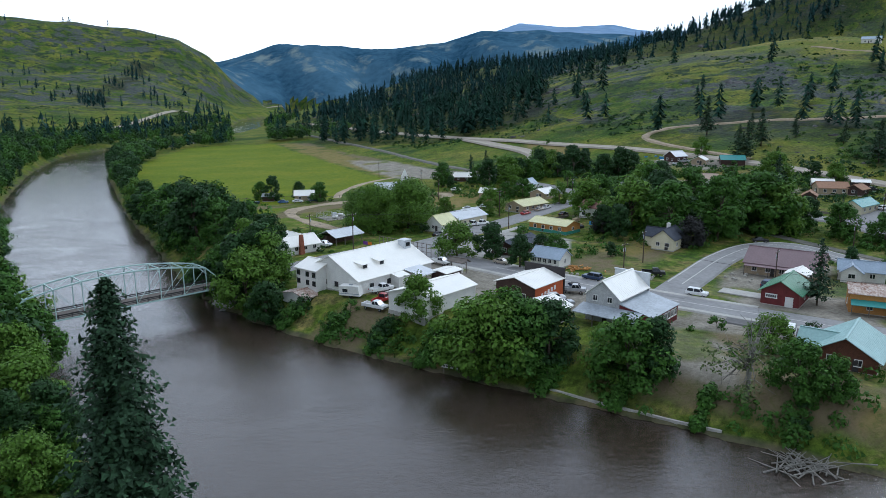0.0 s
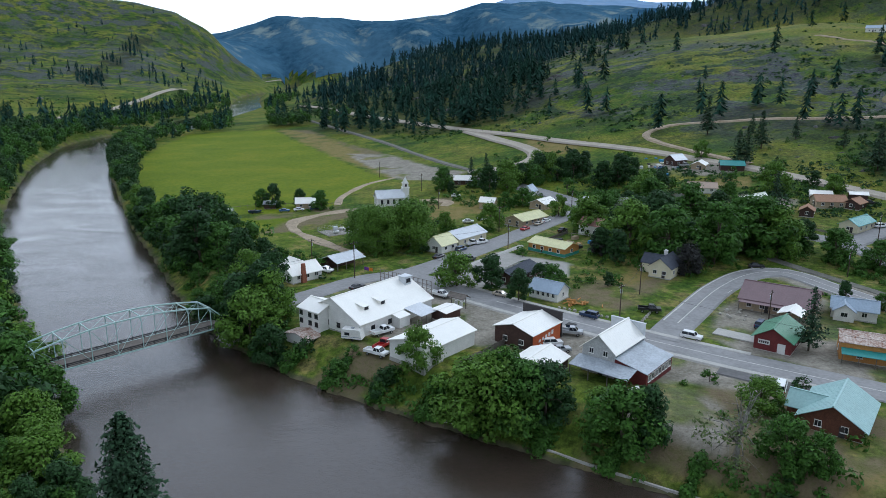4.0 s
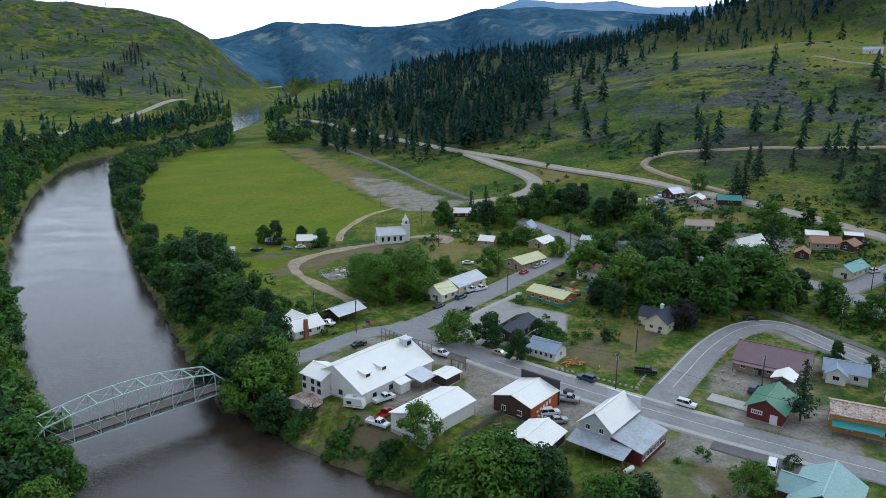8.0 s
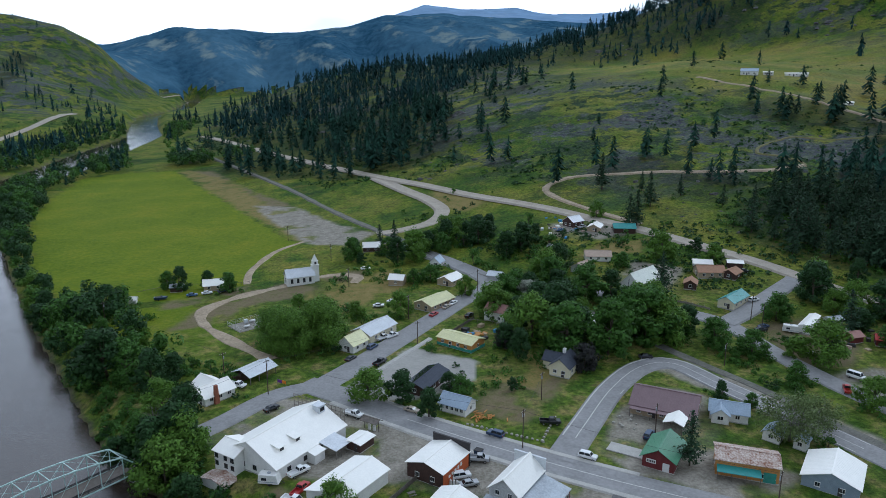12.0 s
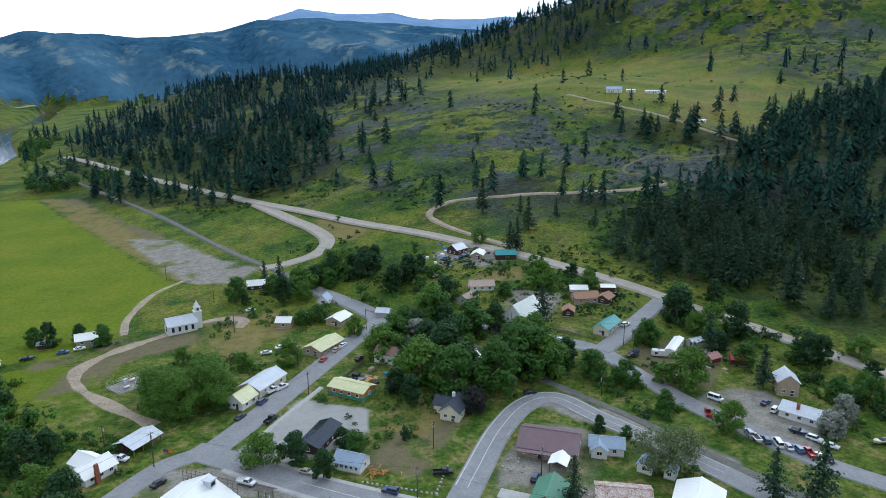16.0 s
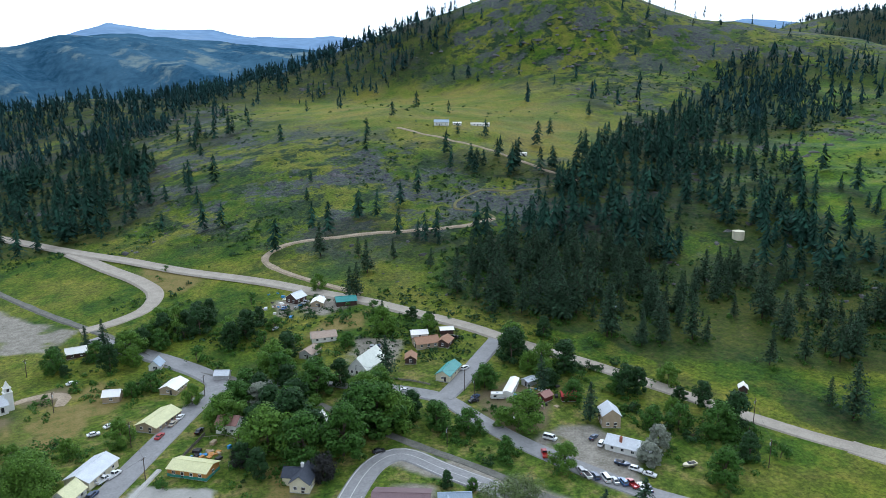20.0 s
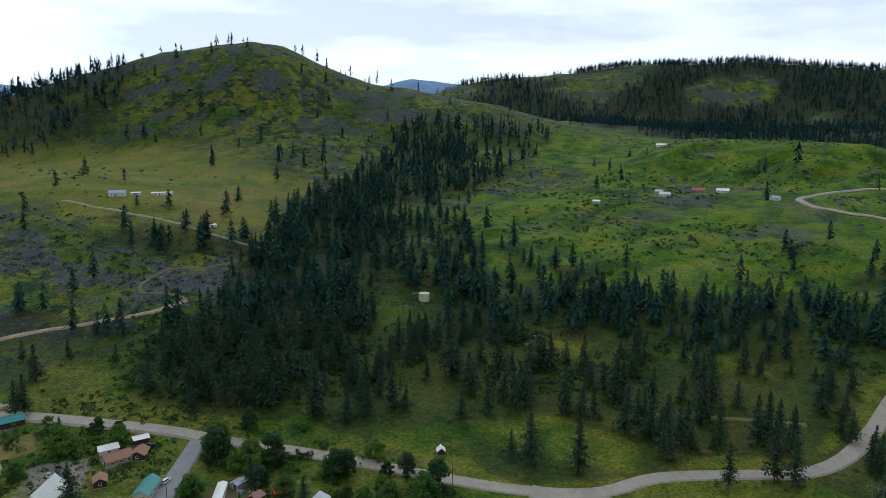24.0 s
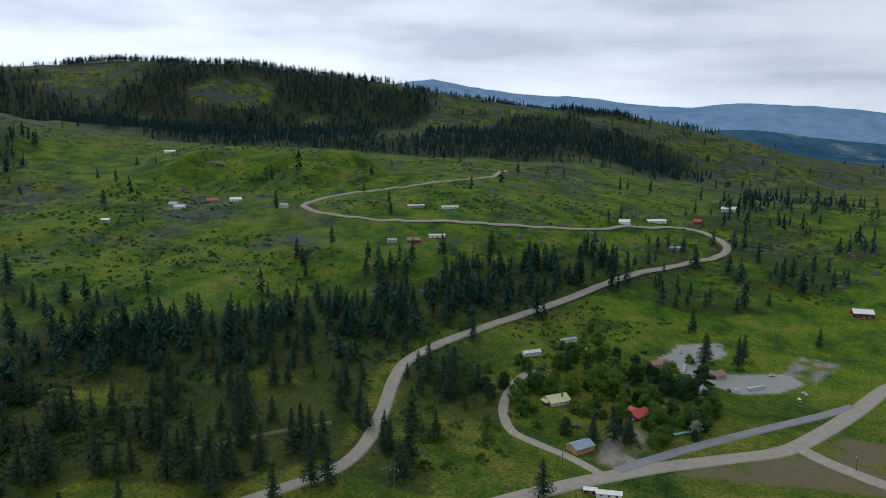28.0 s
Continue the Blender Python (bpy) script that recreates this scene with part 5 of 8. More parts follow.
M_STEEL = mat("mint painted steel", (0.42, 0.56, 0.52), rough=0.5, vary=0.1, scale=1.0)
M_RAIL = mat("dark rail", (0.04, 0.038, 0.038), rough=0.7, vary=0.2)
M_RUBBER = mat("tyre rubber", (0.02, 0.02, 0.02), rough=0.9, vary=0.2)
M_CHROME = mat("bare metal", (0.5, 0.5, 0.5), rough=0.3, metal=0.8, vary=0.1)
M_LAMP = mat("headlamp glass", (0.7, 0.7, 0.65), rough=0.15, vary=0.05)
M_REDLAMP = mat("tail lamp", (0.4, 0.02, 0.02), rough=0.2, vary=0.05)
M_TARP = mat("blue tarpaulin", (0.07, 0.25, 0.5), rough=0.5, vary=0.2)
M_ROCK = mat("pale boulders", (0.38, 0.36, 0.31), rough=0.9, vary=0.25, scale=0.6)


def gable_roof(parent, w, l, h, rh, material, over=0.45, ribs=0.7, name="roof", at=(0, 0, 0), turn=0.0, label=""):
    """Two thick slopes over a span w and a ridge of length l, with standing seams."""
    s = Shape()
    y0, y1 = -l / 2 - over, l / 2 + over
    k = rh / (w / 2)
    # one ribbed section, drawn from ridge to eave on each side
    sec = [(y0, 0.14)]
    n = int((y1 - y0) / ribs) if ribs else 0
    for j in range(1, n):
        y = y0 + (y1 - y0) * j / n
        sec += [(y - 0.045, 0.14), (y - 0.025, 0.16), (y + 0.025, 0.16), (y + 0.045, 0.14)]
    sec += [(y1, 0.14), (y1, 0.0), (y0, 0.0)]
    for side in (-1, 1):
        xe, ze = side * (w / 2 + over), h - over * k
        s.hull([(0, y, h + rh + z) for y, z in sec][::-side], [(xe, y, ze + z) for y, z in sec][::-side])
    s.box(-0.18, y0, h + rh + 0.1, 0.18, y1, h + rh + 0.22)
    return part(name, s.mesh(name, material), parent, label, at, turn)


def gable_walls(parent, w, l, h, rh, material, name="wall", at=(0, 0, 0), turn=0.0, label="", down=1.2):
    s = Shape()
    a = [(-w / 2, -l / 2, -down), (w / 2, -l / 2, -down), (w / 2, -l / 2, h), (0, -l / 2, h + rh), (-w / 2, -l / 2, h)]
    s.hull(a[::-1], [(x, l / 2, z) for x, y, z in a[::-1]])
    return part(name, s.mesh(name, material), parent, label, at, turn)


WINDOW_MESH, GLASS_MESH, DOOR_MESH = {}, {}, {}


def window(parent, x, y, z, turn, w=1.0, h=1.2, trim=None):
    """A framed window with a sill and a glass pane, standing a little proud of the wall."""
    trim = trim or M_TRIM
    key = (w, h, trim.name)
    if key not in WINDOW_MESH:
        s = Shape()
        xs, zs_ = (-w / 2 - 0.1, -w / 2, -0.03, 0.03, w / 2, w / 2 + 0.1), (0, 0.1, h - 0.1, h + 0.02)
        s.v += [(p, q, r_) for q in (-0.09, 0.03) for r_ in zs_ for p in xs]
        bar = lambda p, q: 0 <= p < 5 and 0 <= q < 3 and not (q == 1 and p in (1, 3))
        for p in range(5):
            for q in range(3):
                if bar(p, q):
                    k = q * 6 + p
                    s.f += [(k, k + 1, k + 7, k + 6)]
                    for dp, dq, e0, e1 in ((-1, 0, k + 6, k), (1, 0, k + 1, k + 7), (0, -1, k, k + 1), (0, 1, k + 7, k + 6)):
                        if not bar(p + dp, q + dq):
                            s.f += [(e1, e0, e0 + 24, e1 + 24)]
        s.box(-w / 2 - 0.16, -0.16, -0.07, w / 2 + 0.16, 0.02, 0.0)
        WINDOW_MESH[key] = s.mesh("window", trim)
        GLASS_MESH[key] = Shape().box(-w / 2, -0.05, 0.1, w / 2, 0.0, h - 0.1).mesh("pane", M_GLASS)
    f = part("window", WINDOW_MESH[key], parent, "", (x, y, z), turn)
    part("pane", GLASS_MESH[key], f)
    return f


def door(parent, x, y, z, turn, material, w=0.95, h=2.05):
    key = (w, h, material.name)
    if key not in DOOR_MESH:
        s = Shape().box(-w / 2, -0.07, 0, w / 2, 0.02, h)
        for a, b in ((0.15, 0.9), (1.1, h - 0.15)):
            s.box(-w / 2 + 0.14, -0.09, a, w / 2 - 0.14, -0.07, b)
        DOOR_MESH[key] = (s.mesh("door", material), Shape().box(w / 2 - 0.16, -0.13, 0.95, w / 2 - 0.1, -0.07, 1.05).mesh("door_handle", M_CHROME))
    d = part("door", DOOR_MESH[key][0], parent, "", (x, y, z), turn)
    part("door_handle", DOOR_MESH[key][1], d)
    return d


def side_windows(parent, w, l, h, counts, trim=None, z=1.0, size=(1.0, 1.2)):
    """Windows on the front (-y), back (+y), left (-x) and right (+x) walls."""
    f, b, le, ri = counts
    for n, (fx, fy), turn, span in ((f, (0, -1), 0, w), (b, (0, 1), 180, w), (le, (-1, 0), -90, l), (ri, (1, 0), 90, l)):
        for k in range(n):
            u = (k + 0.5) / n - 0.5
            if fx == 0:
                window(parent, u * span * 0.86 * -fy, fy * (l / 2 + 0.01), z, turn, *size, trim)
            else:
                window(parent, fx * (w / 2 + 0.01), u * span * 0.9, z, turn, *size, trim)


def chimney(parent, x, y, z0, z1, material=None, s=0.45):
    c = Shape().box(x - s, y - s, z0, x + s, y + s, z1).box(x - s - 0.08, y - s - 0.08, z1, x + s + 0.08, y + s + 0.08, z1 + 0.12).box(x - s * 0.5, y - s * 0.5, z1 + 0.12, x + s * 0.5, y + s * 0.5, z1 + 0.4)
    return part("chimney", c.mesh("chimney", material or M_BRICK), parent)


BUILT = [(-9, 158, 16), (-14, 152, 14), (-4, 164, 14)]


def house(label, x, y, ridge, w, l, h, rh, roof, wall, wins=(2, 2, 3, 3), name="house", door_at="front", chim=None, ribs=0.7, trim=None, z=None, category="house", over=0.45, door_mat=None, wz=1.0, size=(1.0, 1.2)):
    """A gabled building; ridge: the bearing of its ridge, in degrees from +x. Its front (-y) is the near gable end."""
    base = min(ground_z(x + dx * w * 0.4, y + dy * w * 0.4) for dx in (-1, 0, 1) for dy in (-1, 0, 1)) if z is None else z
    e = thing(name, label, category, x, y, ridge - 90, base + 0.15)
    BUILT.append((x, y, max(w, l) * 0.55 + 1.5))
    gable_walls(e, w, l, h, rh - 0.02, wall)
    gable_roof(e, w, l, h, rh, roof, over, ribs)
    side_windows(e, w, l, h, wins, trim, wz, size)
    dm = door_mat or M_DARKTRIM
    spot = {"front": (w * 0.18, -l / 2 - 0.02, 0.05, 0), "right": (w / 2 + 0.02, -l * 0.12, 0.05, 90), "left": (-w / 2 - 0.02, l * 0.12, 0.05, -90), "back": (0, l / 2 + 0.02, 0.05, 180)}
    if door_at:
        door(e, *spot[door_at], dm)
    if chim:
        chimney(e, chim[0], chim[1], h, h + rh + 0.9, chim[2] if len(chim) > 2 else None)
    part("footing", Shape().box(-w / 2 - 0.06, -l / 2 - 0.06, -1.4, w / 2 + 0.06, l / 2 + 0.06, 0.12).mesh("footing", M_PAVE), e)
    return e


def lean_to(parent, x0, x1, y0, y1, z_in, z_out, roof, post=M_TIMBER, wall=None, axis="x", name="porch_roof"):
    """A single-slope roof from the wall (x0 or y0) outward, on posts or with a wall."""
    s = Shape()
    if axis == "x":
        lo = [(x0, y0, z_in), (x1, y0, z_out), (x1, y1, z_out), (x0, y1, z_in)]
    else:
        lo = [(x0, y0, z_in), (x0, y1, z_out), (x1, y1, z_out), (x1, y0, z_in)]
    s.hull(lo, [(a, b, c + 0.12) for a, b, c in lo])
    part(name, s.mesh(name, roof), parent)
    if wall:
        m = 0.25
        if axis == "x":
            xo = x1 - math.copysign(m, x1 - x0)
            part("annex_wall", Shape().hull([(x0, y0 + m, -1), (xo, y0 + m, -1), (xo, y1 - m, -1), (x0, y1 - m, -1)], [(x0, y0 + m, z_in - 0.02), (xo, y0 + m, z_out - 0.02), (xo, y1 - m, z_out - 0.02), (x0, y1 - m, z_in - 0.02)]).mesh("annex_wall", wall), parent)
    else:
        n = 4
        for k in range(n):
            if axis == "x":
                p = (x1 - math.copysign(0.2, x1 - x0), y0 + 0.2 + (y1 - y0 - 0.4) * k / (n - 1))
            else:
                p = (x0 + 0.2 + (x1 - x0 - 0.4) * k / (n - 1), y1 - math.copysign(0.2, y1 - y0))
            part("post", Shape().box(p[0] - 0.08, p[1] - 0.08, -1, p[0] + 0.08, p[1] + 0.08, z_out).mesh("post", post), parent)


def false_front(parent, w, y, h, material, thick=0.3):
    part("false_front", Shape().box(-w / 2 - 0.3, y, 0, w / 2 + 0.3, y + thick, h).box(-w / 2 - 0.4, y - 0.1, h, w / 2 + 0.4, y + thick + 0.1, h + 0.15).mesh("false_front", material), parent)


# the long white store
store = house("long white store with a white metal roof and dormers", -18.0, 165.6, 50.6, 18.5, 25, 3.4, 4.4, R_WHITE, W_WHITE, (4, 0, 5, 4), "store", None, ribs=0, category="store", size=(1.0, 1.1), trim=M_DARKTRIM)
for yy in (-7.5, -2.0):
    g = Shape().hull([(2.6, yy - 0.9, 4.4), (6.2, yy - 0.9, 4.4), (6.2, yy + 0.9, 4.4), (2.6, yy + 0.9, 4.4)], [(2.6, yy - 0.9, 6.3), (6.2, yy - 0.9, 5.85), (6.2, yy + 0.9, 5.85), (2.6, yy + 0.9, 6.3)])
    g.hull([(2.4, yy - 1.15, 6.33), (6.5, yy - 1.15, 5.82), (6.5, yy + 1.15, 5.82), (2.4, yy + 1.15, 6.33)], [(2.4, yy - 1.15, 6.45), (6.5, yy - 1.15, 5.94), (6.5, yy + 1.15, 5.94), (2.4, yy + 1.15, 6.45)])
    d = part("dormer", g.mesh("dormer", R_WHITE), store)
    window(d, 6.22, yy, 5.05, 90, 1.0, 0.7, M_DARKTRIM)
box_dorm = part("roof_box", Shape().box(1.2, 9.0, 6.0, 3.4, 11.4, 8.4).box(1.0, 8.8, 8.4, 3.6, 11.6, 8.55).mesh("roof_box", R_PALE), store)
window(box_dorm, 3.42, 10.2, 7.0, 90, 1.2, 0.9, M_DARKTRIM)
lean_to(store, 9.2, 15.0, 2.0, 8.0, 3.4, 2.5, R_PALE)
lean_to(store, 9.2, 12.2, -2.5, 1.5, 3.2, 2.6, R_WHITE, wall=W_WHITE)
lattice = Shape()
for k in range(13):
    lattice.box(-9.3 + k * 1.5, 12.9, 0, -9.2 + k * 1.5, 13.05, 7.6)
for k in range(6):
    lattice.box(-9.3, 12.92, 2.2 + k * 1.05, 8.8, 13.03, 2.3 + k * 1.05)
part("sign_frame", lattice.mesh("sign_frame", M_TIMBER), store)
gable_walls(store, 8, 7, 4.6, 1.5, W_WHITE, "wing_wall", (-5.0, -11.5, 0), 90)
gable_roof(store, 8, 7, 4.6, 1.5, R_WHITE, name="wing_roof", at=(-5.0, -11.5, 0), turn=90)
for k in (-3, 0.5, 3):
    window(store, -5.0 + 0.9 * k, -15.52, 2.9, 0, 0.9, 1.1, M_DARKTRIM)
    window(store, -5.0 + 0.9 * k, -15.52, 0.9, 0, 0.9, 1.1, M_DARKTRIM)
annex = house("white shed with a rusted metal roof beside the store", -31.5, 156.5, 50.6, 8, 8, 2.4, 0.8, R_RUST, W_WHITE, (0, 0, 1, 1), "shed", None, category="shed")
ware = house("large white warehouse with a plain white metal roof", -2.2, 143.2, 49, 10, 16.5, 3.9, 1.5, R_WHITE, W_WHITE, (0, 0, 0, 0), "warehouse", "left", category="warehouse", ribs=0)
house("small brown shed with a pale roof", 0.8, 163.5, 50, 4.5, 5.5, 2.4, 0.3, R_WHITE, W_BROWN, (0, 0, 0, 0), "shed", "front", category="shed", ribs=0)
pumps = thing("fuel_canopy", "old fuel pump canopy with a grey shingle roof", "canopy", 4.0, 172.0, -38)
gable_roof(pumps, 2.4, 5.0, 2.9, 0.7, M_TIMBER, 0.3, 0, at=(0, 0, 0), turn=90)
for dx in (-2.3, 2.3):
    part("post", Shape().box(dx - 0.1, -0.1, -0.6, dx + 0.1, 0.1, 3.0).mesh("post", M_TIMBER), pumps)
for dx in (-0.8, 0.8):
    part("fuel_pump", Shape().box(dx - 0.35, -0.25, -0.6, dx + 0.35, 0.25, 1.6, 0.06).mesh("fuel_pump", M_TRIM), pumps)
brown = house("brown and orange false-front tavern with a white roof", 19.2, 149.8, 50, 10, 11.5, 3.9, 1.5, R_WHITE, W_BROWN, (2, 0, 0, 0), "tavern", "front", category="tavern")
part("orange_wall", Shape().box(5.03, -5.7, 0, 5.12, 5.7, 3.85).mesh("orange_wall", W_ORANGE), brown, "orange painted side wall")
for k in range(5):
    part("sign_bar", Shape().box(5.12, -3.4 + k * 1.3, 1.6 + 0.1 * k, 5.15, -2.6 + k * 1.3, 2.2 + 0.2 * k).mesh("sign_bar", M_TRIM), brown)
false_front(brown, 10, 5.9, 6.0, M_DARKTRIM)
st = Shape()
for k in range(5):
    st.box(1.2, -7.2 + 0.3 * k, -0.8, 2.4, -6.9 + 0.3 * k, -0.6 + 0.18 * k)
part("steps", st.mesh("steps", M_TIMBER), brown)
house("small low barn with a white metal roof", 19.4, 132.6, 54, 8.4, 9.6, 2.5, 1.5, R_WHITE, W_BROWN, (0, 0, 0, 0), "barn", "front", category="barn")
grey = house("tall grey gabled house with metal lean-to roofs", 35.2, 136.2, 50, 7.2, 12.5, 5.4, 3.0, R_WHITE, W_GREY, (2, 0, 0, 0), "house", None, wz=4.2, size=(0.9, 1.2))
lean_to(grey, 3.6, 10.6, -6.5, 6.2, 4.4, 2.9, R_GREY, wall=W_RED)
lean_to(grey, -4.2, 8.5, -6.3, -10.6, 3.4, 2.5, R_GREY, axis="y")
for k in range(7):
    window(grey, 10.38, -5.0 + k * 1.6, 1.1, 90, 1.0, 1.4)
false_front(grey, 7.2, 6.5, 8.0, R_PALE)
door(grey, 0.6, -6.3, 0.1, 0, M_DARKTRIM)
teal = house("log house with a faded teal metal roof", 70.0, 113.6, 52, 9.5, 12.5, 2.7, 2.8, R_TEALGREY, W_LOG, (2, 2, 3, 3), over=0.9)
gable_roof(teal, 6, 6, 2.6, 1.9, R_TEALGREY, name="wing_roof", at=(-4.5, -1.0, 0), turn=90)
gable_walls(teal, 6, 6, 2.6, 1.9, W_LOG, "wing_wall", (-4.5, -1.0, 0), 90)
house("white-roofed workshop behind the street", 82.0, 106.5, 52, 7, 8, 2.6, 1.5, R_WHITE, W_WHITE, (1, 1, 1, 1), "workshop", "front", category="shed")
rust = house("ochre building with a rust-striped metal roof", 93.6, 142.0, -26, 8.0, 14.0, 4.3, 1.3, R_RUST, W_OCHRE, (1, 1, 0, 2), "shop", None, category="shop", ribs=0.5)
lean_to(rust, 4.0, 6.6, -6.8, 3.0, 2.9, 2.3, R_TEAL, name="awning")
door(rust, 4.03, 5.0, 0.05, 90, W_GREEN, 2.8, 2.6)
plum = house("big hall with a plum brown metal roof and porch", 88.0, 174.2, -34, 14.5, 17.5, 3.0, 2.9, R_PLUM, W_TAN, (3, 2, 4, 5), "hall", "right", category="hall")
lean_to(plum, 7.0, 9.2, -8.6, 8.6, 2.75, 2.45, R_PLUM)
green = house("maroon garage with a green metal roof", 75.6, 148.6, 52, 7.6, 11.0, 3.2, 2.3, R_GREEN, W_RED, (0, 1, 1, 1), "garage", None, category="garage", over=0.7)
door(green, 1.9, -5.52, 0.05, 0, M_TRIM, 1.6, 2.2)
part("sign_board", Shape().box(-2.9, -5.62, 1.5, -0.5, -5.5, 2.5).mesh("sign_board", M_TRIM), green)
for k in range(5):
    part("sign_bar", Shape().box(-2.7 + 0.42 * k, -5.66, 1.75, -2.42 + 0.42 * k, -5.62, 2.25).mesh("sign_bar", M_DARKTRIM), green)
can = thing("canopy", "small white metal canopy on posts", "canopy", 85.8, 163.4, -38)
gable_roof(can, 5, 6.5, 2.8, 0.9, R_WHITE, 0.3)
for dx in (-2.3, 2.3):
    for dy in (-3, 3):
        part("post", Shape().box(dx - 0.09, dy - 0.09, -0.8, dx + 0.09, dy + 0.09, 2.8).mesh("post", M_TIMBER), can)
lav = house("small pale house with a blue-grey metal roof", 103.6, 168.0, -28, 6.2, 10, 2.7, 1.9, R_BLUE, W_WHITE, (1, 1, 2, 2), trim=M_TRIM)
gable_roof(lav, 4.5, 5, 2.6, 1.6, R_BLUE, name="wing_roof", at=(2.6, -2.2, 0), turn=90)
gable_walls(lav, 4.5, 5, 2.6, 1.6, W_WHITE, "wing_wall", (2.6, -2.2, 0), 90)
window(lav, 5.12, -2.2, 1.0, 90, 1.4, 1.2)
house("grey-roofed white garden shed beside houses", 109.6, 155.6, 40, 4.2, 5.2, 2.5, 1.5, R_BLUE, W_WHITE, (1, 0, 0, 0), "shed", "right", category="shed")
house("narrow white shed with a grey roof", 114.2, 150.6, 40, 3.0, 3.6, 2.6, 1.2, R_BLUE, W_WHITE, (1, 0, 0, 0), "shed", None, category="shed")
house("wide white-roofed building with grey walls", 112.5, 136.0, 48, 12, 13, 3.0, 2.3, R_WHITE, W_BLUE, (2, 1, 2, 2), "workshop", "front", category="workshop")
yel = house("cream house with a dark slate roof", 66.5, 202.0, 52, 6.5, 9.5, 3.3, 2.5, R_NAVY, W_CREAM, (2, 1, 2, 2), chim=(-1.0, 2.0, M_TRIM))
gable_walls(yel, 5, 6.5, 3.1, 2.1, W_CREAM, "wing_wall", (-3.8, 1.6, 0), 90)
gable_roof(yel, 5, 6.5, 3.1, 2.1, R_NAVY, name="wing_roof", at=(-3.8, 1.6, 0), turn=90, ribs=0)
house("small grey-blue roofed cottage by the street", 28.6, 181.2, -38, 6.2, 8.6, 2.5, 2.0, R_BLUE, W_WHITE, (2, 1, 3, 5), size=(0.8, 1.2))
navy = house("long low building with a dark panelled roof", 21.6, 197.9, 56, 7.2, 15.5, 2.6, 1.4, R_NAVY, W_BROWN, (1, 1, 3, 4), "office", "right", category="office")
part("roof_panels", Shape().hull([(-0.3, -7.4, 3.96), (-3.4, -7.4, 2.78), (-3.4, 7.4, 2.78), (-0.3, 7.4, 3.96)][::-1], [(-0.3, -7.4, 4.14), (-3.4, -7.4, 2.96), (-3.4, 7.4, 2.96), (-0.3, 7.4, 4.14)][::-1]).mesh("roof_panels", M_GLASS), navy, "dark glass solar panels")
yq = house("ochre and teal building with a pale yellow roof", 37.0, 228.6, -44, 8.2, 14.5, 2.8, 1.3, R_YELLOW, W_OCHRE, (1, 1, 4, 4), "house", "right")
part("skirting", Shape().box(-4.2, -7.35, 0.0, 4.2, 7.35, 1.0).mesh("skirting", W_GREEN), yq, "green painted lower boards")
house("white house with a faded red roof", 55.0, 251.6, -40, 7, 8, 4.0, 2.0, R_PINK, W_WHITE, (2, 1, 3, 3))
house("long grey metal building with cream walls", 7.1, 243.4, 50, 9, 15.5, 3.0, 2.0, R_PALE, W_CREAM, (1, 1, 2, 3), "workshop", "right", category="workshop")
house("cream house with a pale yellow gable roof", -0.6, 231.8, 50, 7, 8, 2.8, 2.6, R_YELLOW, W_WHITE, (1, 1, 2, 2))
house("long low cream-roofed house on the street", 32.8, 271.8, 45, 9, 15.5, 2.5, 1.7, R_YELLOW, W_TAN, (2, 1, 4, 4))
house("white-roofed house among yard trees", 43.4, 299.6, 50, 7.5, 10, 2.5, 1.6, R_WHITE, W_TAN, (1, 1, 2, 3))
house("small tan shed with a pale roof", 19.8, 304.5, -20, 6, 6.5, 2.8, 1.6, R_WHITE, W_TAN, (0, 0, 1, 1), "shed", category="shed")
house("white-roofed cabin beside a grove", 10.2, 366.5, 0, 6.5, 9, 2.6, 1.9, R_WHITE, W_BROWN, (1, 1, 2, 2))
house("small steep blue-grey roofed shed", 40.8, 327.5, 60, 5, 6, 2.4, 2.4, R_BLUE, W_WHITE, (1, 0, 1, 1), "shed", category="shed")
house("white farmhouse at the field edge", -63.0, 316.0, 10, 7, 8.5, 2.6, 1.9, R_WHITE, W_TAN, (1, 1, 2, 2))
house("small grey wooden shed at the field edge", -79.0, 315.5, 0, 4, 5, 2.3, 1.0, R_GREY, W_BROWN, (0, 0, 0, 0), "shed", category="shed")
house("tiny white shed in the field", -93.5, 300.0, 0, 2.5, 3, 1.8, 0.9, R_WHITE, W_WHITE, (0, 0, 0, 0), "shed", category="shed")
barn_c = thing("carport", "open pole shed with a grey metal roof", "carport", -31.6, 212.4, -41)
gable_roof(barn_c, 8, 11, 2.7, 1.5, R_PALE, 0.4)
gable_walls(barn_c, 3.5, 10.6, 2.6, 0.02, W_BROWN, "back_wall", (-2.2, 0, 0))
for dy in (-5.2, -1.7, 1.7, 5.2):
    part("post", Shape().box(3.7, dy - 0.1, -0.8, 3.9, dy + 0.1, 2.75).mesh("post", M_TIMBER), barn_c)
wch = house("white house with a white metal roof and tall brick chimney", -42.0, 198.6, 44, 7.5, 10, 2.5, 2.2, R_WHITE, W_WHITE, (2, 1, 2, 3), ribs=0.8)
gable_walls(wch, 7, 7, 2.5, 2.0, W_WHITE, "wing_wall", (-5.0, 1.8, 0), 90)
gable_roof(wch, 7, 7, 2.5, 2.0, R_WHITE, name="wing_roof", at=(-5.0, 1.8, 0), turn=90)
part("chimney", Shape().hull([(3.7, -2.4, -1), (4.8, -2.4, -1), (4.8, -0.8, -1), (3.7, -0.8, -1)], [(3.8, -2.1, 5.6), (4.5, -2.1, 5.6), (4.5, -1.1, 5.6), (3.8, -1.1, 5.6)]).mesh("chimney", M_BRICK), wch, "tall tapered brick chimney")

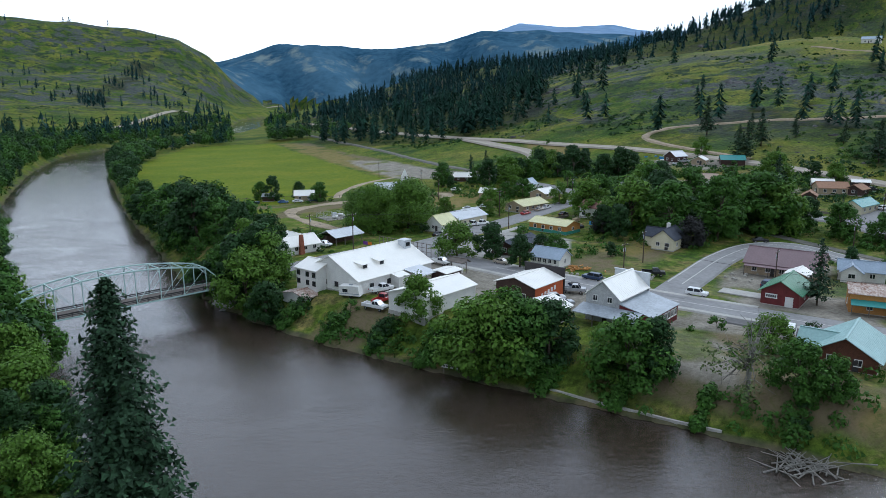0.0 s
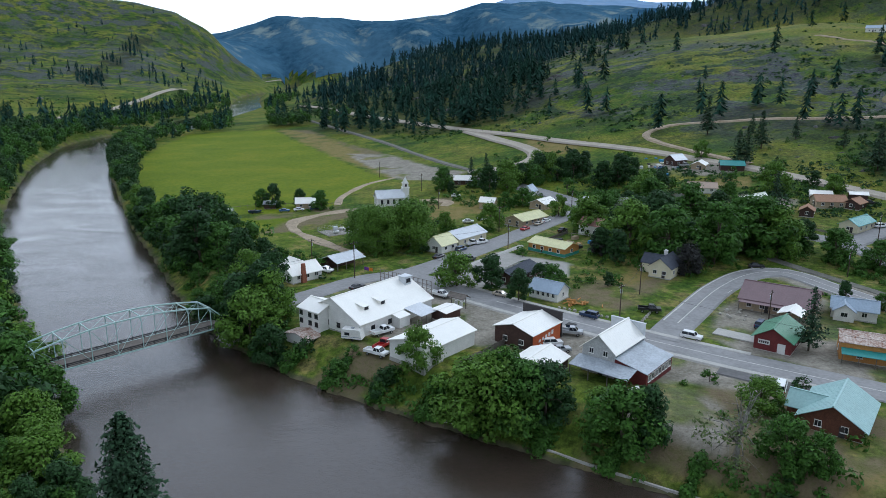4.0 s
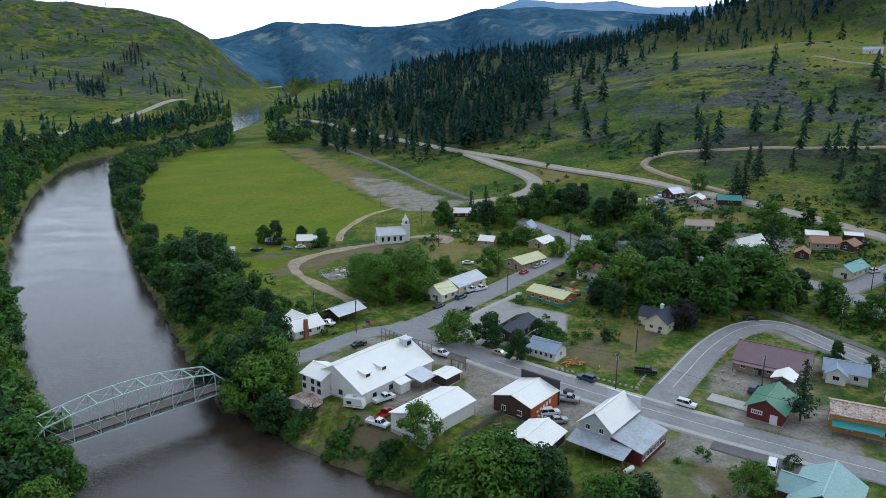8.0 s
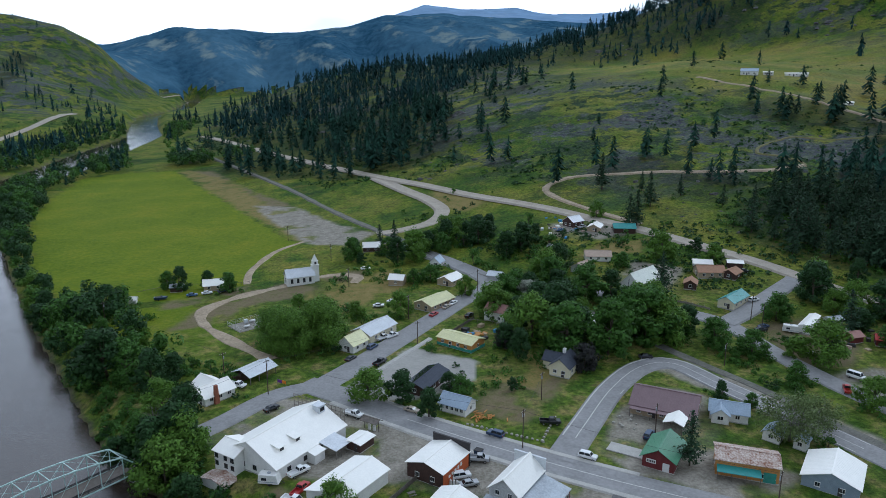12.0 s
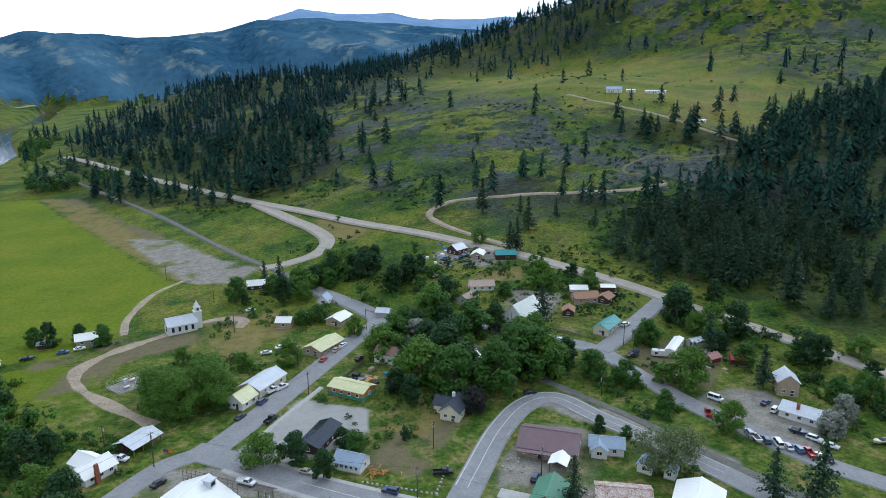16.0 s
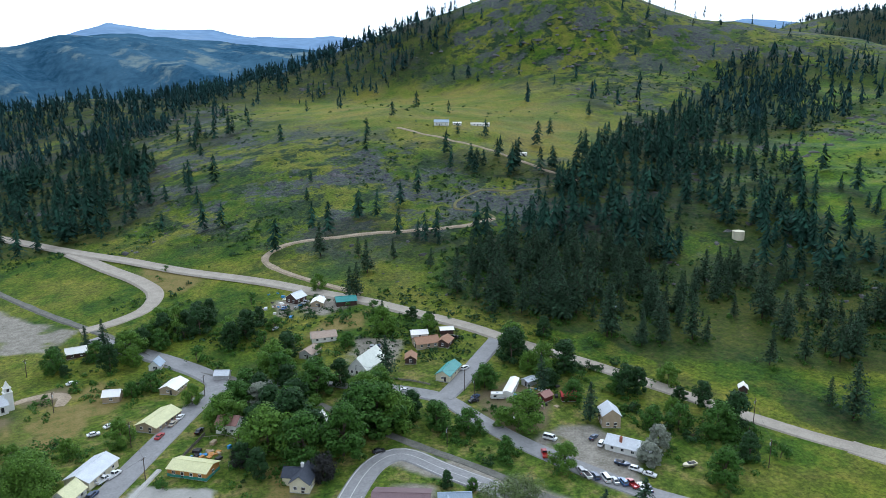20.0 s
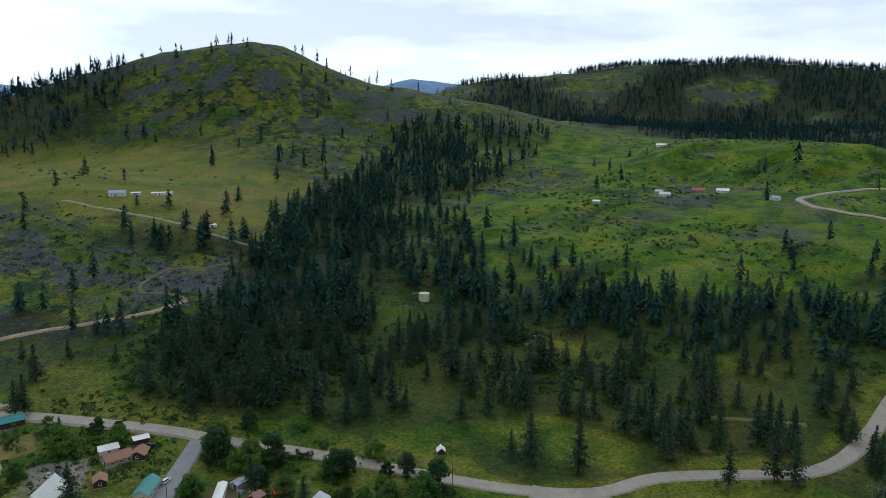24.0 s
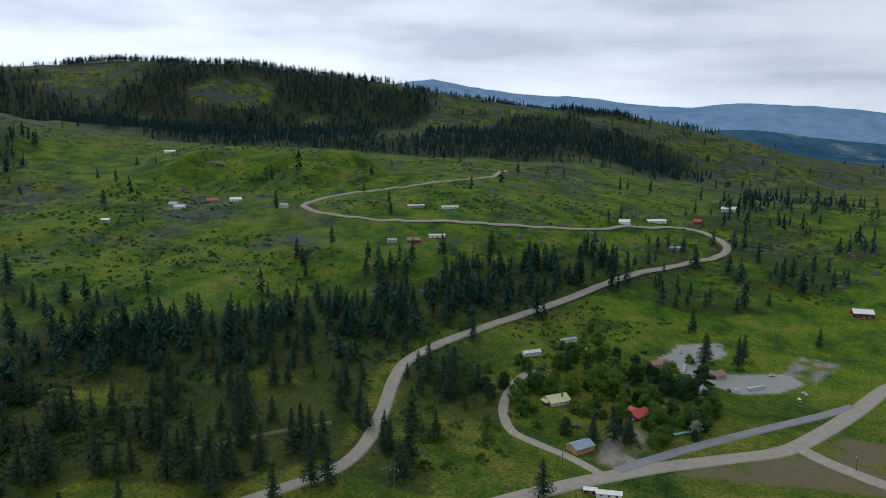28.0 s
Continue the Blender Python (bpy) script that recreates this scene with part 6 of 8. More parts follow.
# the church in the field
church = house("small white church with a grey roof and square bell tower", -24.6, 316.2, 18, 6.6, 12.5, 4.2, 2.9, R_PALE, W_WHITE, (1, 0, 4, 4), "church", None, category="church", wz=1.3, size=(0.9, 2.0), trim=M_DARKTRIM, ribs=0)
tw = Shape().box(-1.5, 6.0, -1, 1.5, 9.0, 8.0).box(-1.7, 5.8, 8.0, 1.7, 9.2, 8.25).box(-1.2, 6.3, 8.25, 1.2, 8.7, 10.0).box(-1.4, 6.1, 10.0, 1.4, 8.9, 10.2)
tw.hull([(-1.1, 6.4, 10.2), (1.1, 6.4, 10.2), (1.1, 8.6, 10.2), (-1.1, 8.6, 10.2)], [(-0.06, 7.44, 13.0), (0.06, 7.44, 13.0), (0.06, 7.56, 13.0), (-0.06, 7.56, 13.0)])
tower = part("bell_tower", tw.mesh("bell_tower", W_WHITE), church)
for a, (tx, ty) in ((90, (1.22, 7.5)), (180, (0, 8.72)), (-90, (-1.22, 7.5))):
    part("louvre", Shape().box(-0.45, -0.04, 0, 0.45, 0.02, 1.2).mesh("louvre", M_DARKTRIM), tower, "", (tx, ty, 8.5), a)
door(church, 0.0, 9.02, 0.1, 180, W_RED, 1.4, 2.3)

# houses up the lane and along the highway
hall = house("long white meeting house with a steep pale green roof", 122.4, 274.6, 37, 9.5, 18, 3.6, 4.8, R_MINT, W_WHITE, (3, 1, 4, 4), "meeting_house", "right", category="house", size=(1.0, 1.5))
house("narrow house with a teal metal roof", 150.8, 250.2, 38, 6.4, 14.5, 2.9, 1.9, R_TEAL, W_CREAM, (1, 1, 3, 3))
house("low long house with a pale metal roof", 177.2, 165.9, -60, 8, 16.5, 2.7, 1.8, R_PALE, W_WHITE, (1, 1, 4, 4), chim=(2.0, -3.0))
house("two-storey house with a pale grey roof", 184.6, 184.6, 60, 7, 8, 5.0, 2.6, R_PALE, W_TAN, (2, 1, 2, 2))
house("barn with a teal metal roof", 143.2, 348.0, -14, 7.5, 11, 3.0, 1.8, R_TEAL, W_BROWN, (0, 0, 1, 1), "barn", category="barn")
house("grey-roofed house above the lane", 121.4, 367.0, 30, 7.5, 8.5, 3.2, 2.4, R_PALE, W_BROWN, (2, 1, 2, 2))
house("white-roofed workshop with blue tarpaulins", 130.0, 355.5, 60, 6.5, 9, 2.5, 1.6, R_WHITE, W_TAN, (1, 0, 1, 1), "workshop", category="workshop")
house("ranch house with a tan shingle roof", 117.0, 314.6, -12, 8, 12, 2.6, 1.9, R_TAN, W_WHITE, (1, 1, 3, 3), ribs=0)
house("small house with a faded tan roof", 105.0, 301.0, 40, 6.5, 9, 2.6, 1.9, R_TAN, W_GREY, (1, 1, 2, 2), ribs=0)
house("old shed with a rusted roof", 87.6, 346.0, 60, 6, 7.5, 2.6, 1.8, R_RUST, W_BROWN, (0, 0, 0, 0), "shed", category="shed")
house("house with an orange-brown roof", 157.0, 282.0, -10, 8.5, 11.5, 2.7, 2.0, R_ORANGE, W_TAN, (1, 1, 3, 3), ribs=0)
house("annex with an orange-brown roof", 165.5, 278.0, 40, 6, 8, 2.5, 1.6, R_ORANGE, W_BROWN, (1, 0, 1, 1), ribs=0)
house("small house with a bright orange roof", 143.0, 271.0, 60, 5, 7, 2.5, 1.5, R_ORANGE, W_BROWN, (1, 0, 1, 1), ribs=0)
house("white-roofed shed behind the houses", 158.5, 291.5, -20, 6, 8, 2.6, 1.2, R_WHITE, W_WHITE, (0, 0, 1, 1), "shed", category="shed")
house("open white-roofed carport shed", 172.5, 288.5, -20, 5, 6.5, 2.6, 0.8, R_WHITE, W_BROWN, (0, 0, 0, 0), "shed", category="shed")
house("long white mobile home", 166.6, 224.8, 42, 3.8, 16, 2.7, 0.6, R_WHITE, W_WHITE, (0, 0, 4, 4), "mobile_home", "right", category="mobile home", over=0.15)
house("pale shed behind the mobile home", 177.0, 226.0, 10, 4, 5.5, 2.4, 0.8, R_GREY, W_GREY, (0, 0, 0, 0), "shed", category="shed")
house("maroon shed among scrap", 174.5, 212.0, 10, 4.5, 5, 2.4, 1.2, R_PINK, W_RED, (0, 0, 0, 0), "shed", category="shed")
house("red-roofed shed under trees", 183.5, 207.5, -30, 4.5, 6, 2.4, 1.2, R_RED, W_RED, (0, 0, 0, 0), "shed", category="shed")
house("white-roofed house hidden by trees", 83.5, 236.5, 30, 7, 8, 3.4, 2.4, R_WHITE, W_WHITE, (1, 1, 1, 1))
house("tiny pump hut with a white roof on the slope", 254.5, 176.5, 40, 3.4, 3.8, 2.2, 1.4, R_WHITE, W_BROWN, (0, 0, 0, 0), "hut", category="hut")
house("pale-roofed shed near the lane", 64.0, 300.0, -30, 5, 6, 2.3, 1.3, R_PALE, W_GREY, (0, 0, 0, 0), "shed", category="shed")
house("small dark shed with a blue roof", 58.5, 243.0, 30, 3.5, 4.5, 2.2, 1.2, R_BLUE, W_BROWN, (0, 0, 0, 0), "shed", category="shed")
# ranches on the bench and hill
for lab, x, y, rdg, w, l, h, rh, rf, wl_ in (
    ("blue-grey roofed ranch house on the hill", 378, 642, -35, 9, 15, 3.6, 2.4, R_BLUE, W_WHITE), ("long white trailer on the hill", 421, 634, -30, 4, 20, 2.8, 0.6, R_WHITE, W_WHITE), ("white trailer beside the hill house", 396, 640, -32, 4, 9, 2.6, 0.6, R_WHITE, W_WHITE),
    ("small white farm shed on the meadow", 396, 524, 0, 3, 7, 2.2, 0.6, R_WHITE, W_WHITE), ("white farmhouse on the bench", 820, 250, 100, 8, 12, 3.0, 2.2, R_PALE, W_WHITE), ("grey barn on the bench", 838, 262, 80, 7, 10, 3.0, 2.0, R_GREY, W_GREY),
    ("maroon-roofed house on the bench", 866, 224, 100, 8, 14, 3.0, 2.0, R_RED, W_TAN), ("white-roofed house on the bench", 873, 198, 100, 9, 14, 3.0, 2.0, R_WHITE, W_WHITE), ("small pale house beside the track", 816, 131, 80, 7, 9, 3.0, 2.0, R_BLUE, W_WHITE),
    ("maroon-walled farmhouse by the grove", 710, -16, 95, 9, 13, 3.2, 2.2, R_PINK, W_RED), ("long white trailer in the meadow", 727, -41, 95, 4.5, 17, 3.0, 0.7, R_WHITE, W_WHITE), ("grey farm shed by the grove", 706, 6, 95, 7, 9, 2.6, 1.4, R_GREY, W_GREY),
    ("long pale trailer above the cut bank", 832, -22, 100, 5, 20, 3.0, 0.7, R_WHITE, W_TAN), ("white trailer above the cut bank", 824, -62, 100, 5, 20, 3.0, 0.7, R_WHITE, W_WHITE), ("small white shed on the meadow", 737, 300, 90, 5, 8, 2.6, 1.2, R_WHITE, W_GREY),
    ("white-roofed farm building on the skyline", 1150, 360, 90, 8, 16, 3.0, 2.0, R_WHITE, W_WHITE), ("white-roofed barn on the far bench", 975, -477, 60, 12, 20, 4.0, 2.5, R_WHITE, W_GREY), ("white round-roofed barn beside the track", 853, -284, 60, 10, 13, 4.5, 2.8, R_WHITE, W_WHITE),
    ("long white farm shed", 876, -333, 95, 9, 24, 3.4, 1.8, R_WHITE, W_WHITE), ("blue-roofed shed by the highway", 777, -320, 60, 8, 13, 3.0, 1.6, R_BLUE, W_TAN), ("big red barn with a white metal roof", 600, -427, 70, 12, 17, 4.5, 3.0, R_WHITE, W_RED), ("small red barn on the bench", 880, -390, 60, 8, 9, 4.5, 3.0, R_RED, W_RED),
):
    house(lab, x, y, rdg, w, l, h, rh, rf, wl_, (1, 1, 3, 3), "barn" if "barn" in lab else "mobile_home" if "trailer" in lab else "shed" if "shed" in lab else "house", "right", ribs=0, category="barn" if "barn" in lab else "mobile home" if "trailer" in lab else "shed" if "shed" in lab else "house")
# the far settlement by the lower road
cream = house("cream-roofed house with a broad hip porch", 417, -99, -70, 11, 13, 3.0, 2.6, R_YELLOW, W_WHITE, (2, 2, 3, 3), chim=(2.5, 3.0), over=1.1)
lean_to(cream, -3.5, 3.5, -6.5, -9.5, 2.9, 2.3, R_YELLOW, axis="y")
house("low roadside shop with a lilac-grey roof", 357, -99, -62, 9, 13, 3.0, 1.8, R_BLUE, W_OCHRE, (2, 1, 3, 3), "shop", "left", category="shop")
red = house("dark house with a bright red metal roof", 398, -146, -60, 9, 13, 3.0, 2.6, R_RED, W_RED, (2, 1, 3, 3))
gable_walls(red, 6, 6, 2.8, 2.2, W_RED, "wing_wall", (-4.5, 1.5, 0), 90)
gable_roof(red, 6, 6, 2.8, 2.2, R_RED, name="wing_roof", at=(-4.5, 1.5, 0), turn=90)
gar = house("long tan station garage with a brown roof", 485, -189, -72, 8, 21, 3.2, 1.8, R_PINK, W_TAN, (0, 0, 0, 0), "garage", None, category="garage", ribs=0)
for k in range(6):
    door(gar, -4.03, -8.4 + 3.3 * k, 0.0, -90, M_DARKTRIM, 2.7, 2.7)
house("tan station office with a red-brown roof", 471, -229, -62, 8, 13, 3.0, 2.2, R_PINK, W_TAN, (2, 2, 4, 4), "office", "left", category="office", ribs=0)
house("dark blue roofed workshop", 440, -147, -75, 9, 12, 3.0, 1.8, R_NAVY, W_TAN, (1, 1, 1, 1), "workshop", category="workshop")
house("small brown shed on the station lot", 465, -187, -40, 5, 5.5, 2.5, 1.7, R_PINK, W_TAN, (0, 0, 0, 0), "shed", category="shed")
house("dark grey gabled shed", 439, -205, -20, 6, 7, 2.8, 2.6, R_GREY, W_GREY, (0, 0, 0, 0), "shed", category="shed")
house("pale green mobile home", 489, -97, -70, 4.5, 14, 2.8, 1.2, R_MINT, W_WHITE, (0, 0, 4, 4), "mobile_home", "left", category="mobile home")
house("white trailer in a crowded yard", 519, -132, -70, 4, 13, 2.6, 0.8, R_BLUE, W_WHITE, (0, 0, 3, 3), "mobile_home", "left", category="mobile home")
house("white trailer with a pale roof beside the road", 307, -100, -105, 3.6, 12, 2.6, 0.4, R_WHITE, W_WHITE, (0, 0, 3, 3), "mobile_home", "left", category="mobile home")
house("short pink trailer beside the road", 311, -92, -105, 3.0, 6, 2.4, 0.4, R_WHITE, W_RED, (0, 0, 1, 1), "mobile_home", "left", category="mobile home")
for k in range(5):
    b = thing("waste_bin", "green metal waste bin on the grass", "bin", 373.5 + 0.9 * k, -159.5 - 2.4 * k, 20, group="green bins")
    part("body", Shape().hull([(-0.8, -0.9, 0), (0.8, -0.9, 0), (0.8, 0.9, 0), (-0.8, 0.9, 0)], [(-1.0, -1.0, 1.5), (1.0, -1.0, 1.5), (1.0, 1.0, 1.5), (-1.0, 1.0, 1.5)]).mesh("body", W_GREEN), b)
    part("lid", Shape().box(-1.05, -1.05, 1.5, 1.05, 1.05, 1.62).mesh("lid", R_TEALGREY), b)

# the water tank on the slope
tank = thing("water_tank", "cream round water tank with a low roof", "tank", 411.5, 300.5)
part("shell", Shape().tube((0, 0, -2), (0, 0, 5.0), 4.0, 4.0, 28).mesh("shell", W_CREAM, False), tank)
part("roof", Shape().tube((0, 0, 5.0), (0, 0, 5.7), 4.15, 0.6, 28).tube((0, 0, 5.7), (0, 0, 6.2), 0.4, 0.4, 10).mesh("roof", W_CREAM), tank)
part("ladder", Shape().box(-4.2, -0.3, 0, -4.05, -0.22, 5.2).box(-4.2, 0.22, 0, -4.05, 0.3, 5.2).mesh("ladder", M_CHROME), tank)

# the fenced well yard by the church lane
fence = thing("pump_yard", "fenced gravel pad with white pump tanks", "fence", -40, 262, 35)
part("pad", Shape().box(-6.5, -5, -1.2, 6.5, 5, 0.12).mesh("pad", M_GRAVEL), fence)
for k in range(14):
    u = k / 14 * 46
    p = (-6.5 + u, -5) if u < 13 else (6.5, -5 + u - 13) if u < 23 else (6.5 - (u - 23), 5) if u < 36 else (-6.5, 5 - (u - 36))
    part("post", Shape().box(p[0] - 0.05, p[1] - 0.05, -0.6, p[0] + 0.05, p[1] + 0.05, 1.9).mesh("post", M_CHROME), fence)
for a, b in (((-6.5, -5), (6.5, -5)), ((6.5, -5), (6.5, 5)), ((6.5, 5), (-6.5, 5)), ((-6.5, 5), (-6.5, -5))):
    for z in (0.7, 1.3, 1.85):
        part("rail", Shape().tube((*a, z), (*b, z), 0.03, None, 4).mesh("rail", M_CHROME), fence)
for dx, dy, tn in ((-2, -2, 0), (2.5, 2.5, 20), (3, -1, 90)):
    part("tank", Shape().tube((dx - 1.1, dy, 0.7), (dx + 1.1, dy, 0.7), 0.5, None, 10).mesh("tank", M_TRIM, True), fence)
part("cabinet", Shape().box(-0.6, 2.4, 0.1, 0.8, 3.4, 1.7).mesh("cabinet", R_PALE), fence)

# ---- the bridge ----
AX, AY, BX, BY = -88.0, 129.6, -53.8, 164.2
LEN = math.hypot(BX - AX, BY - AY)
bridge = thing("truss_bridge", "mint-painted steel truss road bridge over the river", "bridge", AX, AY, math.degrees(math.atan2(BY - AY, BX - AX)), -1.0)
HT = (0, 5.3, 6.3, 7.0, 7.3, 7.3, 7.0, 6.3, 5.3, 0)
PX = [LEN * k / 9 for k in range(10)]
HALF = 3.1
for side in (-1, 1):
    y = side * HALF
    for k in range(9):
        part("top_chord" if 0 < k < 8 else "end_post", Shape().tube((PX[k], y, HT[k]), (PX[k + 1], y, HT[k + 1]), 0.2, None, 4).mesh("chord", M_STEEL), bridge)
        part("bottom_chord", Shape().box(PX[k], y - 0.12, -0.35, PX[k + 1], y + 0.12, -0.05).mesh("bottom_chord", M_STEEL), bridge)
    for k in range(1, 9):
        part("vertical", Shape().tube((PX[k], y, -0.2), (PX[k], y, HT[k]), 0.11, None, 4).mesh("vertical", M_STEEL), bridge)
    for k in range(1, 8):
        a, b = (k, k + 1) if k < 4 else (k + 1, k)
        part("diagonal", Shape().tube((PX[a], y, HT[a]), (PX[b], y, -0.1), 0.05, None, 4).mesh("diagonal", M_STEEL), bridge)
    part("guard_rail", Shape().box(0.5, y * 0.86 - 0.06, 0.55, LEN - 0.5, y * 0.86 + 0.06, 0.8).box(0.5, y * 0.86 - 0.05, 0.25, LEN - 0.5, y * 0.86 + 0.05, 0.4).mesh("guard_rail", M_RAIL), bridge)
    for k in range(19):
        x = 0.8 + (LEN - 1.6) * k / 18
        part("rail_post", Shape().box(x - 0.08, y * 0.9 - 0.08, -0.1, x + 0.08, y * 0.9 + 0.08, 0.95).mesh("rail_post", M_RAIL), bridge)
for k in range(1, 9):
    part("top_strut", Shape().tube((PX[k], -HALF, HT[k]), (PX[k], HALF, HT[k]), 0.13, None, 4).mesh("top_strut", M_STEEL), bridge)
    part("knee_brace", Shape().tube((PX[k], -HALF, HT[k] - 1.3), (PX[k], -HALF + 1.2, HT[k]), 0.07, None, 4).tube((PX[k], HALF, HT[k] - 1.3), (PX[k], HALF - 1.2, HT[k]), 0.07, None, 4).mesh("knee_brace", M_STEEL), bridge)
for k in range(1, 8):
    part("sway_brace", Shape().tube((PX[k], -HALF, HT[k]), (PX[k + 1], HALF, HT[k + 1]), 0.04, None, 4).tube((PX[k], HALF, HT[k]), (PX[k + 1], -HALF, HT[k + 1]), 0.04, None, 4).mesh("sway_brace", M_STEEL), bridge)
for k in range(90):
    x0, x1 = -1 + (LEN + 2) * k / 90, -1 + (LEN + 2) * (k + 0.93) / 90
    part("deck_plank", Shape().box(x0, -2.75, -0.12, x1, 2.75, 0.0).mesh("deck_plank", M_TIMBER), bridge)
for y in (-2.0, -0.7, 0.7, 2.0):
    part("stringer", Shape().box(-0.5, y - 0.12, -0.55, LEN + 0.5, y + 0.12, -0.12).mesh("stringer", M_RAIL), bridge)
for x0, x1 in ((-3.5, 0.4), (LEN - 0.4, LEN + 3.5)):
    part("abutment", Shape().box(x0, -4, -9, x1, 4, -0.5).box(x0, -2.9, -0.5, x1, 2.9, -0.02).mesh("abutment", M_PAVE), bridge)

# ---- vehicles ----
def paint(name, c):
    return mat(name, c, rough=0.3, vary=0.05, spec=0.6)


PAINTS = {"black": paint("black car paint", (0.015, 0.015, 0.018)), "white": paint("white car paint", (0.75, 0.75, 0.74)), "navy": paint("navy car paint", (0.025, 0.05, 0.11)), "silver": paint("silver car paint", (0.4, 0.41, 0.42)),
          "red": paint("red car paint", (0.35, 0.02, 0.02)), "tan": paint("tan car paint", (0.38, 0.33, 0.25)), "blue": paint("blue car paint", (0.04, 0.11, 0.26)), "yellow": paint("yellow paint", (0.7, 0.36, 0.02))}
BODY = {
    "pickup": (5.7, 1.95, 0.55, 1.1, ((0.3, 1.8), (0.62, 1.5))), "suv": (4.7, 1.85, 0.5, 1.05, ((-2.2, 1.1), (-1.95, 0.65))), "car": (4.6, 1.78, 0.4, 0.88, ((-1.6, 1.1), (-1.0, 0.5))), "van": (5.2, 1.95, 0.5, 1.2, ((-2.5, 1.9), (-2.45, 1.4))),
}
TEMPLATES = {}


def vehicle(kind, colour, x, y, turn, n=[0]):
    """A parked vehicle: body with arches, cabin, glass, four wheels with rims, lamps and bumpers. Its nose points along +x."""
    key = (kind, colour)
    h_roof = {"pickup": 1.85, "suv": 1.75, "car": 1.42, "van": 2.15}[kind]
    label = {"pickup": "pickup truck with an open bed", "suv": "boxy estate car", "car": "saloon car", "van": "tall delivery van"}[kind]
    label = f"parked {colour} {label} on the ground"
    z = ground_z(x, y) + 0.28
    if key in TEMPLATES:
        return copy_thing(TEMPLATES[key], pose(x, y, z, 0, 0, turn))
    L, Wd, z0, z1, ((a0, a1), (b0, b1)) = BODY[kind]
    e = thing(kind if kind != "car" else "saloon_car", label, "car" if kind != "pickup" else "pickup", x, y, turn, z, "parked vehicles")
    TEMPLATES[key] = e
    m = PAINTS[colour]
    s = Shape().box(-L / 2, -Wd / 2, z0 - 0.15, L / 2, Wd / 2, z1, 0.1)
    if kind == "pickup":
        s = Shape().box(-0.2, -Wd / 2, z0 - 0.15, L / 2, Wd / 2, z1, 0.1).box(-L / 2, -Wd / 2, z0 - 0.1, -0.2, -Wd / 2 + 0.12, z1).box(-L / 2, Wd / 2 - 0.12, z0 - 0.1, -0.2, Wd / 2, z1).box(-L / 2, -Wd / 2 + 0.12, z0 - 0.1, -L / 2 + 0.1, Wd / 2 - 0.12, z1).box(-L / 2 + 0.1, -Wd / 2 + 0.12, z0 - 0.1, -0.2, Wd / 2 - 0.12, z0 + 0.05)
        a0, a1, b0, b1 = -0.25, 1.75, -0.15, 1.15
    part("body", s.mesh("body", m), e)
    wi = Wd / 2 - 0.08
    low = [(a0, -wi, z1 - 0.02), (a1, -wi, z1 - 0.02), (a1, wi, z1 - 0.02), (a0, wi, z1 - 0.02)]
    hi = [(b0, -wi + 0.14, h_roof - 0.1), (b1, -wi + 0.14, h_roof - 0.1), (b1, wi - 0.14, h_roof - 0.1), (b0, wi - 0.14, h_roof - 0.1)]
    part("window", Shape().hull(low, hi).mesh("window", M_GLASS), e)
    part("roof", Shape().hull(hi, [(b0 + 0.1, -wi + 0.22, h_roof), (b1 - 0.1, -wi + 0.22, h_roof), (b1 - 0.1, wi - 0.22, h_roof), (b0 + 0.1, wi - 0.22, h_roof)]).mesh("roof", m), e)
    ends = list(zip(low, hi)) + [(((a0 + a1) / 2, sy * (wi + 0.01), z1), ((b0 + b1) / 2, sy * (wi - 0.12), h_roof - 0.08)) for sy in (-1, 1)]
    for p, q in ends:
        part("pillar", Shape().tube(p, q, 0.06, None, 4).mesh("pillar", m), e)
    for wx_ in (L * 0.32, -L * 0.31):
        for sy in (-1, 1):
            wl2 = part("wheel", Shape().tube((0, -0.11, 0), (0, 0.11, 0), 0.36, None, 14).mesh("wheel", M_RUBBER), e, "", (wx_, sy * (Wd / 2 - 0.1), 0.12))
            part("rim", Shape().tube((0, -0.125, 0), (0, 0.125, 0), 0.2, None, 10).mesh("rim", M_CHROME), wl2)
    for sy in (-1, 1):
        part("headlight", Shape().box(L / 2 - 0.03, sy * Wd * 0.36 - 0.18, z1 - 0.4, L / 2 + 0.02, sy * Wd * 0.36 + 0.18, z1 - 0.2).mesh("headlight", M_LAMP), e)
        part("tail_light", Shape().box(-L / 2 - 0.02, sy * Wd * 0.42 - 0.1, z1 - 0.4, -L / 2 + 0.03, sy * Wd * 0.42 + 0.1, z1 - 0.12).mesh("tail_light", M_REDLAMP), e)
    part("bumper", Shape().box(L / 2 - 0.05, -Wd / 2 + 0.05, z0 - 0.2, L / 2 + 0.1, Wd / 2 - 0.05, z0 + 0.05).mesh("bumper", M_RAIL), e)
    return e


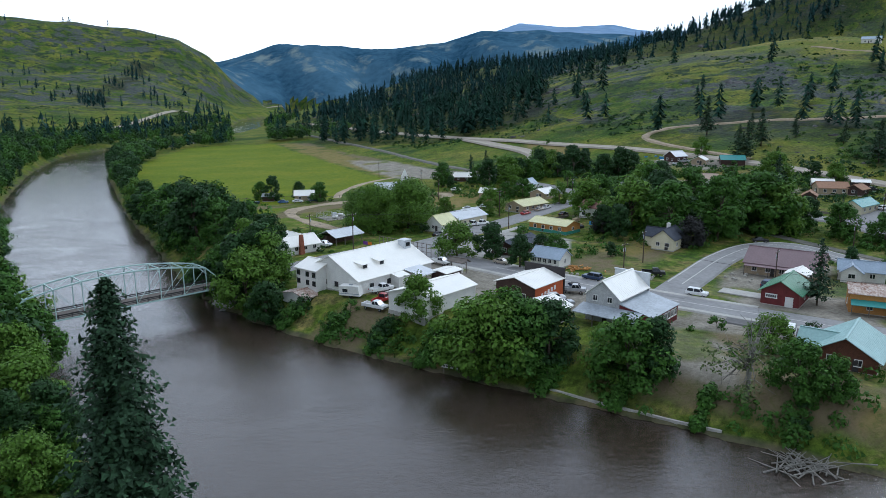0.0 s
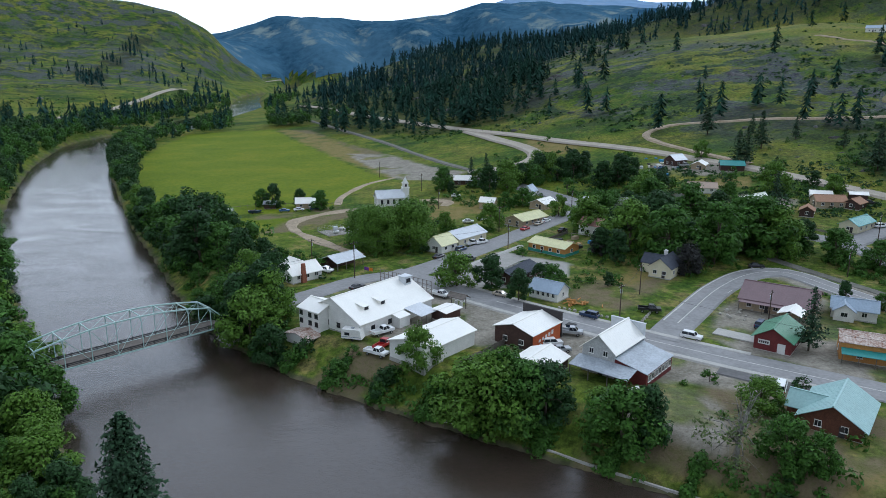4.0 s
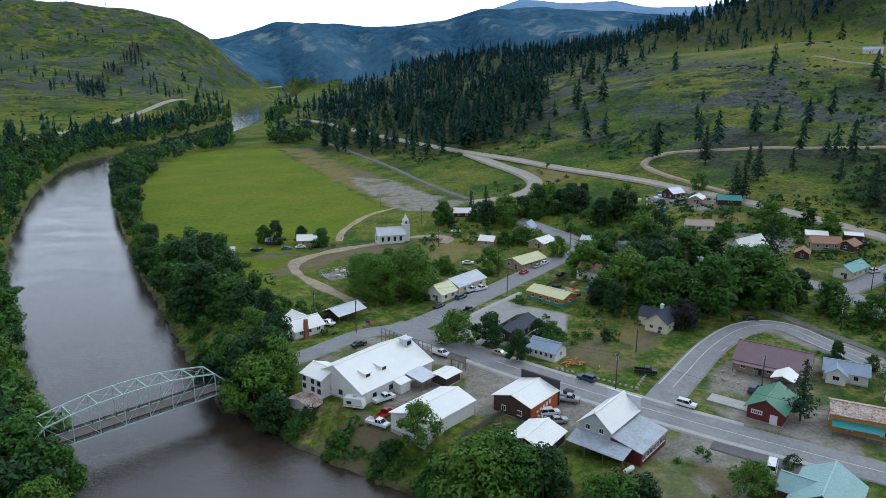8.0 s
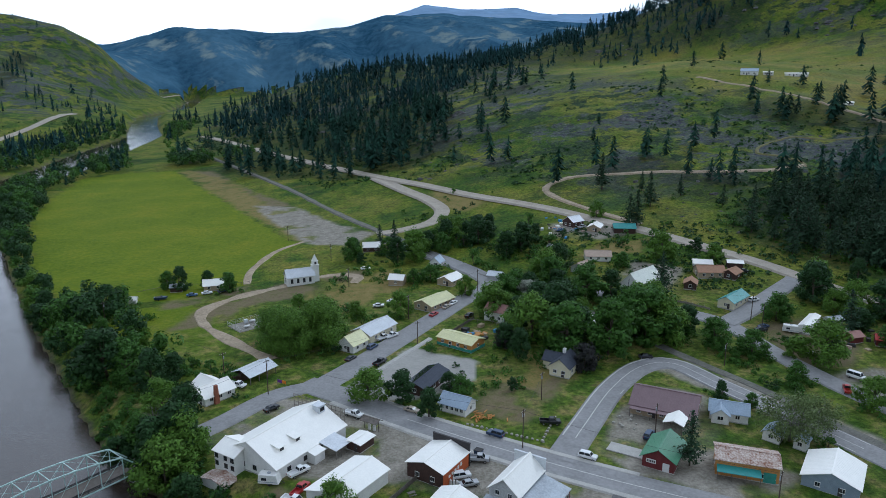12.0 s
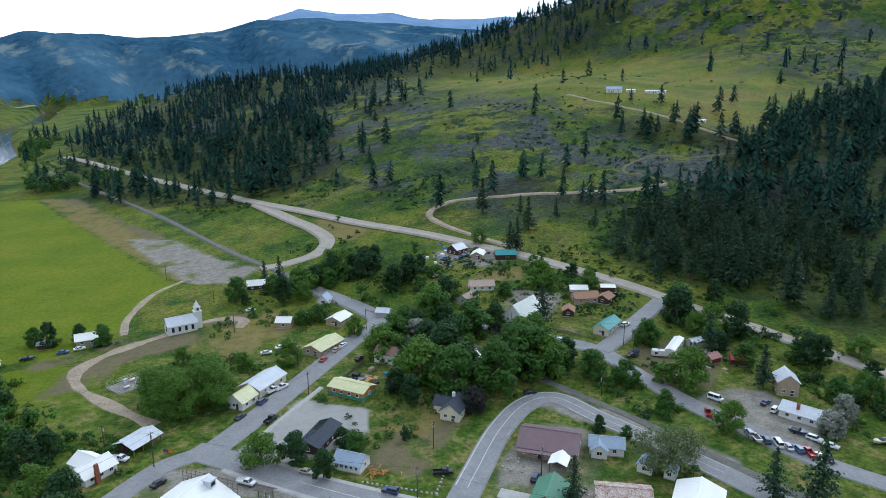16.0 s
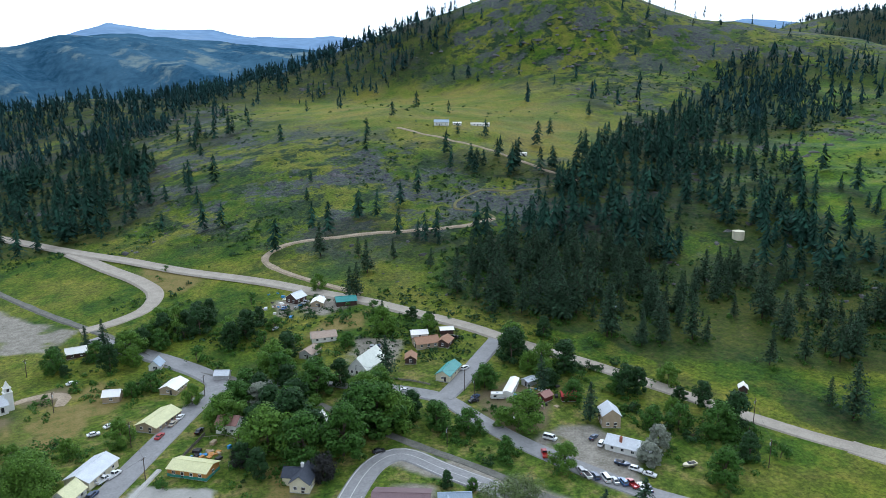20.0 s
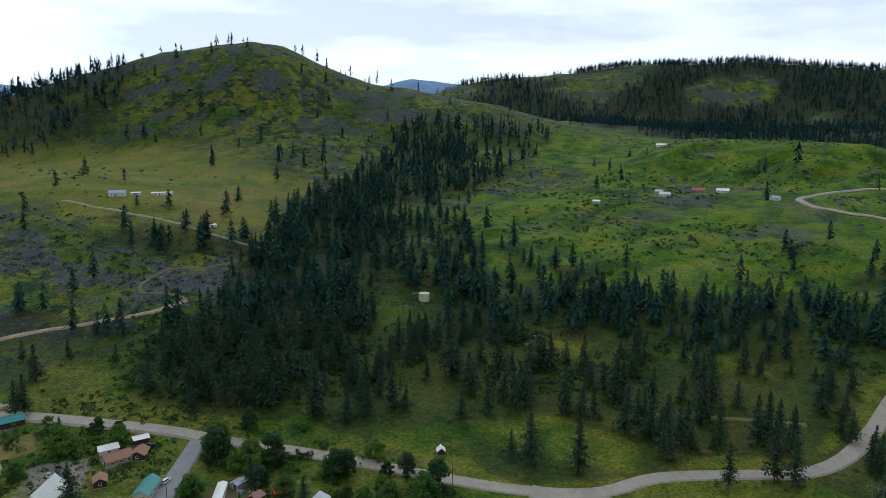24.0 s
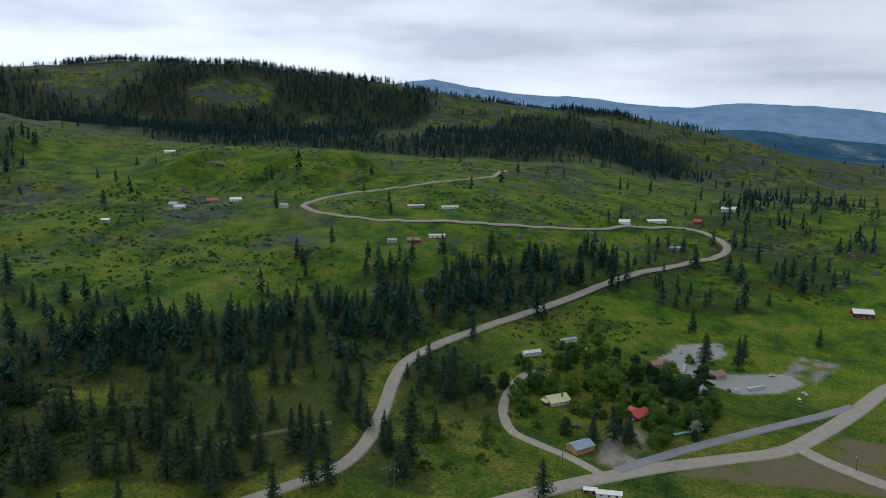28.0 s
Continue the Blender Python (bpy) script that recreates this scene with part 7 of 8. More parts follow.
for kind, colour, x, y, turn in (
    ("pickup", "black", 52.5, 169.5, -12), ("suv", "white", 57, 151.2, -36), ("suv", "navy", 36.3, 164.6, 142), ("pickup", "silver", 29.5, 153.2, -15), ("suv", "white", 24.2, 146.2, 10), ("car", "silver", 25.5, 142.8, 10), ("pickup", "white", -0.8, 180.4, -38),
    ("pickup", "white", -14, 152.5, 40), ("pickup", "red", -13.2, 145.6, 60), ("pickup", "white", -14.5, 142.4, -30), ("car", "tan", 15.6, 181.0, -38), ("van", "white", 65, 124.5, 60), ("pickup", "black", 8, 216.0, 52), ("car", "black", -1.5, 221.0, 52), ("suv", "navy", 6, 230.0, 52),
    ("pickup", "white", 10, 238.2, 40), ("pickup", "white", 13.2, 239.6, 40), ("car", "red", 31, 259.5, 52), ("car", "tan", 37, 267.0, 52), ("car", "white", 40.5, 271.0, 52), ("car", "black", 44.5, 255.8, 52), ("car", "black", 96.5, 208.5, -10), ("pickup", "white", -36, 205.0, -30),
    ("car", "silver", 3.0, 196.6, 52), ("car", "black", -24, 187.5, 46), ("car", "white", 10, 275.0, 0), ("car", "white", 16, 279.0, 20), ("car", "white", 6, 331.0, 10), ("van", "white", 156, 185.6, -62), ("pickup", "red", 147.4, 178.0, 60),
    ("suv", "silver", 151.6, 163.4, 70), ("suv", "navy", 153.6, 158.4, 70), ("van", "white", 155.8, 155.8, 70), ("car", "silver", 157.6, 153.4, 70), ("suv", "blue", 159.4, 151.4, 75), ("pickup", "red", 161.2, 149.2, 80), ("car", "white", 162.8, 146.6, 60), ("car", "navy", 164.4, 144.6, 60),
    ("suv", "white", 169.0, 155.0, -62), ("car", "white", 171.0, 150.5, -62), ("car", "navy", 171, 178.5, 20), ("suv", "white", 170.4, 173.6, 30), ("car", "black", 147, 224.0, 0), ("car", "navy", 149.5, 226.5, 20), ("suv", "white", 160, 251.0, 20), ("car", "white", 127, 246, -48),
    ("car", "silver", 133, 292.5, 60), ("car", "navy", 136, 291, 60), ("pickup", "black", 172, 280.5, 10), ("car", "white", 18.0, 152.0, 20), ("car", "blue", -70.5, 306.0, 10), ("car", "white", -64.5, 308.0, 20), ("car", "navy", -58.0, 309.5, 30), ("suv", "navy", 76.5, 159.5, 50),
    ("pickup", "white", 518, -222, -10), ("suv", "white", 488, -213, -10), ("suv", "white", 484, -211, -10), ("suv", "white", 480, -209, -10), ("suv", "white", 476, -207, -10), ("car", "silver", 538, -262, -80), ("car", "navy", 446, -227, -10), ("car", "white", 446.5, -233, -10),
    ("suv", "white", 449, -243, -10), ("suv", "white", 450.5, -247, -10), ("suv", "white", 452, -251, -10), ("suv", "white", 454, -255, -10), ("suv", "white", 478, -275, -70), ("car", "black", 400, -108, 60), ("car", "navy", 383, -104, 60), ("pickup", "white", 442, -279, 0), ("van", "white", 430, -268, -20),
    ("car", "silver", 512, -128, 10), ("car", "black", 522, -142, 10), ("car", "black", 480, -90, 10), ("pickup", "silver", 124, 360, 30), ("car", "white", 134, 362, 10), ("car", "blue", 112, 360, 50), ("car", "silver", 100, 338, 50), ("car", "white", 90, 352, 0),
):
    vehicle(kind, colour, x, y, turn)

bus = thing("school_bus", "yellow school bus parked by a workshop", "bus", 433, -143, -60)
part("body", Shape().box(-4.5, -1.2, 0.6, 4.5, 1.2, 2.9, 0.2).box(4.5, -1.0, 0.6, 5.8, 1.0, 1.6, 0.15).mesh("body", PAINTS["yellow"]), bus)
for sy in (-1, 1):
    for k in range(7):
        part("window", Shape().box(-4.1 + 1.2 * k, sy * 1.21 - 0.02, 1.8, -3.1 + 1.2 * k, sy * 1.21 + 0.02, 2.5).mesh("window", M_GLASS), bus)
    for wx_ in (-2.8, 4.3):
        part("wheel", Shape().tube((0, -0.14, 0), (0, 0.14, 0), 0.5, None, 14).mesh("wheel", M_RUBBER), bus, "", (wx_, sy * 1.05, 0.5))


def camper(x, y, turn, label, l=6.5):
    e = thing("camper_trailer", label, "trailer", x, y, turn, None, "campers")
    part("body", Shape().hull([(-l / 2, -1.15, 0.6), (l / 2, -1.15, 0.6), (l / 2, 1.15, 0.6), (-l / 2, 1.15, 0.6)], [(-l / 2 + 0.2, -1.15, 2.8), (l / 2 - 0.5, -1.15, 2.8), (l / 2 - 0.5, 1.15, 2.8), (-l / 2 + 0.2, 1.15, 2.8)]).mesh("body", W_WHITE), e)
    part("roof_vent", Shape().box(-0.4, -0.3, 2.8, 0.4, 0.3, 3.0).mesh("roof_vent", R_GREY), e)
    for sy in (-1, 1):
        part("window", Shape().box(-1.6, sy * 1.16 - 0.02, 1.4, -0.4, sy * 1.16 + 0.02, 2.1).mesh("window", M_GLASS), e)
        part("wheel", Shape().tube((0, -0.12, 0), (0, 0.12, 0), 0.36, None, 12).mesh("wheel", M_RUBBER), e, "", (0.2, sy * 1.0, 0.36))
    part("hitch", Shape().tube((l / 2, -0.6, 0.6), (l / 2 + 1.2, 0, 0.55), 0.06, None, 4).tube((l / 2, 0.6, 0.6), (l / 2 + 1.2, 0, 0.55), 0.06, None, 4).mesh("hitch", M_RAIL), e)
    part("stripe", Shape().box(-l / 2 + 0.05, -1.17, 1.0, l / 2 - 0.2, 1.17, 1.12).mesh("stripe", W_BLUE), e)
    return e


camper(-20.5, 150.2, -15, "white camper trailer with an awning in the yard", 5.0)
camper(157.2, 221.6, -30, "small white camper trailer in a yard", 5.5)
camper(436, -164, 10, "white camper trailer by a workshop", 6.0)
camper(505, -140, 30, "white camper trailer in a crowded yard", 7.0)


def boat(x, y, turn, hull_mat, label):
    e = thing("boat", label, "boat", x, y, turn, None, "boats")
    s = Shape().hull([(-2.6, -0.6, 0.5), (1.6, -0.6, 0.5), (2.6, 0, 0.6), (1.6, 0.6, 0.5), (-2.6, 0.6, 0.5)], [(-2.7, -1.1, 1.4), (1.6, -1.1, 1.45), (3.2, 0, 1.55), (1.6, 1.1, 1.45), (-2.7, 1.1, 1.4)])
    part("hull", s.mesh("hull", hull_mat), e)
    part("cockpit", Shape().box(-2.2, -0.8, 1.4, 0.6, 0.8, 1.5).mesh("cockpit", M_DARKTRIM), e)
    part("windscreen", Shape().hull([(0.6, -0.8, 1.45), (0.8, -0.8, 1.45), (0.8, 0.8, 1.45), (0.6, 0.8, 1.45)], [(0.2, -0.7, 2.0), (0.3, -0.7, 2.0), (0.3, 0.7, 2.0), (0.2, 0.7, 2.0)]).mesh("windscreen", M_GLASS), e)
    part("trailer", Shape().box(-2.4, -0.7, 0.3, 3.8, -0.6, 0.45).box(-2.4, 0.6, 0.3, 3.8, 0.7, 0.45).mesh("trailer", M_RAIL), e)
    for sy in (-1, 1):
        part("wheel", Shape().tube((-0.8, sy * 1.0 - 0.1, 0.3), (-0.8, sy * 1.0 + 0.1, 0.3), 0.3, None, 12).mesh("wheel", M_RUBBER), e)


boat(152, 205, -60, W_WHITE, "white motor boat on a trailer")
boat(151.6, 160.6, 75, W_WHITE, "white motor boat on a trailer by the lane")
boat(167.4, 160.0, -62, PAINTS["navy"], "dark blue motor boat on a trailer")
boat(188, 148, 170, W_CREAM, "cream upturned-bow boat on the grass")
boat(-83, 303, 10, PAINTS["navy"], "dark boat beside the field sheds")


# ---- poles, wires and small things ----
def pole(x, y, h=10.5, arm=True, turn=45, lamp=False, label="dark wooden utility pole with a crossarm"):
    e = thing("utility_pole", label, "pole", x, y, turn, None, "utility poles")
    part("pole", Shape().tube((0, 0, -1), (0, 0, h), 0.17, 0.11, 8).mesh("pole", M_POLE), e)
    if arm:
        part("crossarm", Shape().box(-1.2, -0.06, h - 0.8, 1.2, 0.06, h - 0.66).mesh("crossarm", M_POLE), e)
        for dx in (-1.1, -0.4, 0.4, 1.1):
            part("insulator", Shape().tube((dx, 0, h - 0.66), (dx, 0, h - 0.45), 0.05, 0.03, 6).mesh("insulator", M_TRIM), e)
        part("transformer", Shape().tube((0.3, 0.2, h - 2.4), (0.3, 0.2, h - 1.5), 0.25, 0.25, 10).mesh("transformer", R_GREY), e)
    if lamp:
        part("lamp_arm", Shape().tube((0, 0, h - 1.2), (1.6, 0, h - 0.7), 0.04, None, 5).box(1.4, -0.12, h - 0.78, 2.0, 0.12, h - 0.62).mesh("lamp_arm", M_CHROME), e)
    return (x, y, ground_z(x, y) + h - 0.5)


P = [pole(*a) for a in ((54, 184, 9), (42, 158, 11), (-26, 198, 11.5), (-41, 212, 9), (-97, 275, 9), (22, 231, 9), (53, 285, 10), (21, 258, 10), (79, 161, 9), (148, 225, 10), (-37, 405, 9), (-49, 182, 9), (-11, 352, 9),
                        (112, 263, 9), (149, 234, 10), (208, 198, 10), (235, 157, 11), (212, 134, 11), (336, -84, 11), (412, -126, 10), (331, -241, 10), (92, 126, 10), (120, 200, 8), (-2, 305, 9))]


def wire(p, q, sag=1.2):
    c = bpy.data.curves.new("wire", "CURVE")
    c.dimensions, c.bevel_depth = "3D", 0.025
    s = c.splines.new("POLY")
    s.points.add(12)
    for k in range(13):
        u = k / 12
        v = Vector(p).lerp(Vector(q), u)
        s.points[k].co = (v.x, v.y, v.z - sag * 4 * u * (1 - u), 1)
    c.materials.append(M_RAIL)
    tagged(new("wire", c), "thin dark overhead wire between poles", "wire", "overhead wires")


for i, j in ((11, 2), (2, 5), (5, 7), (7, 6), (2, 3), (1, 2), (1, 21), (13, 14), (15, 16), (16, 17), (3, 4), (1, 0)):
    wire(P[i], P[j])
for x, y, tn in ((314, 5, 70), (436, 23, 85), (555, 34, 85), (546, -316, 30), (450, -330, 30)):
    e = thing("power_pylon", "wooden H-frame power line pole", "pylon", x, y, tn, None, "power line poles")
    for dx in (-2, 2):
        part("pole", Shape().tube((dx, 0, -1), (dx, 0, 15), 0.2, 0.14, 8).mesh("pole", M_TIMBER), e)
    part("crossarm", Shape().box(-4.5, -0.1, 13.2, 4.5, 0.1, 13.5).mesh("crossarm", M_TIMBER), e)
    for dx in (-4, 0, 4):
        part("insulator", Shape().tube((dx, 0, 12.2), (dx, 0, 13.2), 0.08, None, 6).mesh("insulator", M_TRIM), e)

# boulders that line the yard and the lane
rng = np.random.default_rng(61)
for k in range(34):
    if k < 16:
        x, y = 30 + (48 - 30) * k / 15, 172 - (172 - 160.5) * k / 15
    elif k < 25:
        u = (k - 16) / 8
        x, y = 48 + 7 * u, 161 + 12 * u
    else:
        x, y = rng.uniform(70, 80), rng.uniform(164, 172)
    r = rng.uniform(0.35, 0.6)
    s = Shape()
    a0 = rng.uniform(0, 6.28)
    rings = [[(r * q * rng.uniform(0.8, 1.15) * math.cos(a0 + a), r * q * rng.uniform(0.8, 1.15) * math.sin(a0 + a), r * zz) for a in (6.283 * j / 7 for j in range(7))] for q, zz in ((0.85, -0.3), (1.0, 0.35), (0.55, 0.85))]
    s.hull(rings[0], rings[1])
    s.hull(rings[1], rings[2])
    ob = tagged(new("boulder", s.mesh("boulder", M_ROCK, True)), "pale rounded boulder edging the yard", "boulder", "edging boulders")
    ob.matrix_world = pose(x, y, ground_z(x, y) + 0.05)
# firewood stack and picnic table, tanks and bins
for k in range(26):
    x, y = 33.5 + rng.normal() * 2.0, 175.5 + rng.normal() * 1.2
    ob = tagged(new("log", Shape().tube((-0.9, 0, 0.18), (0.9, 0, 0.22), 0.17, 0.15, 7).mesh("log", W_OCHRE)), "split orange firewood log on the ground", "log", "firewood logs")
    ob.matrix_world = pose(x, y, ground_z(x, y) + rng.uniform(0, 0.5), 0, 0, rng.uniform(0, 180))
for k in range(4):
    c = thing("gas_cylinder", "white gas cylinder beside the tavern steps", "cylinder", 20.6 + 0.75 * k, 144.0 - 0.3 * k + 0.3 * k * 0, 0, None, "gas cylinders")
    part("body", Shape().tube((0, 0, 0), (0, 0, 1.3), 0.3, 0.3, 12).tube((0, 0, 1.3), (0, 0, 1.5), 0.3, 0.12, 12).mesh("body", M_TRIM), c)
    part("valve", Shape().tube((0, 0, 1.5), (0, 0, 1.65), 0.06, None, 6).mesh("valve", M_CHROME), c)
pt = thing("picnic_table", "weathered wooden picnic table on the lawn", "table", 12.0, 140.5, 20)
part("tabletop", Shape().box(-0.9, -0.38, 0.7, 0.9, 0.38, 0.76).mesh("tabletop", M_TIMBER), pt)
for sy in (-0.75, 0.75):
    part("bench", Shape().box(-0.9, sy - 0.14, 0.42, 0.9, sy + 0.14, 0.47).mesh("bench", M_TIMBER), pt)
for dx in (-0.65, 0.65):
    part("leg", Shape().tube((dx, -0.75, 0), (dx, 0.3, 0.7), 0.04, None, 4).tube((dx, 0.75, 0), (dx, -0.3, 0.7), 0.04, None, 4).mesh("leg", M_TIMBER), pt)
dump = thing("waste_skip", "dark blue waste skip beside the tavern", "skip", 30.2, 156.0, -38)
part("body", Shape().hull([(-0.8, -0.7, 0), (0.8, -0.7, 0), (0.8, 0.7, 0), (-0.8, 0.7, 0)], [(-1.0, -0.85, 1.5), (1.0, -0.85, 1.5), (1.0, 0.85, 1.5), (-1.0, 0.85, 1.5)]).mesh("body", PAINTS["navy"]), dump)
part("lid", Shape().box(-1.05, -0.9, 1.5, 1.05, 0.9, 1.6).mesh("lid", M_RAIL), dump)
ptk = thing("propane_tank", "white horizontal propane tank in the yard", "tank", 36.2, 122.5, 40)
part("shell", Shape().tube((-1.2, 0, 0.8), (1.2, 0, 0.8), 0.5, None, 14).tube((1.2, 0, 0.8), (1.45, 0, 0.8), 0.5, 0.2, 14).tube((-1.45, 0, 0.8), (-1.2, 0, 0.8), 0.2, 0.5, 14).mesh("shell", M_TRIM, True), ptk)
for dx in (-0.8, 0.8):
    part("foot", Shape().box(dx - 0.1, -0.4, 0, dx + 0.1, 0.4, 0.4).mesh("foot", M_PAVE), ptk)
loo = thing("portable_toilet", "blue portable toilet behind the store", "toilet", -16.8, 154.6, 40)
part("cabin", Shape().box(-0.6, -0.6, 0, 0.6, 0.6, 2.1, 0.05).mesh("cabin", M_TARP), loo)
part("roof", Shape().box(-0.65, -0.65, 2.1, 0.65, 0.65, 2.3, 0.1).mesh("roof", M_TRIM), loo)
sgn = thing("bank_sign", "white painted board sign on the river bank", "sign", 1.5, 121.0, -20)
part("board", Shape().box(-1.9, -0.04, 0.9, 1.9, 0.04, 1.6).mesh("board", M_TRIM), sgn)
for k in range(6):
    part("writing_bar", Shape().box(-1.6 + 0.55 * k, -0.06, 1.1, -1.2 + 0.55 * k, -0.04, 1.4).mesh("writing_bar", M_DARKTRIM), sgn)
for dx in (-1.5, 1.5):
    part("post", Shape().box(dx - 0.06, 0.04, -0.5, dx + 0.06, 0.14, 1.6).mesh("post", M_TIMBER), sgn)
ban = thing("banner", "purple and orange cloth banner strung between two posts", "banner", -22.6, 204.4, -35)
part("cloth", Shape().box(-1.6, -0.03, 0.7, 0.2, 0.03, 1.7).mesh("cloth", mat("purple cloth", (0.16, 0.05, 0.3), rough=0.8)), ban, "purple cloth")
part("cloth", Shape().box(0.2, -0.03, 0.7, 1.7, 0.03, 1.7).mesh("cloth", mat("orange cloth", (0.65, 0.22, 0.02), rough=0.8)), ban, "orange cloth")
for dx in (-1.66, 1.76):
    part("post", Shape().tube((dx, 0, -0.4), (dx, 0, 1.9), 0.05, 0.05, 6).mesh("post", M_TIMBER), ban)
slab = thing("concrete_slab", "pale concrete slab beside the maroon garage", "slab", 69.6, 152.6, -38)
part("slab", Shape().box(-6.5, -2.2, -1.0, 6.0, 2.2, 0.3).mesh("slab", M_PAVE), slab)
# scrap and driftwood
for name, lab, cat, cx, cy, sx, n, mats in (("scrap_piece", "scrap and salvage scattered in a crowded yard", "scrap", 176, 219, 6, 26, (R_WHITE, M_RAIL, R_RUST, M_TARP, W_TAN)), ("scrap_piece", "scrap and salvage beside the hillside sheds", "scrap", 112, 364, 8, 24, (R_WHITE, M_RAIL, R_RUST, M_TARP, R_PALE)),
                                            ("scrap_piece", "pale scrap heap in the trees", "scrap", 271, 272, 2.5, 12, (R_PALE, R_BLUE, M_RAIL)), ("scrap_piece", "timber and stacked goods behind the yellow roof", "scrap", 44, 238, 4, 22, (W_OCHRE, W_TAN, M_RAIL, M_TARP)),
                                            ("scrap_piece", "salvage on the grass by the settlement", "scrap", 416, -168, 6, 18, (W_OCHRE, M_RAIL, R_WHITE, W_TAN))):
    for k in range(n):
        x, y = cx + rng.normal() * sx, cy + rng.normal() * sx
        a, b, c = rng.uniform(0.3, 1.4), rng.uniform(0.3, 1.0), rng.uniform(0.3, 1.2)
        ob = tagged(new(name, Shape().box(-a, -b, -0.2, a, b, c, 0.08).mesh(name, mats[int(rng.integers(len(mats)))])), lab, cat, "scrap")
        ob.matrix_world = pose(x, y, ground_z(x, y), 0, 0, rng.uniform(0, 180))
for k in range(46):
    x, y = 50 + rng.normal() * 2.4, 87.5 + rng.normal() * 1.3
    l = rng.uniform(1.0, 4.0)
    ob = tagged(new("driftwood", Shape().tube((-l, 0, 0), (l, 0, 0.3), 0.12, 0.05, 5).mesh("driftwood", M_BARE)), "bleached driftwood log jammed at the water", "driftwood", "driftwood")
    ob.matrix_world = pose(x, y, max(WATER_Z, ground_z(x, y)) + rng.uniform(0.0, 0.7), rng.normal() * 8, rng.normal() * 8, rng.uniform(0, 180))


# ---- fences and the bank wall ----
M_PALEWOOD = mat("bleached fence boards", (0.26, 0.235, 0.2), rough=0.9, vary=0.3, scale=0.8)
FENCE_POST = Shape().box(-0.06, -0.06, -0.4, 0.06, 0.06, 1.5, 0.02)
POST_MESHES = {}


def fence(label, pts, material, height_m=1.4, gap=2.4, boards=True):
    """Posts with rails and boards, following the ground."""
    x0, y0 = pts[0]
    e = thing("fence", label, "fence", x0, y0, 0)
    base = ground_z(x0, y0)
    if material.name not in POST_MESHES:
        POST_MESHES[material.name] = FENCE_POST.mesh("post", material)
    for (ax, ay), (bx_, by_) in zip(pts, pts[1:]):
        l_ = math.hypot(bx_ - ax, by_ - ay)
        k_ = max(1, round(l_ / gap))
        turn = math.degrees(math.atan2(by_ - ay, bx_ - ax))
        for j in range(k_):
            px, py = ax + (bx_ - ax) * j / k_, ay + (by_ - ay) * j / k_
            qx, qy = ax + (bx_ - ax) * (j + 1) / k_, ay + (by_ - ay) * (j + 1) / k_
            pz, qz = ground_z(px, py) - base, ground_z(qx, qy) - base
            part("post", POST_MESHES[material.name], e, "", (px - x0, py - y0, pz), turn)
            s = Shape()
            d = Vector((qx - px, qy - py)).normalized()
            nx, ny = -d.y * 0.03, d.x * 0.03
            lo, hi = (0.12, height_m) if boards else (height_m - 0.25, height_m - 0.1)
            a_, b_ = (px - x0, py - y0), (qx - x0, qy - y0)
            s.hull([(a_[0] - nx, a_[1] - ny, pz + lo), (b_[0] - nx, b_[1] - ny, qz + lo), (b_[0] + nx, b_[1] + ny, qz + lo), (a_[0] + nx, a_[1] + ny, pz + lo)],
                   [(a_[0] - nx, a_[1] - ny, pz + hi), (b_[0] - nx, b_[1] - ny, qz + hi), (b_[0] + nx, b_[1] + ny, qz + hi), (a_[0] + nx, a_[1] + ny, pz + hi)])
            part("panel" if boards else "rail", s.mesh("panel", material), e)
    return e


fence("grey board fence behind the warehouse yard", ((3.5, 134.5), (8.5, 140), (14, 147)), M_TIMBER)
fence("dark board fence along the north street", ((29, 232), (38, 243), (46, 253)), M_TIMBER, 1.3)
fence("bleached rail fence round a yellow-roofed yard", ((48, 226), (58, 236), (52, 247), (44, 250)), M_PALEWOOD, 1.3, 2.6, False)
fence("low board fence beside the lane", ((124, 262), (133, 254), (139, 246)), M_PALEWOOD, 0.9)
fence("tan board fence round a settlement garden", ((436, -84), (446, -98), (462, -106), (470, -96)), W_TAN, 1.5)
fence("rail fence round the settlement station lot", ((462, -190), (500, -186), (530, -206), (548, -248)), M_PALEWOOD, 1.4, 4.0, False)
fence("rail fence along the hay field edge", ((-48, 322), (-58, 318), (-70, 322), (-84, 322), (-96, 314)), M_TIMBER, 1.2, 3.5, False)
wall_line = [(18, 112.5), (24, 108.5), (30, 104.5), (36, 100.8), (42, 97)]
bank = thing("retaining_wall", "low weathered concrete retaining wall along the river bank", "wall", *wall_line[0], 0, 0.0)
for (ax, ay), (bx_, by_) in zip(wall_line, wall_line[1:]):
    d = Vector((bx_ - ax, by_ - ay)).normalized()
    nx, ny = -d.y * 0.2, d.x * 0.2
    ox, oy = wall_line[0]
    za, zb = (max(ground_z(p, q), WATER_Z + 0.5) for p, q in ((ax, ay), (bx_, by_)))
    ring_ = [(ax - ox - nx, ay - oy - ny), (bx_ - ox - nx, by_ - oy - ny), (bx_ - ox + nx, by_ - oy + ny), (ax - ox + nx, ay - oy + ny)]
    s = Shape().hull([(*p, z_ - 1.5) for p, z_ in zip(ring_, (za, zb, zb, za))], [(*p, z_ + 0.3) for p, z_ in zip(ring_, (za, zb, zb, za))])
    part("wall_panel", s.mesh("wall_panel", M_PAVE), bank)


# ---- undergrowth and more trees among the yards, along the lane and the banks ----
rng = np.random.default_rng(301)


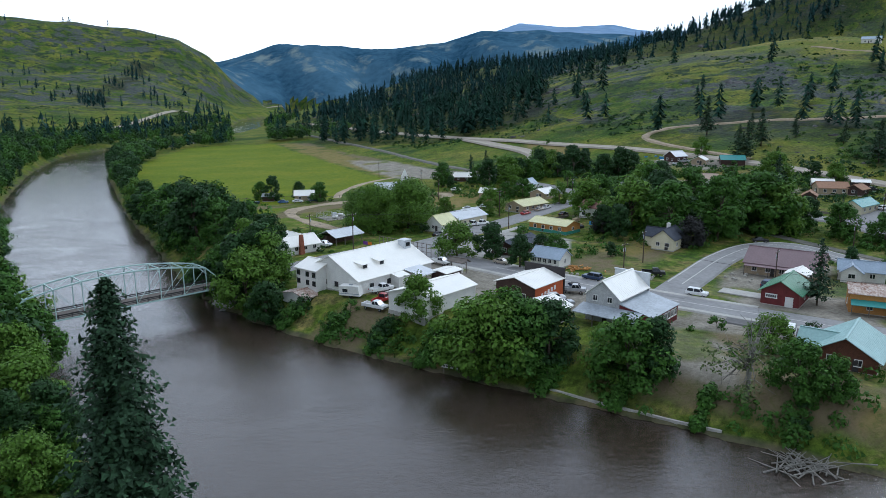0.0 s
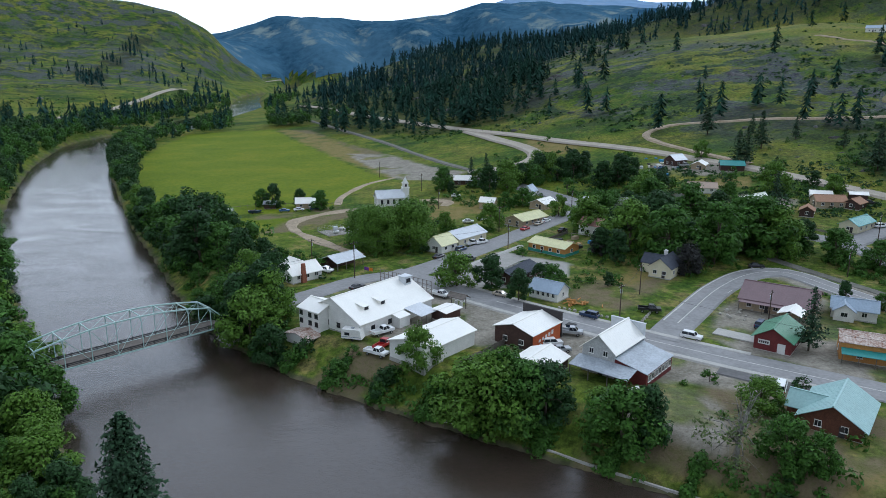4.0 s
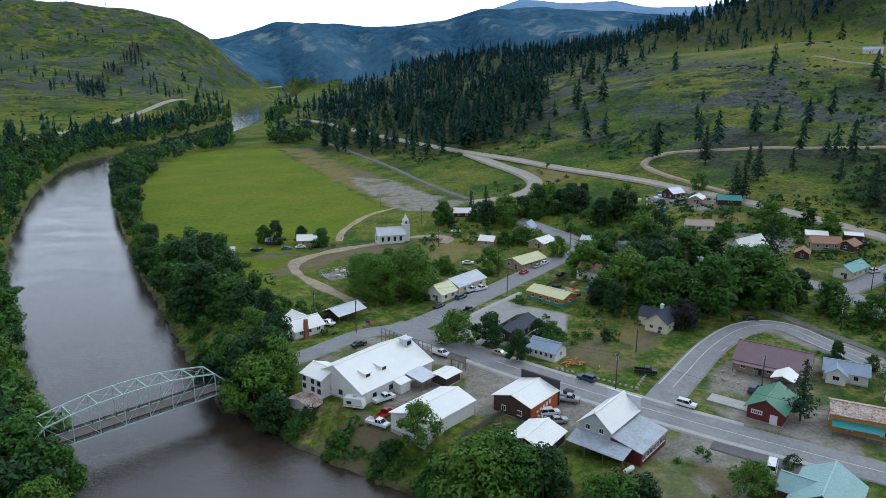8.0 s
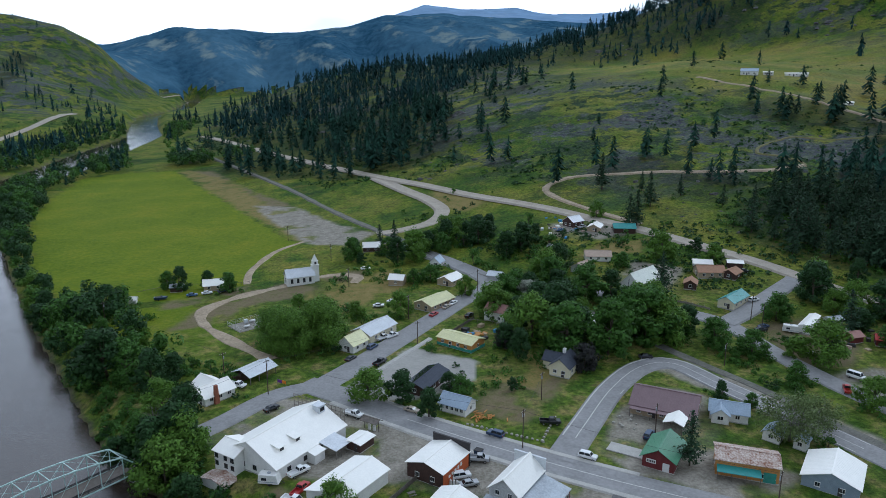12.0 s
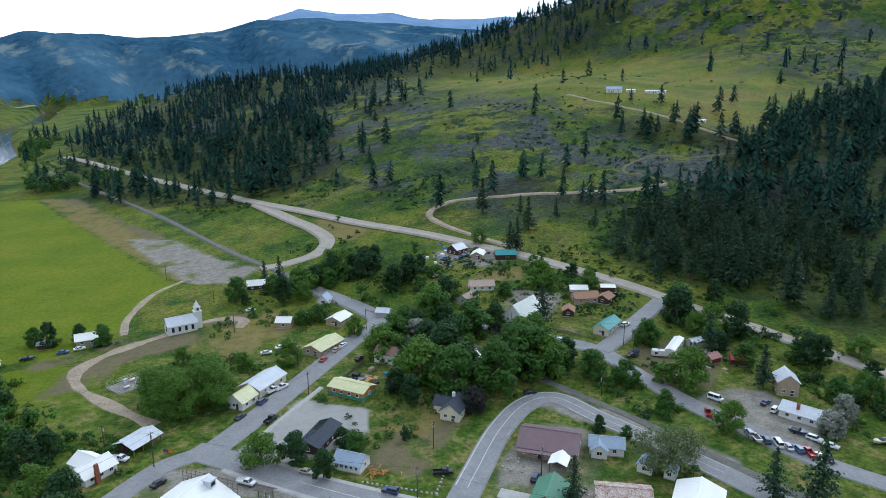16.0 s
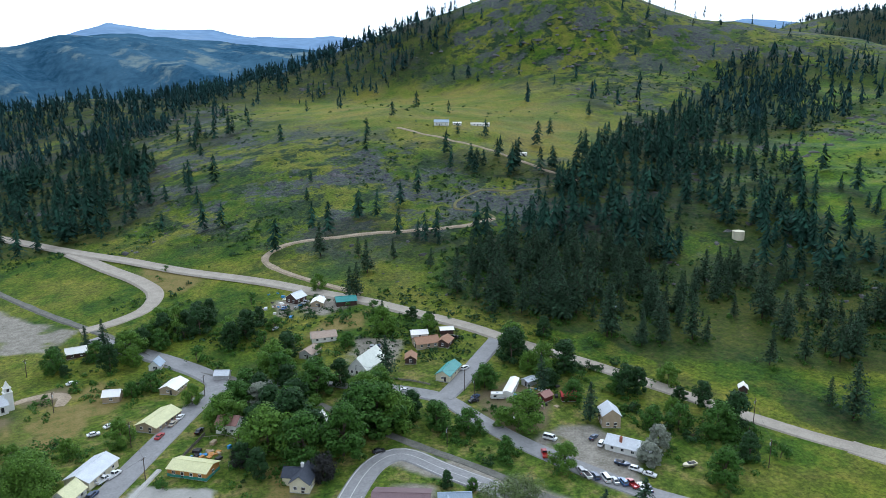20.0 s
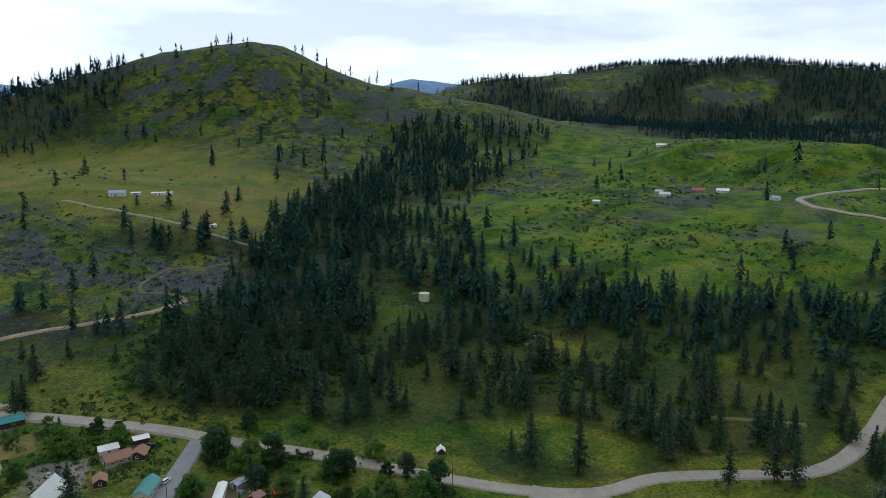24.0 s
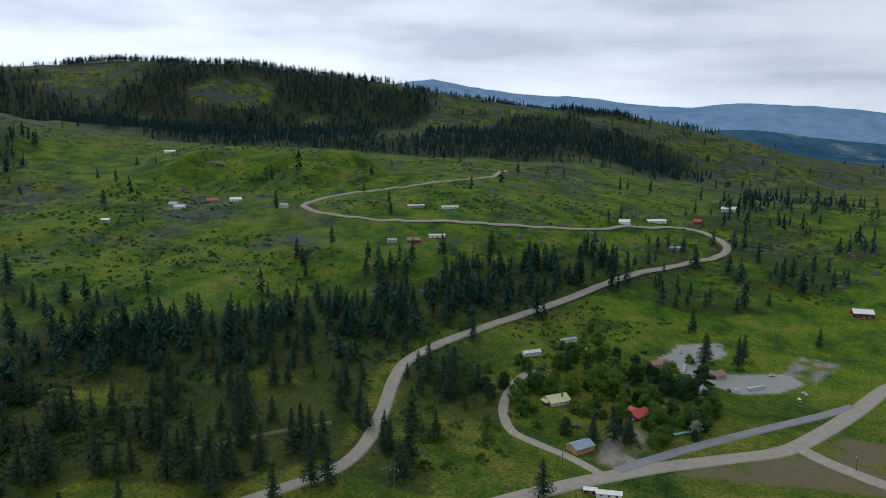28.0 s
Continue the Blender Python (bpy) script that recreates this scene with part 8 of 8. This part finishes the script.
def open_spot(x, y, gap=1.0):
    if off_shore(np.array([x]), np.array([y]))[0] < 1.5 or not free(x, y):
        return False
    return all((x - px) ** 2 + (y - py) ** 2 > (pr + gap) ** 2 for px, py, pr in BUILT)


def bare_yard(x, y):
    p, q = np.array([x]), np.array([y])
    return any(yard_mask(YARDS_OF[k], p, q)[0] > 0.4 for k in ("gravel", "pave"))


for cx, cy, sx, sy, n_trees, lo, hi in ((95, 240, 22, 26, 6, 7, 11), (60, 350, 26, 16, 8, 6, 10), (185, 235, 12, 20, 6, 7, 11), (140, 300, 22, 12, 6, 6, 9), (435, -150, 40, 38, 62, 6, 11), (385, -190, 18, 40, 28, 6, 9),
                                   (420, -70, 24, 14, 12, 6, 9), (215, 190, 10, 24, 6, 6, 10)):
    for _ in range(n_trees):
        x, y = cx + rng.normal() * sx, cy + rng.normal() * sy
        if open_spot(x, y, 2.0) and (x > 300 or not bare_yard(x, y)):
            plant(BROAD, x, y, rng.uniform(lo, hi), 9.5, rng)
seeds = np.array([(x, y) for x, y in PLANTED if y < 420 and math.hypot(x, y) < 620])
spots = np.repeat(seeds, 4, 0)
spots = spots + rng.normal(size=spots.shape) * 3.5
px, py = spots[:, 0], spots[:, 1]
ok = (off_shore(px, py) > 0.6) & clear_of_roads(px, py, 1.0) & ~inside(HAYFIELD, px, py)
for key in ("gravel", "pave"):
    ok &= yard_mask(YARDS_OF[key], px, py) < 0.4
for hx, hy, hr in BUILT:
    ok &= (px - hx) ** 2 + (py - hy) ** 2 > hr**2
bank_spots = [(x, y) for x, y, _ in belt(620, (70, 185), 1, 7, (1, 2), 121, near=0.3) + belt(160, (70, 150), -1, 8, (1, 2), 122, near=0.3)]
thick = [(x, y, float(rng.uniform(1.0, 3.2))) for x, y in spots[ok]] + [(x, y, float(rng.uniform(0.8, 2.4))) for x, y in bank_spots if abs((x + 88) * -0.711 + (y - 129.6) * 0.703) > 5]
c, nm, sz = [], [], []
tz = height([s[0] for s in thick], [s[1] for s in thick])
for (x, y, h), z in zip(thick, tz):
    m = 44
    d = rnd_dirs(m, rng)
    d[:, 2] = np.abs(d[:, 2])
    c.append(np.array([x, y, z]) + d * h * np.array([0.75, 0.75, 0.9]) * rng.uniform(0.55, 1.0, (m, 1)))
    nm.append(d + rnd_dirs(m, rng) * 0.5)
    sz.append(rng.uniform(0.6, 1.3, m) * (0.16 + 0.1 * h))
c, nm, sz = np.concatenate(c), np.concatenate(nm), np.concatenate(sz)
nm /= np.linalg.norm(nm, axis=1, keepdims=True)
tagged(new("yard_thicket", leaf_mesh("yard_thicket", c, nm, sz, M_LEAF, rng)), "green undergrowth and shrubs between yards and along banks", "undergrowth", kind="stuff")
for kinds in (BROAD, WILLOW, PALE, PURPLE, BARE, FEATHERY, BUSH, PINE):
    for k in kinds:
        for o in (*k.children_recursive, k):
            bpy.data.objects.remove(o)
